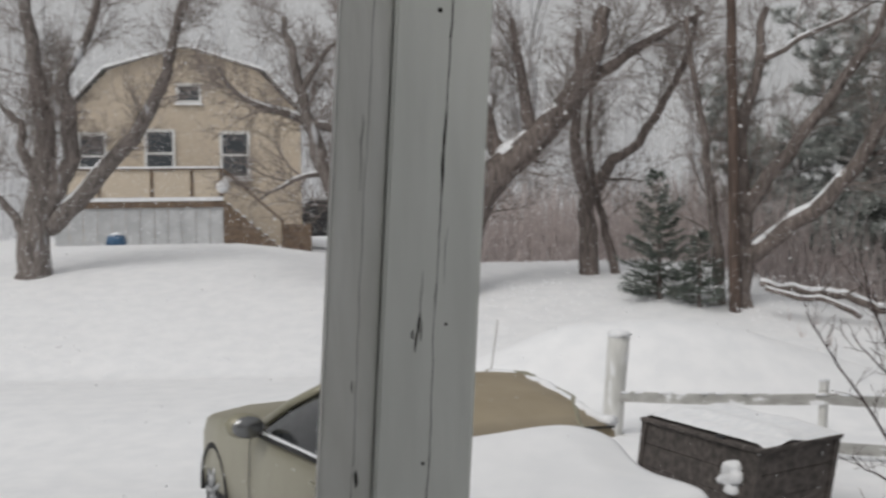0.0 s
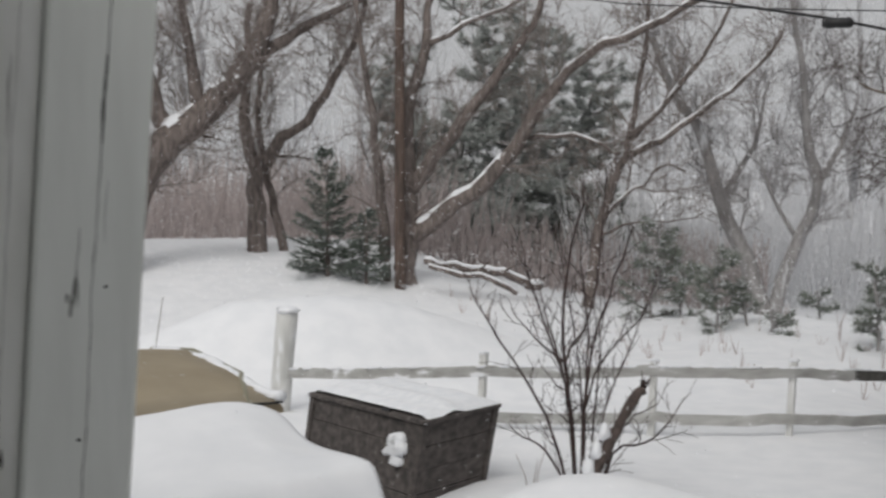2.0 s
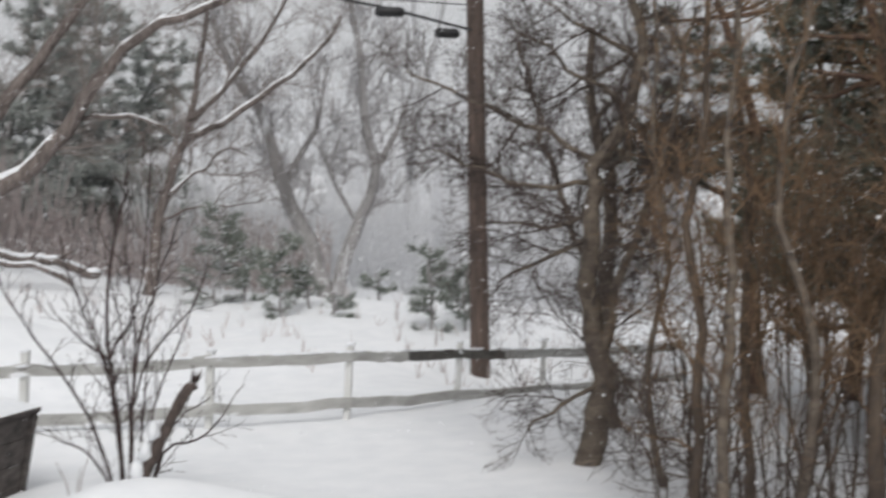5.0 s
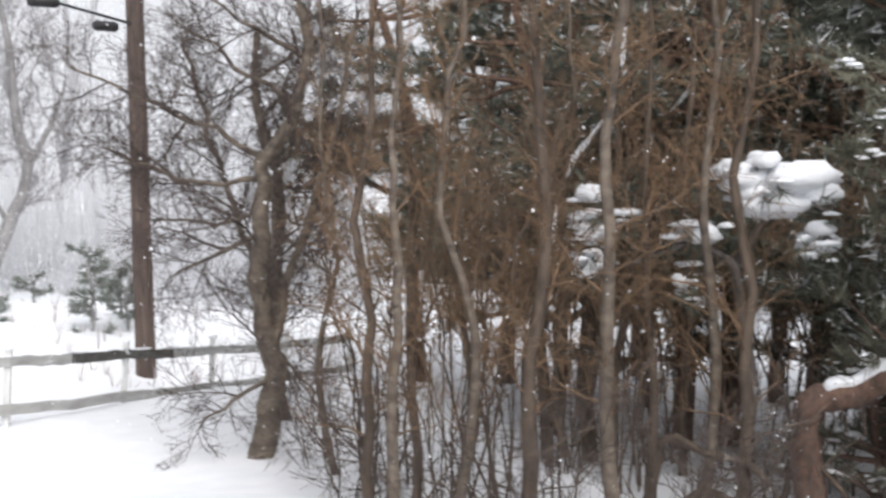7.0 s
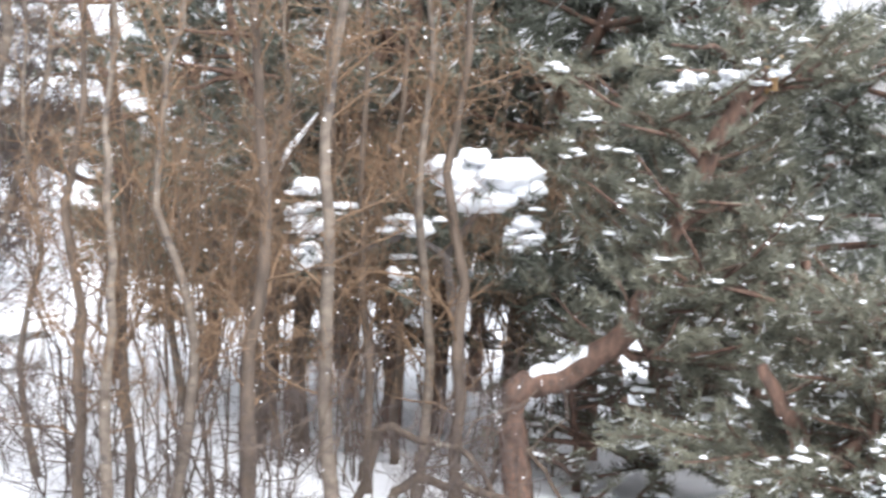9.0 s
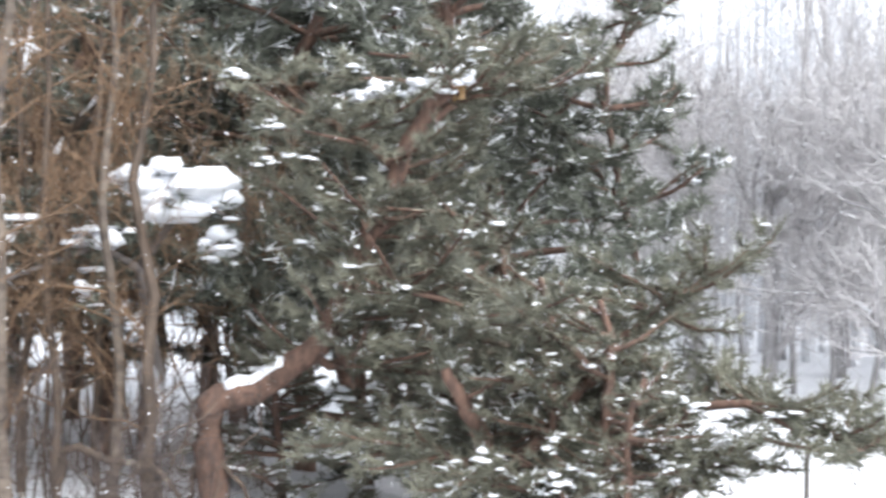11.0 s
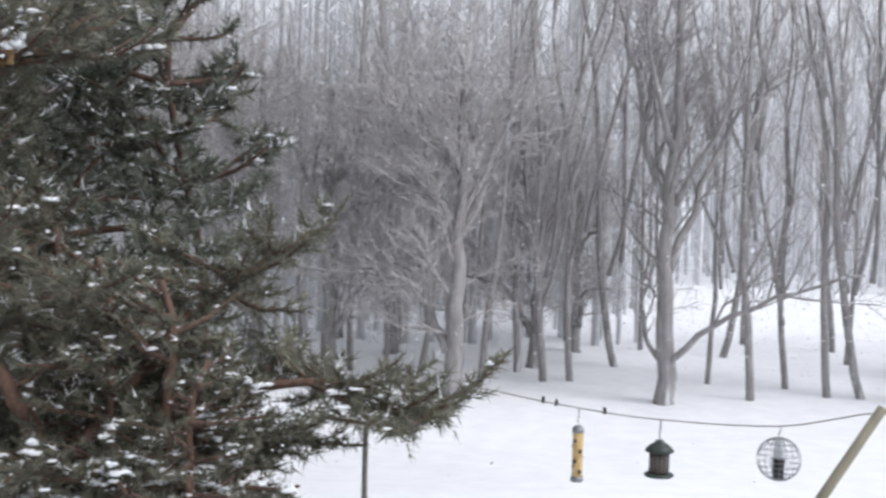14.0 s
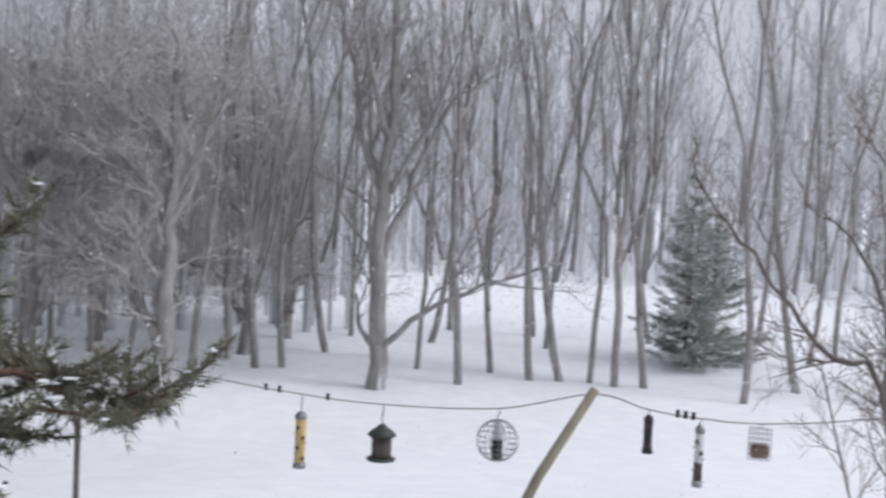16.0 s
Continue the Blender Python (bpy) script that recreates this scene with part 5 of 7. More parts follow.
# ---------------------------------------------------------------- porch post
def porch_post():
    """An old boxed post: a wide face board and a narrower one set back beside it, cracked along the grain."""
    at = (-0.272, 1.90)
    ob = thing("porch_post", (at[0], at[1], height(*at)), 8.0, "old grey-white painted porch post with long cracks", "post")
    tilt = pose(0, 0, 0, 0, 3.7, 0)
    z0, z1 = -0.2, 4.6
    lift = Matrix.Translation((0, 0, 2.3)) @ tilt @ Matrix.Translation((0, 0, -2.3))
    g = Geo()
    g.box(-0.058, 0.096, -0.062, 0.075, z0, z1, lift)
    bevelled(part("face_board", g, POST_PAINT, ob, smooth=False), 0.005, 3)
    g = Geo()
    g.box(-0.143, -0.0597, -0.044, 0.072, z0, z1, lift)
    bevelled(part("side_board", g, TRIM_PAINT, ob, smooth=False), 0.003, 2)
    # grey strip in the gap: the joint's shadow as a colour
    g = Geo()
    g.box(-0.0640, -0.0575, -0.030, 0.06, z0, z1, lift)
    part("joint", g, JOINT, ob, "strip between the boards coloured as the joint's shade", smooth=False)
    rng = random.Random(4)

    def crack(x, za, zb, wide, y=-0.0622, drift=0.0, name="crack"):
        g = Geo()
        n = int((zb - za) / 0.012) + 2
        row = []
        w = 0.0
        for i in range(n):
            s = i / (n - 1)
            w = 0.85 * w + rng.gauss(0, 0.0006)
            half = wide * 0.5 * (0.3 + 0.7 * math.sin(math.pi * s) ** 0.6) * (0.55 + 0.9 * noise.noise((x * 50, i * 0.35, 2.0)) ** 2 + 0.4 * rng.random())
            row.append((x + drift * s + w, za + (zb - za) * s, half))
        k = 0
        for cx, z, half in row:
            for p in ((cx - half, y, z), (cx + half, y, z), (cx - half * 0.4, y + 0.004, z), (cx + half * 0.4, y + 0.004, z)):
                g.v.append(tuple(lift @ Vector(p)))
            if k:
                g.f.append((k - 4, k - 3, k + 1, k))
                g.f.append((k - 2, k + 2, k + 3, k - 1))
                g.f.append((k - 4, k, k + 2, k - 2))
                g.f.append((k - 3, k - 1, k + 3, k + 1))
            k += 4
        part(name, g, CRACK, ob, "dark crack in the paint", smooth=False)

    crack(0.0255, 2.32, 3.3, 0.0024, drift=0.012)
    crack(0.0270, 2.50, 2.63, 0.0052, drift=0.002)
    crack(0.0300, 1.2, 2.36, 0.0020, drift=-0.004)
    crack(0.0000, 2.27, 2.38, 0.0014, drift=0.004)
    crack(0.0370, 2.36, 2.45, 0.0010, drift=0.003)
    crack(-0.0025, 2.25, 2.315, 0.0050, drift=0.007)
    crack(-0.0085, 2.27, 2.285, 0.0045)
    crack(0.0060, 2.265, 2.305, 0.0022)
    crack(-0.092, 1.4, 3.2, 0.0010, y=-0.0442)
    crack(-0.085, 2.03, 2.06, 0.0048, y=-0.0443)
    crack(-0.100, 2.5, 2.62, 0.0020, y=-0.0443)
    crack(-0.0985, 2.18, 2.20, 0.0024, y=-0.0443)
    g = Geo()
    for x, z, r in ((0.044, 2.296, 0.0026), (0.012, 2.79, 0.004), (0.03, 2.75, 0.002), (0.018, 2.075, 0.003)):
        k = len(g.v)
        for j in range(8):
            g.v.append(tuple(lift @ Vector((x + r * math.cos(j * 0.785), -0.0624, z + r * 1.1 * math.sin(j * 0.785)))))
        g.f.append(tuple(range(k, k + 8)))
    part("nail_hole", g, CRACK, ob, "dark nail holes", smooth=False)


porch_post()


def porch():
    """Unseen plain wall, ceiling and floor behind and above the camera, added to shade and fill the post."""
    m = pose(0, 0, 0, 0, 0, -55)
    for name, dims, mat, label in (("wall_porch", (-6, 6, -1.35, -1.2, -0.3, 3.75), TRIM_WHITE, "plain white wall, unseen, added to shade and fill the post"), ("ceiling_porch", (-6, 6, -1.2, 0.2, 3.6, 3.75), TRIM_WHITE, "plain ceiling, unseen, added to shade the post"),
                                   ("floor_porch", (-6, 6, -1.2, 1.2, 0.62, 0.75), SKIRT, "plain grey floor, unseen, added to bounce light onto the post")):
        g = Geo()
        g.box(*dims, m)
        tagged(part(name, g, mat, smooth=False), label, "wall" if name[0] == "w" else name.split("_")[0], kind="structure")


porch()


# ---------------------------------------------------------------- fence
def rail_fence():
    ob = thing("rail_fence", (0, 0, 0), 0, "weathered white two-rail fence standing in deep snow", "fence")
    # x, y, top of the post, top rail, bottom rail, lean
    posts = [(1.62, 13.18, 1.33, 0.66, 0.20, 0.13), (3.54, 12.08, 0.93, 0.745, 0.27, 0.06), (5.27, 11.65, 0.84, 0.735, 0.25, 0.05), (6.77, 11.43, 0.81, 0.69, 0.19, 0.07),
             (8.46, 11.75, 0.68, 0.55, 0.07, 0.08), (10.02, 12.05, 0.56, 0.40, -0.06, 0.05), (11.6, 12.35, 0.45, 0.28, -0.16, 0.03), (13.2, 12.65, 0.36, 0.2, -0.25, 0.02)]
    rng = random.Random(6)
    for i, (x, y, top, za, zb, lean) in enumerate(posts):
        r = 0.118 if i == 0 else 0.048
        g = Geo()
        b = height(x, y) - 0.35
        side = np.array((0.95, -0.25, 0)) * lean
        n = 6
        pts = [np.array((x, y, b + (top - b) * k / n)) + side * (k / n - 0.55) for k in range(n + 1)]
        g.tube(pts, [r * rng.uniform(0.95, 1.05) for _ in pts], 8 if i == 0 else 4)
        p = part("post", g, FENCE_PAINT, ob, smooth=i == 0)
        g = Geo()
        g.lump((pts[-1][0], pts[-1][1], top), (r * 1.15, r * 1.15, 0.03 if i else 0.06), rng)
        part("snow_cap", g, SNOW_CLUMP, p)
    for i in range(len(posts) - 1):
        a, c = posts[i], posts[i + 1]
        for k in (3, 4):
            dark = (i in (3, 4) and k == 3)
            pieces = 2 if dark else 1
            for h in range(pieces):
                s0, s1 = h / pieces, (h + 1) / pieces
                g = Geo()
                m = 7
                rows = []
                for j in range(m):
                    s = s0 + (s1 - s0) * j / (m - 1)
                    sag = -0.02 * math.sin(math.pi * s) + 0.006 * rng.gauss(0, 1)
                    rows.append((a[0] + (c[0] - a[0]) * s, a[1] + (c[1] - a[1]) * s - 0.055, a[k] + (c[k] - a[k]) * s + sag))
                for j, (x, y, z) in enumerate(rows):
                    for dy, dz in ((-0.018, -0.055), (-0.018, 0.05), (0.018, 0.055), (0.018, -0.055)):
                        g.v.append((x, y + dy, z + dz))
                    if j:
                        o = 4 * j
                        for q in range(4):
                            g.f.append((o - 4 + q, o - 4 + (q + 1) % 4, o + (q + 1) % 4, o + q))
                g.f.append((3, 2, 1, 0))
                g.f.append(tuple(4 * (m - 1) + q for q in range(4)))
                mat = FENCE_DARK if dark and ((i == 3 and h == 1) or (i == 4 and h == 0)) else FENCE_WOOD
                rail = part("rail", g, mat, ob, "bare dark grey rail" if mat is FENCE_DARK else "", smooth=False)
        g = Geo()
        for j in range(16):
            s = j / 15
            if rng.random() < 0.55:
                g.lump((a[0] + (c[0] - a[0]) * s, a[1] + (c[1] - a[1]) * s - 0.055, a[3] + (c[3] - a[3]) * s + 0.045), (0.09, 0.03, 0.018), rng, n=6)
        if g.v:
            part("rail_snow", g, SNOW_CLUMP, ob, "thin snow along the rail")


rail_fence()


# ---------------------------------------------------------------- plank box
def plank_box():
    """A big lidded bin of dark planks; corner posts, four planks a side, a sloping lid under snow."""
    corner, left, right = Vector((2.19, 9.30)), Vector((1.59, 10.99)), Vector((2.99, 9.91))
    z0, top = -0.05, 0.72
    rng = random.Random(8)
    ob = thing("plank_bin", (corner.x, corner.y, 0), 0, "dark weathered plank bin with a snow-covered lid", "bin")
    du, dv = (left - corner), (right - corner)
    lu, lv = du.length, dv.length
    du, dv = du.normalized(), dv.normalized()

    def at(u, v, z):
        p = du * u + dv * v
        return (p.x, p.y, z)

    def slab(g, u0, u1, v0, v1, za, zb, taper=0.0, tilt=0.0):
        k = len(g.v)
        for z in (za, zb):
            t, lean = taper * (top - z), 0.16 * (top - z)
            for u, v in ((u0 + t, v0 + t), (u1 - t, v0 + t), (u1 - t, v1 - t), (u0 + t, v1 - t)):
                p = at(u, v, z + tilt * u)
                g.v.append((p[0] - lean * 0.95, p[1] + lean * 0.2, p[2]))
        g.f.extend(tuple(k + i for i in q) for q in ((0, 1, 2, 3), (7, 6, 5, 4), (0, 4, 5, 1), (1, 5, 6, 2), (2, 6, 7, 3), (3, 7, 4, 0)))

    tp = 0.02
    n = 4
    for i in range(n):
        za, zb = z0 + (top - z0) * i / n, z0 + (top - z0) * (i + 1) / n - 0.003
        j = rng.uniform(-0.004, 0.004)
        for (u0, u1, v0, v1) in ((0.03, lu, 0.0 + j, 0.03 + j), (0.0 + j, 0.03 + j, 0.03, lv), (0.03, lu, lv - 0.03, lv), (lu - 0.03, lu, 0.03, lv - 0.03)):
            g = Geo()
            slab(g, u0, u1, v0, v1, za, zb, tp)
            bevelled(part("plank", g, BOX_WOOD, ob, smooth=False), 0.002, 1)
    for u, v in ((-0.02, -0.02), (lu - 0.05, -0.02), (-0.02, lv - 0.05), (lu - 0.05, lv - 0.05)):
        g = Geo()
        slab(g, u, u + 0.085, v, v + 0.085, z0 - 0.12, top - 0.004, tp)
        bevelled(part("corner_post", g, BOX_WOOD, ob, smooth=False), 0.006, 1)
    g = Geo()
    slab(g, -0.04, lu + 0.04, -0.04, lv + 0.04, top, top + 0.035)
    lid = bevelled(part("lid", g, BOX_WOOD, ob, smooth=False), 0.006, 1)
    g = Geo()
    m, w = 22, 14
    for i in range(m + 1):
        for j in range(w + 1):
            s, t = i / m, j / w
            e = min(s, 1 - s, (t + 0.02), 1 - t)
            h = 0.062 * min(1.0, (e / 0.10)) ** 0.5 * (1 + 0.35 * noise.noise((s * 5, t * 4, 1.0))) + 0.03 * math.exp(-((t - 0.35) / 0.1) ** 2)
            g.v.append(at(-0.03 + (lu + 0.06) * s + 0.012 * noise.noise((t * 8, s * 3, 7)), 0.03 + lv * t, top + 0.034 + h))
    for i in range(m):
        for j in range(w):
            a = i * (w + 1) + j
            g.f.append((a, a + w + 1, a + w + 2, a + 1)[::-1])
    part("lid_snow", g, SNOW_CLUMP, lid, "uneven white snow on the lid")
    g = Geo()
    for k in range(22):
        u, z = 0.32 + rng.gauss(0, 0.06), 0.50 + rng.gauss(0, 0.045)
        p = at(u, -0.015, z)
        g.lump((p[0] - 0.152 * (top - z), p[1] + 0.032 * (top - z), p[2]), (0.07, 0.06, 0.065), rng)
    part("snow_splat", g, SNOW_CLUMP, ob, "clump of thrown snow stuck on the planks")
    g = Geo()
    slab(g, 0.48, 0.60, -0.03, -0.005, top + 0.036, top + 0.06)
    part("latch", g, BLACK_METAL, ob, "dark lid latch", smooth=False)


plank_box()


# ---------------------------------------------------------------- parked car
def sedan():
    """A four-door saloon. Own axes: x to its right, y forward, z up."""
    ob = thing("parked_car", (-0.231, 8.187, 0.0), 25.4, "gold-beige saloon car, rear half buried in snow", "car")

    def loft(rows, name, mat, parent=ob, label="", smooth=True, close=True):
        """rows: per station y, a list of (half width, z) from sill to centre top; mirrored."""
        g = Geo()
        n = len(rows[0][1])
        for y, prof in rows:
            ring = [(-w, y, z) for w, z in prof] + [(w, y, z) for w, z in reversed(prof)]
            g.v.extend(ring)
        m = 2 * n
        for i in range(len(rows) - 1):
            for j in range(m - 1):
                a, b = i * m + j, (i + 1) * m + j
                g.f.append((a, a + 1, b + 1, b))
        if close:
            g.f.append(tuple(range(m)))
            g.f.append(tuple(range((len(rows) - 1) * m, len(rows) * m))[::-1])
        p = part(name, g, mat, parent, label, smooth)
        return p

    def sec(w, belt, top, sill=0.22):
        """A body section below the glass."""
        return [(w * 0.90, sill), (w * 0.985, sill + 0.10), (w, 0.52), (w * 0.99, belt - 0.13), (w * 0.955, belt - 0.02), (w * 0.89, belt + 0.01), (w * 0.55, top), (0.0, top + 0.012)]

    rows = [(-2.36, sec(0.44, 0.72, 0.74, 0.36)), (-2.30, sec(0.52, 0.86, 0.88, 0.30)), (-2.0, sec(0.57, 0.93, 0.97)), (-1.5, sec(0.66, 0.95, 0.99)), (-0.8, sec(0.82, 0.94, 0.94)), (0.0, sec(0.89, 0.93, 0.93)), (0.8, sec(0.885, 0.92, 0.92)),
            (1.05, sec(0.88, 0.91, 0.95)), (1.5, sec(0.90, 0.91, 0.95)), (1.95, sec(0.89, 0.88, 0.94)), (2.2, sec(0.80, 0.82, 0.88, 0.28)), (2.34, sec(0.60, 0.66, 0.72, 0.34))]
    body = loft(rows, "body", CAR_PAINT)

    def roof(w, edge, mid):
        return [(w, edge - 0.05), (w * 0.985, edge - 0.015), (w * 0.93, edge + 0.012), (w * 0.6, mid - 0.012), (0.0, mid)]

    loft([(-1.10, roof(0.585, 1.325, 1.36)), (-0.85, roof(0.59, 1.355, 1.39)), (-0.55, roof(0.59, 1.37, 1.41)), (0.0, roof(0.61, 1.385, 1.43)), (0.28, roof(0.60, 1.365, 1.405)), (0.42, roof(0.58, 1.335, 1.37))], "roof", ROOF_FILM, label="beige roof with a thin film of frost")

    def sheet(pts, name, mat, label="", thick=0.012, parent=ob):
        """A thin curved pane through four corners with a bulge."""
        a, b, c, d = (Vector(p) for p in pts)
        g = Geo()
        n = 6
        nrm = (b - a).cross(d - a).normalized()
        for side in (0, 1):
            for i in range(n + 1):
                for j in range(n + 1):
                    s, t = i / n, j / n
                    p = (a * (1 - s) + b * s) * (1 - t) + (d * (1 - s) + c * s) * t
                    p = p + nrm * (0.02 * math.sin(math.pi * s) + 0.012 * math.sin(math.pi * t) - side * thick)
                    g.v.append(tuple(p))
        k = (n + 1) ** 2
        for i in range(n):
            for j in range(n):
                o = i * (n + 1) + j
                g.f.append((o, o + n + 1, o + n + 2, o + 1))
                g.f.append((k + o, k + o + 1, k + o + n + 2, k + o + n + 1))
        return part(name, g, mat, parent, label)

    for s in (-1, 1):
        order = (lambda q: q) if s < 0 else (lambda q: q[::-1])
        # side glass: front door, rear door, quarter
        sheet(order([(s * 0.845, 0.86, 0.95), (s * 0.85, -0.02, 0.95), (s * 0.605, -0.02, 1.365), (s * 0.595, 0.40, 1.335)]), "front_side_window", GLASS_DARK)
        sheet(order([(s * 0.85, -0.10, 0.95), (s * 0.83, -1.0, 0.97), (s * 0.60, -0.78, 1.345), (s * 0.605, -0.10, 1.365)]), "rear_side_window", GLASS_DARK)
        for name, pts, r in (("front_pillar", [(s * 0.85, 0.98, 0.93), (s * 0.72, 0.70, 1.17), (s * 0.60, 0.42, 1.35)], 0.030), ("roof_rail", [(s * 0.60, 0.42, 1.35), (s * 0.612, 0.0, 1.38), (s * 0.60, -0.6, 1.365), (s * 0.58, -1.08, 1.33)], 0.026),
                             ("middle_pillar", [(s * 0.858, -0.06, 0.93), (s * 0.74, -0.06, 1.16), (s * 0.612, -0.06, 1.37)], 0.034), ("rear_pillar", [(s * 0.57, -1.05, 1.31), (s * 0.70, -1.3, 1.14), (s * 0.82, -1.55, 0.96)], 0.07)):
            g = Geo()
            g.tube(pts, [r] * len(pts), 8)
            part(name, g, CAR_PAINT if name != "middle_pillar" else BLACK, ob)
        g = Geo()
        g.tube([(s * 0.868, 0.98, 0.925), (s * 0.872, 0.3, 0.938), (s * 0.872, -0.3, 0.942), (s * 0.86, -0.95, 0.955)], [0.013] * 4, 6)
        part("window_trim", g, RUBBER, ob)
        g = Geo()
        g.tube([(s * 0.862, 0.90, 0.955), (s * 0.866, 0.3, 0.962), (s * 0.866, -0.3, 0.964), (s * 0.85, -0.9, 0.975)], [0.015, 0.010, 0.013, 0.018], 6)
        part("sill_snow", g, SNOW_CLUMP, ob, "line of snow along the window sill")
        # mirror
        g = Geo()
        g.lump((s * 1.0, 0.82, 1.02), (0.14, 0.06, 0.095), random.Random(1), flat=1.0, rough=0.0, n=14)
        mirror = part("mirror", g, CAR_PAINT, ob)
        g = Geo()
        g.tube([(s * 1.0, 0.755, 1.02), (s * 1.0, 0.742, 1.02)], [0.115, 0.112], 16, squash=0.68)
        part("mirror_glass", g, MIRROR, mirror, "dark mirror glass")
        g = Geo()
        g.tube([(s * 0.86, 0.86, 0.95), (s * 0.93, 0.84, 0.99)], [0.03, 0.03], 6)
        part("mirror_arm", g, BLACK, mirror)
        for y in (2.45, -1.35):
            hub = thing("wheel", (s * (0.775 if y > 0 else 0.56), y, 0.31))
            hub.parent = ob
            g = Geo()
            g.tube([(-0.11, 0, 0), (-0.10, 0, 0), (0.10, 0, 0), (0.11, 0, 0)], [0.27, 0.315, 0.315, 0.27], 28)
            part("tyre", g, RUBBER, hub)
            g = Geo()
            g.tube([(s * 0.05, 0, 0), (s * 0.112, 0, 0)], [0.215, 0.215], 24)
            rim = part("rim", g, BLACK_METAL, hub)
            g = Geo()
            for k in range(7):
                w = k * 2 * math.pi / 7
                g.tube([(s * 0.118, 0.04 * math.cos(w), 0.04 * math.sin(w)), (s * 0.116, 0.205 * math.cos(w), 0.205 * math.sin(w))], [0.026, 0.020], 5)
            g.tube([(s * 0.112, 0, 0), (s * 0.128, 0, 0)], [0.055, 0.045], 10)
            part("spoke", g, ALLOY, rim, "silver spokes")
            g = Geo()
            g.tube([(s * (0.878 if y > 0 else 0.64), y + 0.37 * math.cos(a), 0.31 + 0.37 * math.sin(a)) for a in np.linspace(-0.1, math.pi + 0.1, 14)], [0.028] * 14, 6)
            part("wheel_arch", g, RUBBER, ob)
            g = Geo()
            rg = random.Random(int(y * 10) + s)
            for k in range(9):
                a = rg.uniform(0.3, 2.8)
                g.lump((s * (0.865 if y > 0 else 0.63), y + 0.355 * math.cos(a), 0.31 + 0.355 * math.sin(a)), (0.03, 0.06, 0.035), rg, n=6)
            part("arch_snow", g, SNOW_CLUMP, ob, "packed snow round the wheel")
        for y in (-0.12, -0.98):
            g = Geo()
            g.tube([(s * 0.895, y + 0.19, 0.80), (s * 0.91, y + 0.12, 0.805), (s * 0.91, y + 0.05, 0.805), (s * 0.895, y, 0.80)], [0.013] * 4, 6)
            part("door_handle", g, CAR_PAINT, ob)
        for y in (0.98, -0.07, -1.05):
            g = Geo()
            g.tube([(s * 0.884, y, 0.32), (s * 0.893, y, 0.55), (s * 0.884, y, 0.80), (s * 0.862, y, 0.92)], [0.004] * 4, 4)
            part("door_gap", g, BLACK, ob)
        g = Geo()
        g.lump((s * 0.60, 2.12, 0.62), (0.16, 0.12, 0.08), random.Random(2), flat=1, rough=0, n=10)
        part("headlight", g, CLEAR, ob)
    sheet([(0.80, 1.05, 0.94), (-0.80, 1.05, 0.94), (-0.565, 0.44, 1.345), (0.565, 0.44, 1.345)], "windscreen", GLASS_DARK)
    sheet([(-0.62, -1.62, 0.98), (0.62, -1.62, 0.98), (0.54, -1.08, 1.31), (-0.54, -1.08, 1.31)], "rear_window", GLASS_DARK)
    g = Geo()
    g.tube([(-0.575, -1.10, 1.335), (0, -1.115, 1.364), (0.575, -1.10, 1.335)], [0.007] * 3, 5)
    part("roof_edge_seal", g, BLACK, ob)

    # snow: a thick blanket from the rear window over the boot, and one on the bonnet
    def blanket(y0, y1, shape, half, name, label, seed):
        g = Geo()
        m, w = 40, 26
        for i in range(m + 1):
            y = y0 + (y1 - y0) * i / m
            for j in range(w + 1):
                t = -1 + 2 * j / w
                hw = half(y, t)
                edge = (1 - abs(t) ** 3.5)
                z = shape(y, t) * 1.0
                under = 0.10 * (1 - edge)
                lift = noise.noise((t * 1.5, y * 1.5, seed)) * 0.035 * edge
                g.v.append((t * hw, y, z - under + lift))
        for i in range(m):
            for j in range(w):
                a = i * (w + 1) + j
                g.f.append((a, a + 1, a + w + 2, a + w + 1))
        part(name, g, SNOW, ob, label)

    def rear(y, t):
        s = step((-1.05 - y) / 1.0)
        z = 1.352 - 0.13 * s - 0.03 * abs(t)
        if y < -2.1:
            z -= 1.1 * ((-2.1 - y) / 0.5) ** 2
        return z + 0.012 - (0.34 if t < 0 else 0.95) * step((abs(t) - (0.62 if t < 0 else 0.76)) / (0.38 if t < 0 else 0.24))

    blanket(-1.095, -2.62, rear, lambda y, t: 0.9 if t < 0 else 0.64 - 0.2 * step((-1.1 - y) / 0.8), "rear_snow", "thick smooth snow over the rear window and boot", 3.0)
    blanket(2.25, 0.98, lambda y, t: 0.80 + 0.155 * step((2.3 - y) / 1.0) + 0.012 - 0.10 * abs(t) ** 3, lambda y, t: 0.80 - 0.15 * step((y - 1.8) / 0.5), "bonnet_snow", "thin snow on the bonnet", 5.0)
    g = Geo()
    rg = random.Random(9)
    ys = np.linspace(0.38, -1.08, 24)
    g.tube([(0.575 + 0.012 * rg.gauss(0, 1), y, 1.362) for y in ys], [0.030 + 0.018 * rg.random() for y in ys], 7, squash=0.8)
    part("roof_snow", g, SNOW_CLUMP, ob, "snow clinging along the roof edge")
    g = Geo()
    for k in range(16):
        g.lump((-0.60 + rg.uniform(-0.01, 0.03), 0.6 - k * 0.02 + rg.uniform(-0.01, 0.01), 1.23 + k * 0.008), (0.015, 0.03, 0.012), rg, n=6)
    part("pillar_snow", g, SNOW_CLUMP, ob)

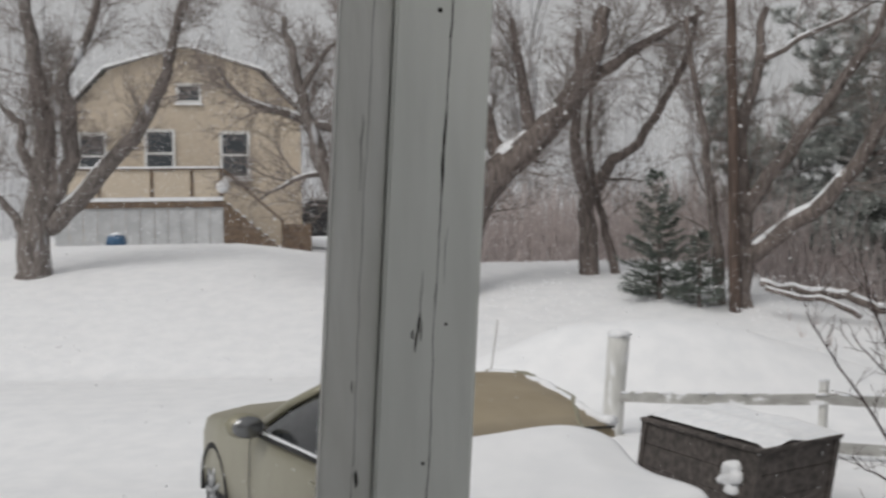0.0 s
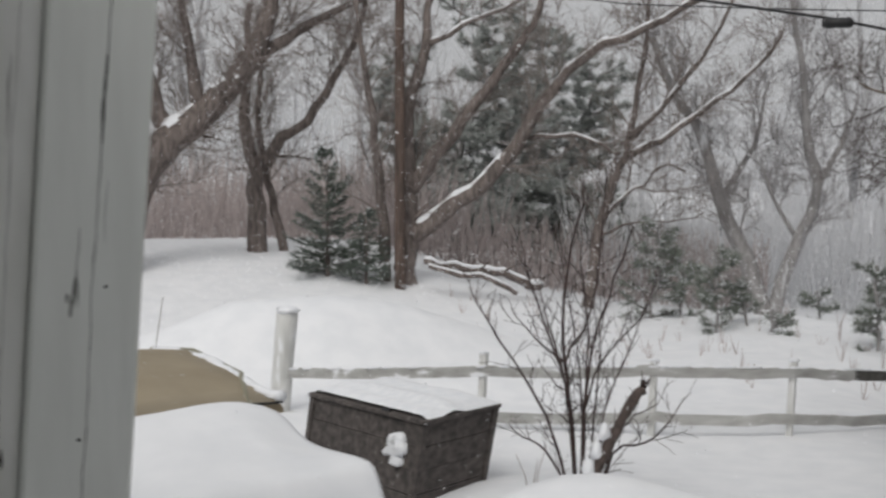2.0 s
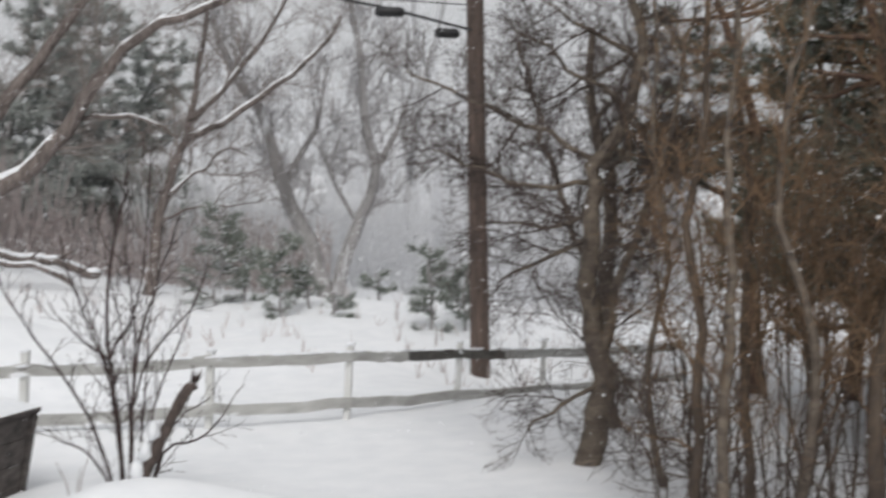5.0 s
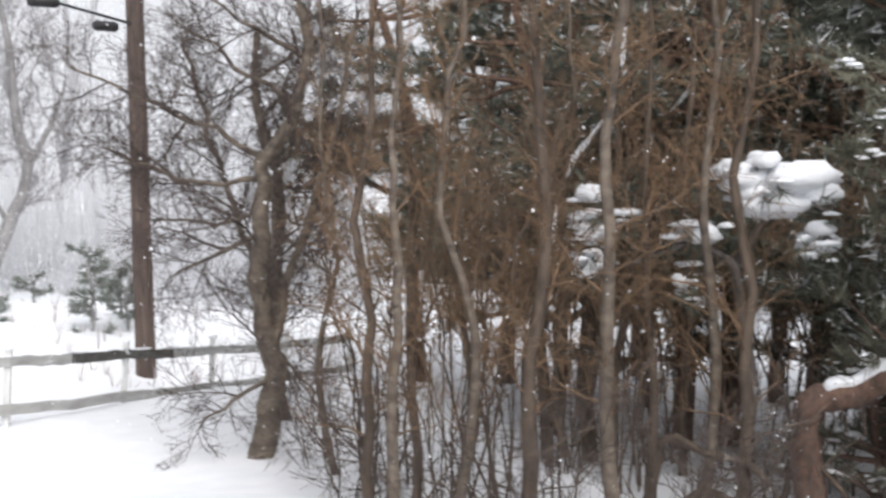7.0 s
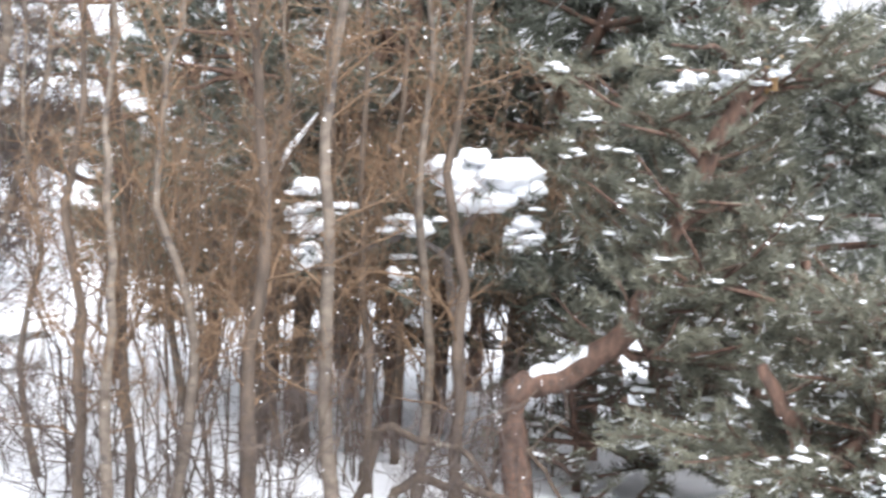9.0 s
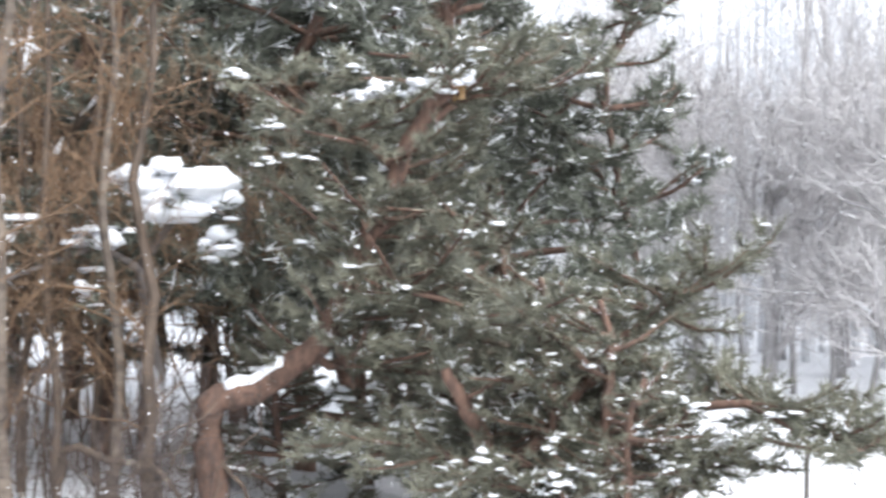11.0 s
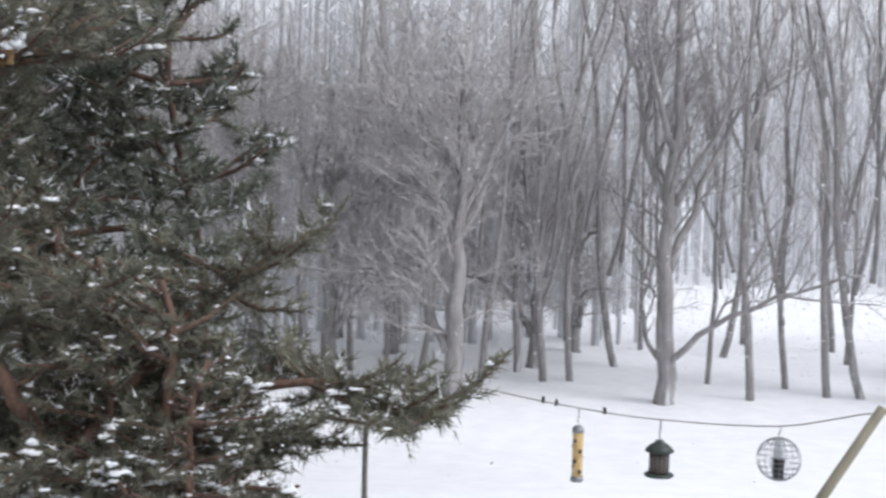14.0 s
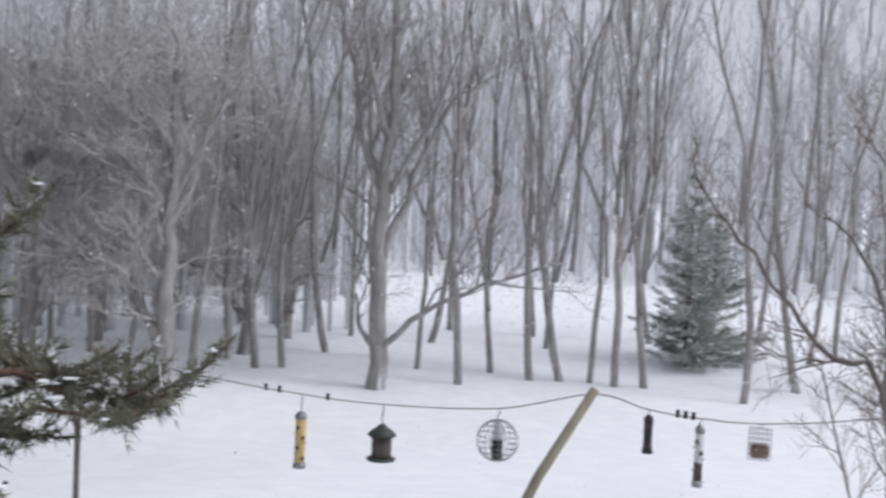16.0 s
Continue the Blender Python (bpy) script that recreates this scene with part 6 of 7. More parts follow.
    # front stretched, roof dropped rearwards, right rear narrowed: fitted to the camera's view
    for o in ob.children_recursive:
        if o.type == "MESH" and o.name.split(".")[0] not in ("tyre", "rim", "spoke", "wheel_arch", "arch_snow"):
            for v in o.data.vertices:
                y = v.co.y
                if v.co.x > 0 and o.name.split(".")[0] not in ("rear_snow", "roof", "roof_snow", "roof_edge_seal"):
                    v.co.x *= 1 - 0.5 * step((-0.6 - y) / 0.7)
                v.co.z -= 0.15 * step((-0.1 - y) / 1.0) * step((v.co.z - 1.0) / 0.25)
                v.co.y = y if y < 0.3 else 0.3 + (min(y, 1.42) - 0.3) * 1.7 + max(0.0, y - 1.42) * 1.08
    ob.scale = (1.05, 1.05, 1.05)


sedan()


# ---------------------------------------------------------------- house across the road
def lap_wall(wall, half, z0, z1, y, board=0.115):
    """Lapped boards, cut to the gable above the eaves; half(z) gives the half width."""
    z = z0
    while z < z1 - 0.01:
        g = Geo()
        t = min(z + board, z1)
        a, b = half(z), half(t)
        k = len(g.v)
        g.v.extend([(-a, y - 0.022, z), (a, y - 0.022, z), (b, y - 0.004, t), (-b, y - 0.004, t), (-a, y + 0.1, z), (a, y + 0.1, z), (b, y + 0.1, t), (-b, y + 0.1, t)])
        g.f.extend(tuple(k + i for i in q) for q in ((0, 1, 2, 3), (5, 4, 7, 6), (0, 4, 5, 1), (3, 2, 6, 7), (0, 3, 7, 4), (1, 5, 6, 2)))
        part("board", g, SIDING, wall, smooth=False)
        z = t


def sash_window(parent, x, z, w, h, y, rail=True):
    win = thing("window", (x, y, z))
    win.parent = parent
    g = Geo()
    for a in ((-w / 2 - 0.1, -w / 2, -0.06, 0.05, -h / 2 - 0.1, h / 2 + 0.1), (w / 2, w / 2 + 0.1, -0.06, 0.05, -h / 2 - 0.1, h / 2 + 0.1), (-w / 2, w / 2, -0.06, 0.05, h / 2, h / 2 + 0.1), (-w / 2, w / 2, -0.06, 0.05, -h / 2 - 0.1, -h / 2)):
        g.box(*a)
    part("frame", g, TRIM_WHITE, win, smooth=False)
    g = Geo()
    if rail:
        g.box(-w / 2, w / 2, -0.055, -0.026, -0.035, 0.035)
        part("sash_rail", g, TRIM_WHITE, win, smooth=False)
    for z0, z1 in (((-h / 2, -0.035), (0.035, h / 2)) if rail else ((-h / 2, h / 2),)):
        g = Geo()
        g.box(-w / 2, w / 2, -0.042, -0.026, z0, z1)
        part("pane", g, WINDOW_GLASS, win, "dark window pane", smooth=False)
    g = Geo()
    g.box(-w / 2 - 0.14, w / 2 + 0.14, -0.12, 0.0, -h / 2 - 0.15, -h / 2 - 0.1)
    part("sill", g, SNOW_CLUMP, win, "snow-covered sill", smooth=False)


def tan_house():
    ob = thing("house", (-8.42, 39.0, 2.15), 12.0, "tan lap-sided house with a raised wooden deck", "house")
    W, E, R, D = 3.6, 4.4, 6.5, 9.0
    K = E + 1.35
    half = lambda z: W if z < E else (W - 1.25 * (z - E) / (K - E) if z < K else (W - 1.25) * (R - z) / (R - K))
    front = thing("front_wall")
    front.parent = ob
    lap_wall(front, half, -0.6, R - 0.05, 0.0)
    g = Geo()
    g.box(W - 0.15, W, 0.1, D, -0.6, E)
    g.box(-W, -W + 0.15, 0.1, D, -0.6, E)
    g.box(-W, W, D, D + 0.15, -0.6, E)
    part("side_wall", g, SIDING, ob, smooth=False)
    for s in (-1, 1):
        steps = [(half(z) + 0.18, z) for z in (E, K, R)]
        for i in range(2):
            g = Geo()
            (a, z0), (b, z1) = steps[i], steps[i + 1]
            if i == 1:
                b = 0.0
            k = len(g.v)
            g.v.extend([(s * a, -0.3, z0), (s * b, -0.3, z1), (s * b, D + 0.3, z1), (s * a, D + 0.3, z0), (s * a, -0.3, z0 + 0.09), (s * b, -0.3, z1 + 0.09), (s * b, D + 0.3, z1 + 0.09), (s * a, D + 0.3, z0 + 0.09)])
            g.f.extend(tuple(k + q for q in r) for r in ((0, 1, 2, 3), (7, 6, 5, 4), (0, 4, 5, 1), (1, 5, 6, 2), (2, 6, 7, 3), (3, 7, 4, 0)))
            part("roof_slope", g, SNOW, ob, "snow-covered roof slope", smooth=False)
    for s in (-1, 1):
        g = Geo()
        g.box(s * W - 0.07, s * W + 0.07, -0.05, 0.08, -0.4, E)
        part("corner_board", g, SIDING, ob, smooth=False)
    for x, z, w, h in ((-0.82, 3.08, 0.78, 1.35), (1.55, 3.02, 0.78, 1.35), (-2.9, 3.0, 0.7, 1.3)):
        sash_window(ob, x, z, w, h, -0.02)
    sash_window(ob, 0.12, 5.0, 0.62, 0.45, -0.02, False)
    # deck
    deck = thing("deck", (0, 0, 0))
    deck.parent = ob
    x0, x1, y0, fl = -3.9, 1.1, -1.8, 1.5
    g = Geo()
    g.box(x0, x1, y0, -0.03, fl - 0.2, fl)
    part("floor", g, DECK_WOOD, deck, smooth=False)
    g = Geo()
    g.box(x0, x1, y0 - 0.03, -0.03, fl, fl + 0.12)
    part("deck_snow", g, SNOW_CLUMP, deck, "snow along the deck edge", smooth=False)
    for i in range(12):
        g = Geo()
        g.box(x0 + i * (x1 - x0) / 12, x0 + (i + 1) * (x1 - x0) / 12 - 0.015, y0 + 0.05, y0 + 0.08, -0.6, fl - 0.2)
        part("skirt_board", g, SKIRT, deck, smooth=False)
    for x in (x0 + 0.05, -2.6, -1.05, 0.15, x1 - 0.06):
        g = Geo()
        g.box(x - 0.05, x + 0.05, y0, y0 + 0.1, fl, fl + 0.95)
        part("rail_post", g, DECK_WOOD, deck, smooth=False)
    g = Geo()
    g.box(x0, x1, y0 - 0.03, y0 + 0.13, fl + 0.95, fl + 1.0)
    part("hand_rail", g, DECK_WOOD, deck, smooth=False)
    g = Geo()
    g.box(x0, x1, y0 - 0.03, y0 + 0.13, fl + 1.0, fl + 1.06)
    part("rail_snow", g, SNOW_CLUMP, deck, "snow on the hand rail", smooth=False)
    g = Geo()
    g.box(x0, x1, y0 + 0.03, y0 + 0.05, fl + 0.14, fl + 0.93)
    part("rail_panel", g, SIDING, deck, "tan panel behind the rail", smooth=False)
    # stairs
    stair = thing("stairs", (x1, y0, 0))
    stair.parent = ob
    for i in range(8):
        z = fl - 0.19 * (i + 1)
        g = Geo()
        g.box(i * 0.22, i * 0.22 + 0.26, 0.05, 1.1, z, z + 0.05)
        t = part("tread", g, DECK_WOOD, stair, smooth=False)
        g = Geo()
        g.box(i * 0.22, i * 0.22 + 0.24, 0.03, 1.1, z + 0.051, z + 0.11)
        part("tread_snow", g, SNOW_CLUMP, t, smooth=False)
    g = Geo()
    for y in (0.0, 1.12):
        k = len(g.v)
        g.v.extend([(0, y, fl), (1.8, y, -0.05), (1.8, y, -0.35), (0, y, -0.35), (0, y + 0.05, fl), (1.8, y + 0.05, -0.05), (1.8, y + 0.05, -0.35), (0, y + 0.05, -0.35)])
        g.f.extend(tuple(k + q for q in r) for r in ((0, 3, 2, 1), (4, 5, 6, 7), (0, 1, 5, 4), (1, 2, 6, 5), (2, 3, 7, 6), (3, 0, 4, 7)))
    part("stringer", g, DECK_WOOD, stair, smooth=False)
    g = Geo()
    g.tube([(0.0, 0.02, fl + 0.95), (1.8, 0.02, 0.85)], [0.04, 0.04], 4)
    g.tube([(1.8, 0.02, -0.2), (1.8, 0.02, 0.9)], [0.045, 0.045], 4)
    part("stair_rail", g, DECK_WOOD, stair, smooth=False)
    g = Geo()
    g.box(1.9, 2.75, 0.5, 1.4, -0.4, 0.75)
    part("step_enclosure", g, DECK_WOOD, stair, "dark brown boarded enclosure", smooth=False)
    g = Geo()
    g.tube([(-0.02, -0.08, fl + 0.42), (0.0, -0.22, fl + 0.42)], [0.2, 0.2], 16)
    part("snowy_disc", g, SNOW_CLUMP, ob, "round snow-plastered dish", at=Matrix.Translation((x1, y0, 0)))


tan_house()


def far_house():
    ob = thing("house", (19.6, 40.4, 0.7), -26, "low pale house under a snow-covered roof", "house")
    g = Geo()
    g.box(-2.6, 3.2, 0, 5, -0.4, 1.35)
    part("wall", g, GREY_WALL, ob, smooth=False)
    for x in (-1.6, 0.2, 2.0):
        sash_window(ob, x, 0.85, 0.7, 0.6, -0.02, False)
    g = Geo()
    g.v = [(-3.0, -0.4, 1.3), (3.6, -0.4, 1.3), (3.2, 2.5, 2.4), (-2.6, 2.5, 2.4), (3.6, 5.4, 1.3), (-3.0, 5.4, 1.3), (-3.0, -0.4, 1.15), (3.6, -0.4, 1.15), (3.6, 5.4, 1.15), (-3.0, 5.4, 1.15)]
    g.f = [(0, 1, 2, 3), (3, 2, 4, 5), (0, 3, 5), (1, 4, 2), (6, 7, 1, 0), (7, 8, 4, 1), (8, 9, 5, 4), (9, 6, 0, 5), (9, 8, 7, 6)]
    part("roof", g, SNOW, ob, "snow-covered roof", smooth=False)


far_house()


def pickup():
    ob = thing("parked_pickup", (-4.2, 42.6, height(-4.2, 42.6)), 100, "dark pickup truck parked beside the house in snow", "truck")
    g = Geo()
    g.box(-0.9, 0.9, -2.6, 2.6, 0.5, 1.05)
    bevelled(part("body", g, TRUCK, ob, smooth=False), 0.08, 3)
    g = Geo()
    k = 0
    g.v = [(-0.82, -0.5, 1.04), (0.82, -0.5, 1.04), (0.82, 1.3, 1.04), (-0.82, 1.3, 1.04), (-0.68, -0.35, 1.75), (0.68, -0.35, 1.75), (0.68, 0.7, 1.75), (-0.68, 0.7, 1.75)]
    g.f = [(0, 3, 2, 1), (4, 5, 6, 7), (0, 1, 5, 4), (1, 2, 6, 5), (2, 3, 7, 6), (3, 0, 4, 7)]
    cab = bevelled(part("cab", g, TRUCK, ob, smooth=False), 0.06, 3)
    g = Geo()
    g.box(-0.70, -0.66, -0.25, 0.75, 1.2, 1.6)
    g.box(0.66, 0.70, -0.25, 0.75, 1.2, 1.6)
    g = Geo()
    g.lump((0, 0.1, 1.75), (0.65, 0.6, 0.12), random.Random(1))
    g.lump((0, 1.9, 1.04), (0.8, 0.7, 0.1), random.Random(2))
    part("snow_cover", g, SNOW_CLUMP, ob)
    for s in (-1, 1):
        for y in (-1.7, 1.7):
            g = Geo()
            g.tube([(s * 0.72, y, 0.36), (s * 0.93, y, 0.36)], [0.37, 0.37], 18)
            w = part("wheel", g, RUBBER, ob)
            g = Geo()
            g.tube([(s * 0.92, y, 0.36), (s * 0.95, y, 0.36)], [0.2, 0.2], 14)
            part("hub", g, ALLOY, w)


pickup()


# ---------------------------------------------------------------- poles and cables
def utility_pole(x, y, r, tall, lean, label, seed):
    ob = thing("utility_pole", on_ground(x, y), 0, label, "pole")
    rng = random.Random(seed)
    g = Geo()
    n = 12
    g.tube([(lean * tall * k / n + rng.gauss(0, 0.004), 0, -0.4 + (tall + 0.4) * k / n) for k in range(n + 1)], np.linspace(r, r * 0.72, n + 1), 14)
    part("pole", g, POLE_WOOD, ob)
    return ob


main_pole = utility_pole(10.97, 14.61, 0.150, 9.5, -0.012, "brown wooden utility pole with black cable cases", 1)
utility_pole(5.62, 24.4, 0.115, 11.0, 0.004, "slim weathered pole standing before a tree", 2)


def cable(pts, r, sag, label, name="overhead_cable", mat=BLACK, n=14):
    g = Geo()
    way = []
    for i in range(len(pts) - 1):
        a, b = Vector(pts[i]), Vector(pts[i + 1])
        for k in range(n):
            s = k / n
            p = a.lerp(b, s)
            p.z -= sag * 4 * s * (1 - s)
            way.append(tuple(p))
    way.append(tuple(pts[-1]))
    g.tube(way, [r] * len(way), 5)
    return tagged(part(name, g, mat), label, "cable")


cable([(10.85, 14.55, 4.78), (9.53, 14.95, 5.06), (7.92, 17.2, 5.72), (-12.0, 36.0, 12.0)], 0.022, 0.0, "thick black overhead cable")
cable([(10.85, 14.55, 5.15), (7.6, 17.6, 5.62), (-14.0, 38.0, 11.5)], 0.010, 0.02, "thin black overhead wire")
cable([(10.85, 14.6, 5.6), (24.0, -4.0, 7.0)], 0.014, 0.1, "black overhead wire leaving the pole")
for (x, y, z), ln, rz in (((9.62, 14.93, 5.00), 0.42, 155), ((10.40, 14.62, 4.72), 0.36, 165)):
    case = thing("splice_case", (x, y, z), rz, "black cylindrical cable splice case", "cable box", "splice cases")
    g = Geo()
    g.tube([(-ln / 2, 0, 0), (-ln / 2 + 0.04, 0, 0), (ln / 2 - 0.04, 0, 0), (ln / 2, 0, 0)], [0.045, 0.072, 0.072, 0.045], 12)
    part("case", g, BLACK, case)
    for k in (-0.32, 0.32):
        g = Geo()
        g.tube([(ln * k - 0.012, 0, 0), (ln * k + 0.012, 0, 0)], [0.079, 0.079], 12)
        part("band", g, BLACK_METAL, case)
    g = Geo()
    g.tube([(0, 0, 0.07), (0, 0, 0.13)], [0.008, 0.008], 5)
    part("hanger", g, BLACK_METAL, case)

ms = thing("marker_stick", on_ground(0.30, 14.97), 0, "thin leaning snow marker stick", "stick")
g = Geo()
g.tube([(-0.05, 0, -0.3), (0.14, 0, 0.95)], [0.007, 0.005], 5)
part("stick", g, CORD, ms)
tw = thing("twig_tuft", on_ground(2.95, 8.9), 0, "thin bent twigs in the snow", "twigs")
g = Geo()
for a, h in ((-0.12, 0.35), (0.06, 0.3), (0.14, 0.42)):
    g.tube([(0, 0, -0.2), (a * 0.4, 0, h * 0.5), (a, 0.02, h)], [0.005, 0.004, 0.002], 4)
part("twig_mass", g, TWIG, tw)
def slatted_crate():
    """A dark slatted crate beside the thick tree, under snow."""
    x, y = -1.45, 24.55
    ob = thing("slatted_crate", on_ground(x, y), 0, "dark slatted wooden crate capped with snow", "crate")
    for k in range(9):
        g = Geo()
        g.box(-0.70 + k * 0.158, -0.70 + k * 0.158 + 0.11, -0.33, -0.30, -0.3, 0.62)
        part("slat", g, BOX_WOOD, ob, smooth=False)
    for x0 in (-0.72, 0.66):
        g = Geo()
        g.box(x0, x0 + 0.06, -0.29, 0.3, -0.3, 0.62)
        part("side", g, BOX_WOOD, ob, smooth=False)
    g = Geo()
    g.box(-0.76, 0.76, -0.36, 0.34, 0.62, 0.68)
    part("top", g, BOX_WOOD, ob, smooth=False)
    g = Geo()
    g.lump((0, 0, 0.68), (0.74, 0.36, 0.12), random.Random(2), flat=0.2, rough=0.06, n=14)
    part("snow_cap", g, SNOW_CLUMP, ob)


slatted_crate()
tub = thing("blue_tub", on_ground(-9.75, 35.4), 0, "overturned blue plastic tub capped with snow", "tub")
g = Geo()
g.lathe([(0.30, 0.0), (0.28, 0.2), (0.22, 0.3), (0.02, 0.32)], 14)
part("tub", g, BLUE, tub)
g = Geo()
g.lump((0, 0, 0.3), (0.22, 0.22, 0.09), random.Random(1))
part("snow_cap", g, SNOW_CLUMP, tub)


# ---------------------------------------------------------------- bird feeders on the line
LINE = [(9.62, -0.82, 0.96), (9.1, -1.55, 0.84), (8.67, -2.21, 0.77), (8.33, -2.71, 0.755), (7.5, -3.23, 0.88), (6.8, -3.54, 1.10), (6.64, -3.84, 1.03), (6.57, -4.16, 0.985), (6.45, -4.51, 0.97), (6.50, -5.4, 0.97), (6.6, -7.5, 1.1)]


def feeder_line():
    ob = thing("feeder_line", (0, 0, 0), 0, "grey cord strung between a pine and a prop", "line")
    g = Geo()
    way = wiggle(LINE, random.Random(1), 0.001, 5)
    g.tube(way, [0.0045] * len(way), 5)
    part("cord", g, CORD, ob)
    for k, (i, f) in enumerate(((1, 0.65), (1, 0.78), (2, 0.32), (6, 0.55), (6, 0.7), (6, 0.85))):
        a, b = Vector(LINE[i]), Vector(LINE[i + 1])
        p = a.lerp(b, f)
        g = Geo()
        for s in (-1, 1):
            g.box(p.x - 0.006, p.x + 0.006, p.y + s * 0.006 - 0.005, p.y + s * 0.006 + 0.005, p.z - 0.018, p.z + 0.030, pose(0, 0, 0, 0, 0, 0))
        part("clothes_peg", g, BLACK, ob, "small dark clothes peg", smooth=False)


feeder_line()


def hook(parent, z0, z1, r=0.003):
    g = Geo()
    g.tube([(0, 0, z0), (0.012, 0, z0 + (z1 - z0) * 0.3), (-0.010, 0, z0 + (z1 - z0) * 0.65), (0, 0, z1)], [r] * 4, 5)
    part("hook", g, BLACK_METAL, parent)


def tube_feeder(at, ln, r, tube, cap, label, line_z, ports=4, seed=None, fill=0.0):
    ob = thing("tube_feeder", at, 0, label, "bird feeder")
    g = Geo()
    g.lathe([(r * 0.9, -ln), (r, -ln + 0.005), (r, -0.02), (r * 0.9, -0.01)], 18)
    part("tube", g, tube, ob)
    g = Geo()
    g.lathe([(r * 1.12, -0.035), (r * 1.12, -0.01), (r * 0.7, 0.012), (0.004, 0.018)], 18)
    part("cap", g, cap, ob)
    g = Geo()
    g.lathe([(r * 1.15, -ln - 0.02), (r * 1.25, -ln - 0.006), (r * 1.1, -ln + 0.02)], 18)
    part("base", g, cap, ob)
    for k in range(ports):
        z = -ln * (0.25 + 0.6 * k / max(1, ports - 1))
        w = math.atan2(-at[1], -at[0]) + (0.5 if k % 2 else -0.5)
        g = Geo()
        c, s = math.cos(w), math.sin(w)
        g.tube([(r * 0.9 * c, r * 0.9 * s, z), (r * 1.1 * c, r * 1.1 * s, z)], [0.014, 0.016], 10)
        port = part("port", g, SEED, ob, "dark feeding port")
        g = Geo()
        g.tube([(r * c, r * s, z - 0.028), ((r + 0.05) * c, (r + 0.05) * s, z - 0.028)], [0.003, 0.003], 5)
        part("perch", g, BLACK_METAL, port)
    if fill:
        g = Geo()
        g.lathe([(r * 1.015, -ln + 0.01), (r * 1.015, -ln + fill)], 18)
        part("seed", g, SEED, ob, "dark seed in the bottom")
    hook(ob, 0.01, line_z - at[2])


tube_feeder((8.67, -2.21, 0.63), 0.37, 0.038, TUBE_YELLOW, GREY_METAL, "yellow tube bird feeder hanging from a cord", 0.77)
tube_feeder((6.64, -3.84, 0.985), 0.20, 0.026, BLACK_METAL, BLACK_METAL, "small black mesh tube feeder on a cord", 1.03, 2)
tube_feeder((6.57, -4.16, 0.93), 0.345, 0.026, CLEAR, GREY_METAL, "clear tube feeder with a little dark seed", 0.985, 4, fill=0.13)


def lantern_feeder():
    ob = thing("lantern_feeder", (8.33, -2.71, 0.36), 0, "dark green lantern-shaped bird feeder full of seed", "bird feeder")
    g = Geo()
    g.lathe([(0.100, 0.0), (0.104, 0.012), (0.085, 0.022)], 20)
    part("tray", g, GREEN_METAL, ob)
    g = Geo()
    g.lathe([(0.064, 0.022), (0.066, 0.03), (0.066, 0.175), (0.06, 0.18)], 20)
    part("seed_column", g, SEED, ob, "seed behind mesh")
    for k in range(14):
        w = k * 2 * math.pi / 14
        g = Geo()
        g.tube([(0.069 * math.cos(w), 0.069 * math.sin(w), 0.02), (0.069 * math.cos(w), 0.069 * math.sin(w), 0.18)], [0.002, 0.002], 4)
        part("bar", g, GREY_METAL, ob)
    g = Geo()
    g.lathe([(0.098, 0.172), (0.102, 0.182), (0.070, 0.215), (0.035, 0.235), (0.028, 0.25), (0.004, 0.255)], 20)
    part("roof", g, GREEN_METAL, ob)
    hook(ob, 0.25, 0.395, 0.004)


lantern_feeder()


def globe_feeder():
    ob = thing("globe_feeder", (7.5, -3.23, 0.67), 20, "round wire cage feeder with a dark tube inside", "bird feeder")
    R = 0.137
    for k in range(9):
        w = k * math.pi / 9
        g = Geo()
        g.tube([(R * math.sin(a) * math.cos(w), R * math.sin(a) * math.sin(w), R * math.cos(a)) for a in np.linspace(0, 2 * math.pi, 33)], [0.0022] * 33, 4, cap=False)
        part("meridian_wire", g, GREY_METAL, ob)
    for z in np.linspace(-0.105, 0.105, 7):
        r = math.sqrt(R * R - z * z)
        g = Geo()
        g.tube([(r * math.cos(a), r * math.sin(a), z) for a in np.linspace(0, 2 * math.pi, 33)], [0.0022] * 33, 4, cap=False)
        part("ring_wire", g, GREY_METAL, ob)
    g = Geo()
    g.lathe([(0.034, -0.125), (0.036, -0.12), (0.036, 0.0), (0.033, 0.005)], 14)
    part("seed_tube", g, BLACK_METAL, ob, "dark seed tube")
    g = Geo()
    g.lathe([(0.031, 0.005), (0.031, 0.11), (0.02, 0.135)], 14)
    part("clear_tube", g, CLEAR, ob)
    hook(ob, 0.13, 0.21)


globe_feeder()


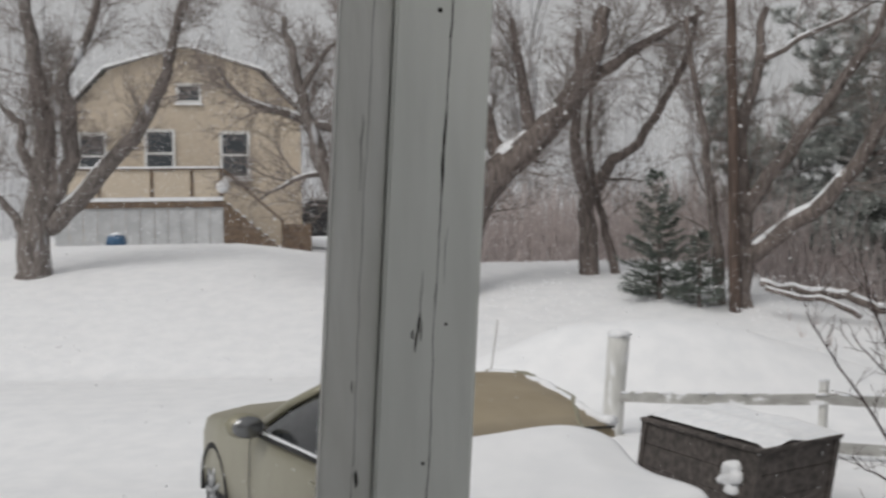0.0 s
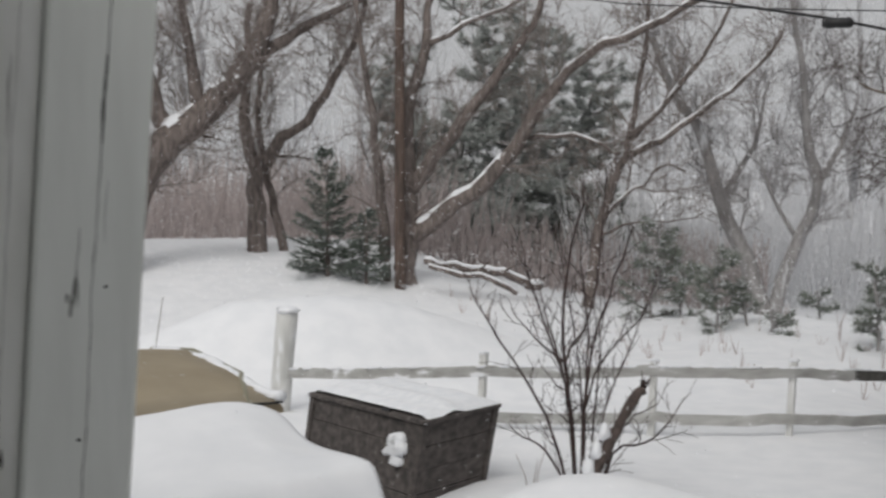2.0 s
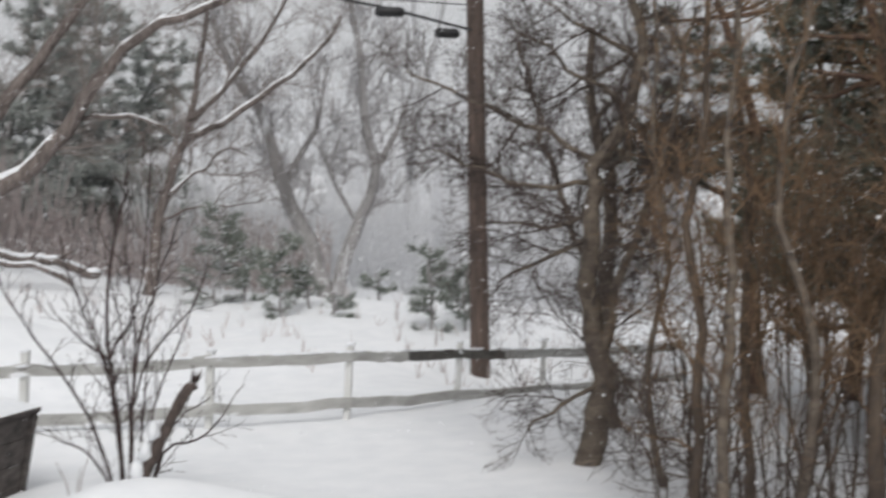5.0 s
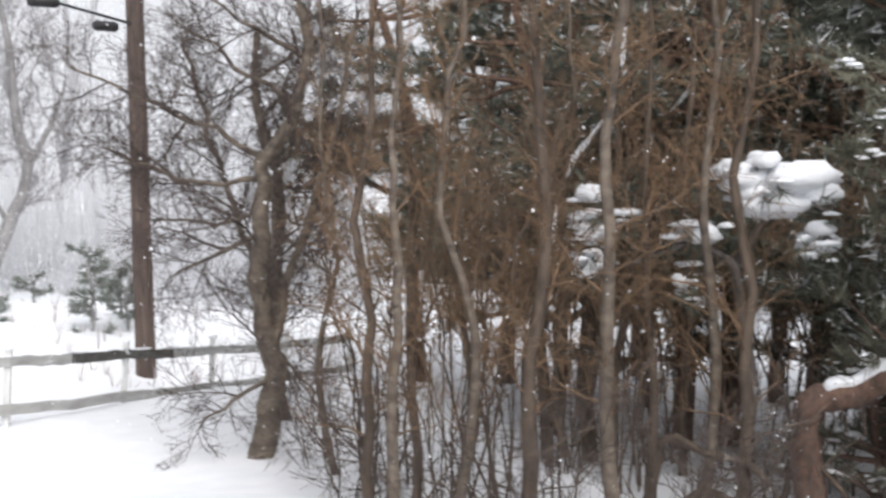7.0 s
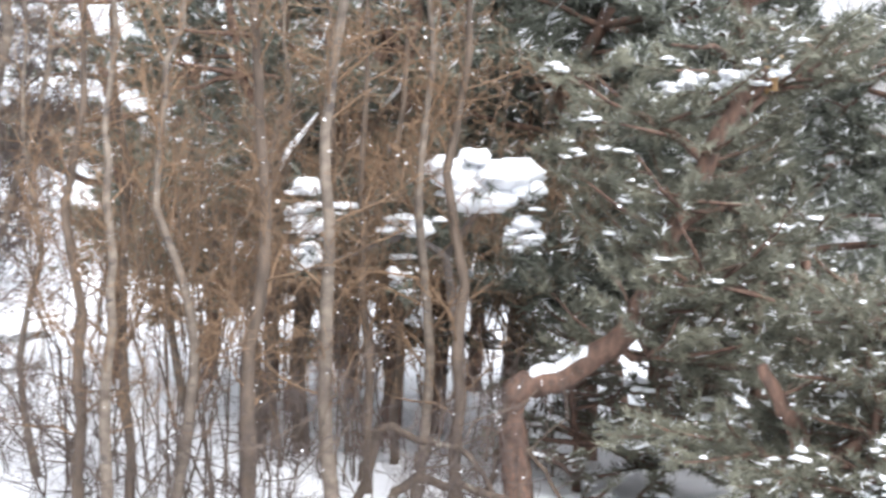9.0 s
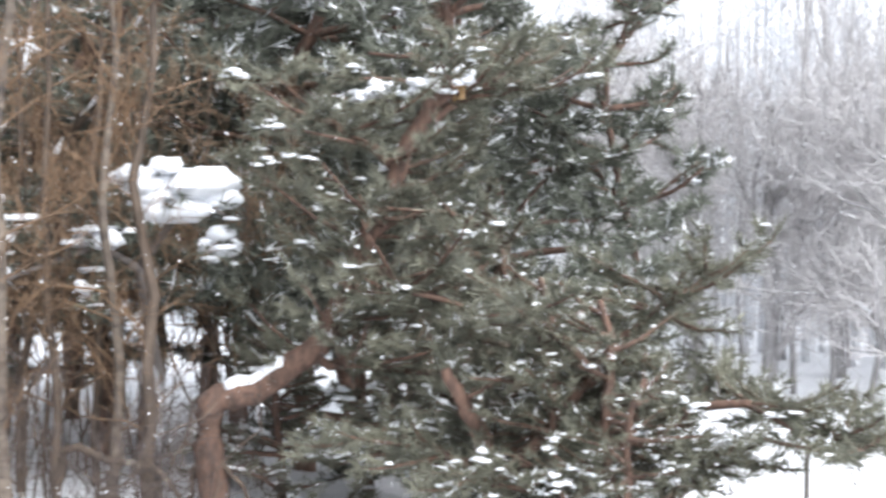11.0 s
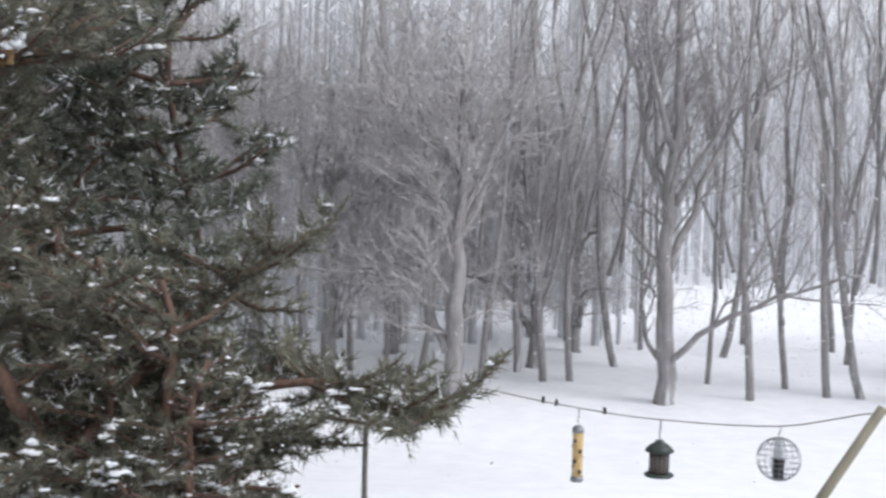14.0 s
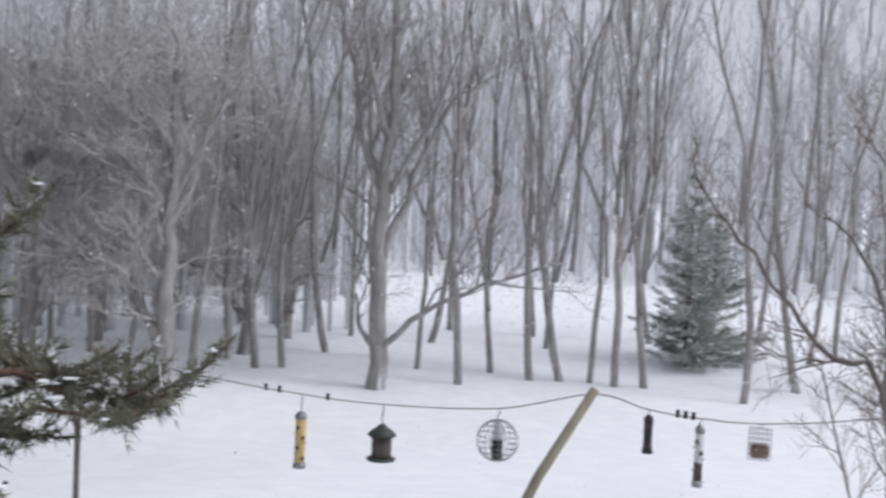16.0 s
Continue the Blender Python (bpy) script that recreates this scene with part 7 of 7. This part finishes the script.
def suet_cage():
    ob = thing("suet_feeder", (6.45, -4.51, 0.85), 52, "wire suet cage with a tan seed cake", "bird feeder")
    g = Geo()
    g.box(-0.055, 0.055, -0.018, 0.018, -0.09, -0.005)
    bevelled(part("seed_cake", g, SEED_TAN, ob, smooth=False), 0.008, 2)
    for y in (-0.026, 0.026):
        for k in range(6):
            x = -0.065 + 0.026 * k
            g = Geo()
            g.tube([(x, y, -0.10), (x, y, 0.09)], [0.002, 0.002], 4)
            part("wire", g, GREY_METAL, ob)
        for k in range(7):
            z = -0.10 + 0.0317 * k
            g = Geo()
            g.tube([(-0.065, y, z), (0.065, y, z)], [0.002, 0.002], 4)
            part("wire", g, GREY_METAL, ob)
    hook(ob, 0.09, 0.12)


suet_cage()
pr = thing("line_prop", (6.78, -2.95, height(6.78, -2.95)), 0, "olive-grey wooden prop leaning under the feeder line", "pole")
g = Geo()
zt = 1.13 - height(6.78, -2.95)
g.tube([(0.0, 0.36, -0.4), (0.0, -0.24, zt * 0.6), (0.02, -0.60, zt)], [0.033, 0.032, 0.03], 8)
part("pole", g, POLE_PAINT, pr)
st = thing("garden_stake", (8.92, -0.70, height(8.92, -0.70)), 0, "grey wooden stake standing in the snow", "stake")
g = Geo()
g.tube([(0.0, 0, -0.4), (0.01, 0, 0.62 - height(8.92, -0.70))], [0.021, 0.020], 8)
part("stake", g, CORD, st)


# ---------------------------------------------------------------- falling snow
def falling_snow():
    """Flakes over the camera's sweep: small and few close by, outsized veils of haze farther off."""
    rng = np.random.default_rng(5)
    tris = []
    for count, r0, r1, s0, s1, top in ((230000, 19, 52, 0.020, 0.034, 9.5), (100000, 20, 46, 0.028, 0.045, 1.6), (16000, 4, 13, 0.007, 0.016, 6)):
        r = np.sqrt(rng.uniform(r0 ** 2, r1 ** 2, count))
        a = np.radians(rng.uniform(-32, 142, count))
        z = rng.uniform(-0.8, top, count)
        c = np.stack((r * np.sin(a), r * np.cos(a), z), 1)
        u, w = rng.normal(size=(count, 3)), rng.normal(size=(count, 3))
        u /= np.linalg.norm(u, axis=1)[:, None]
        w -= u * (u * w).sum(1)[:, None]
        w /= np.linalg.norm(w, axis=1)[:, None]
        s = rng.uniform(s0, s1, count)[:, None]
        tris.append(np.stack((c - u * s * 0.5, c + u * s * 0.5, c + w * s * 0.87), 1))
    me = triangles("falling_snow", np.concatenate(tris).reshape(-1, 3), FLAKE)
    tagged(new("falling_snow", me), "snowflakes driving through the air", "snow", kind="stuff")


falling_snow()
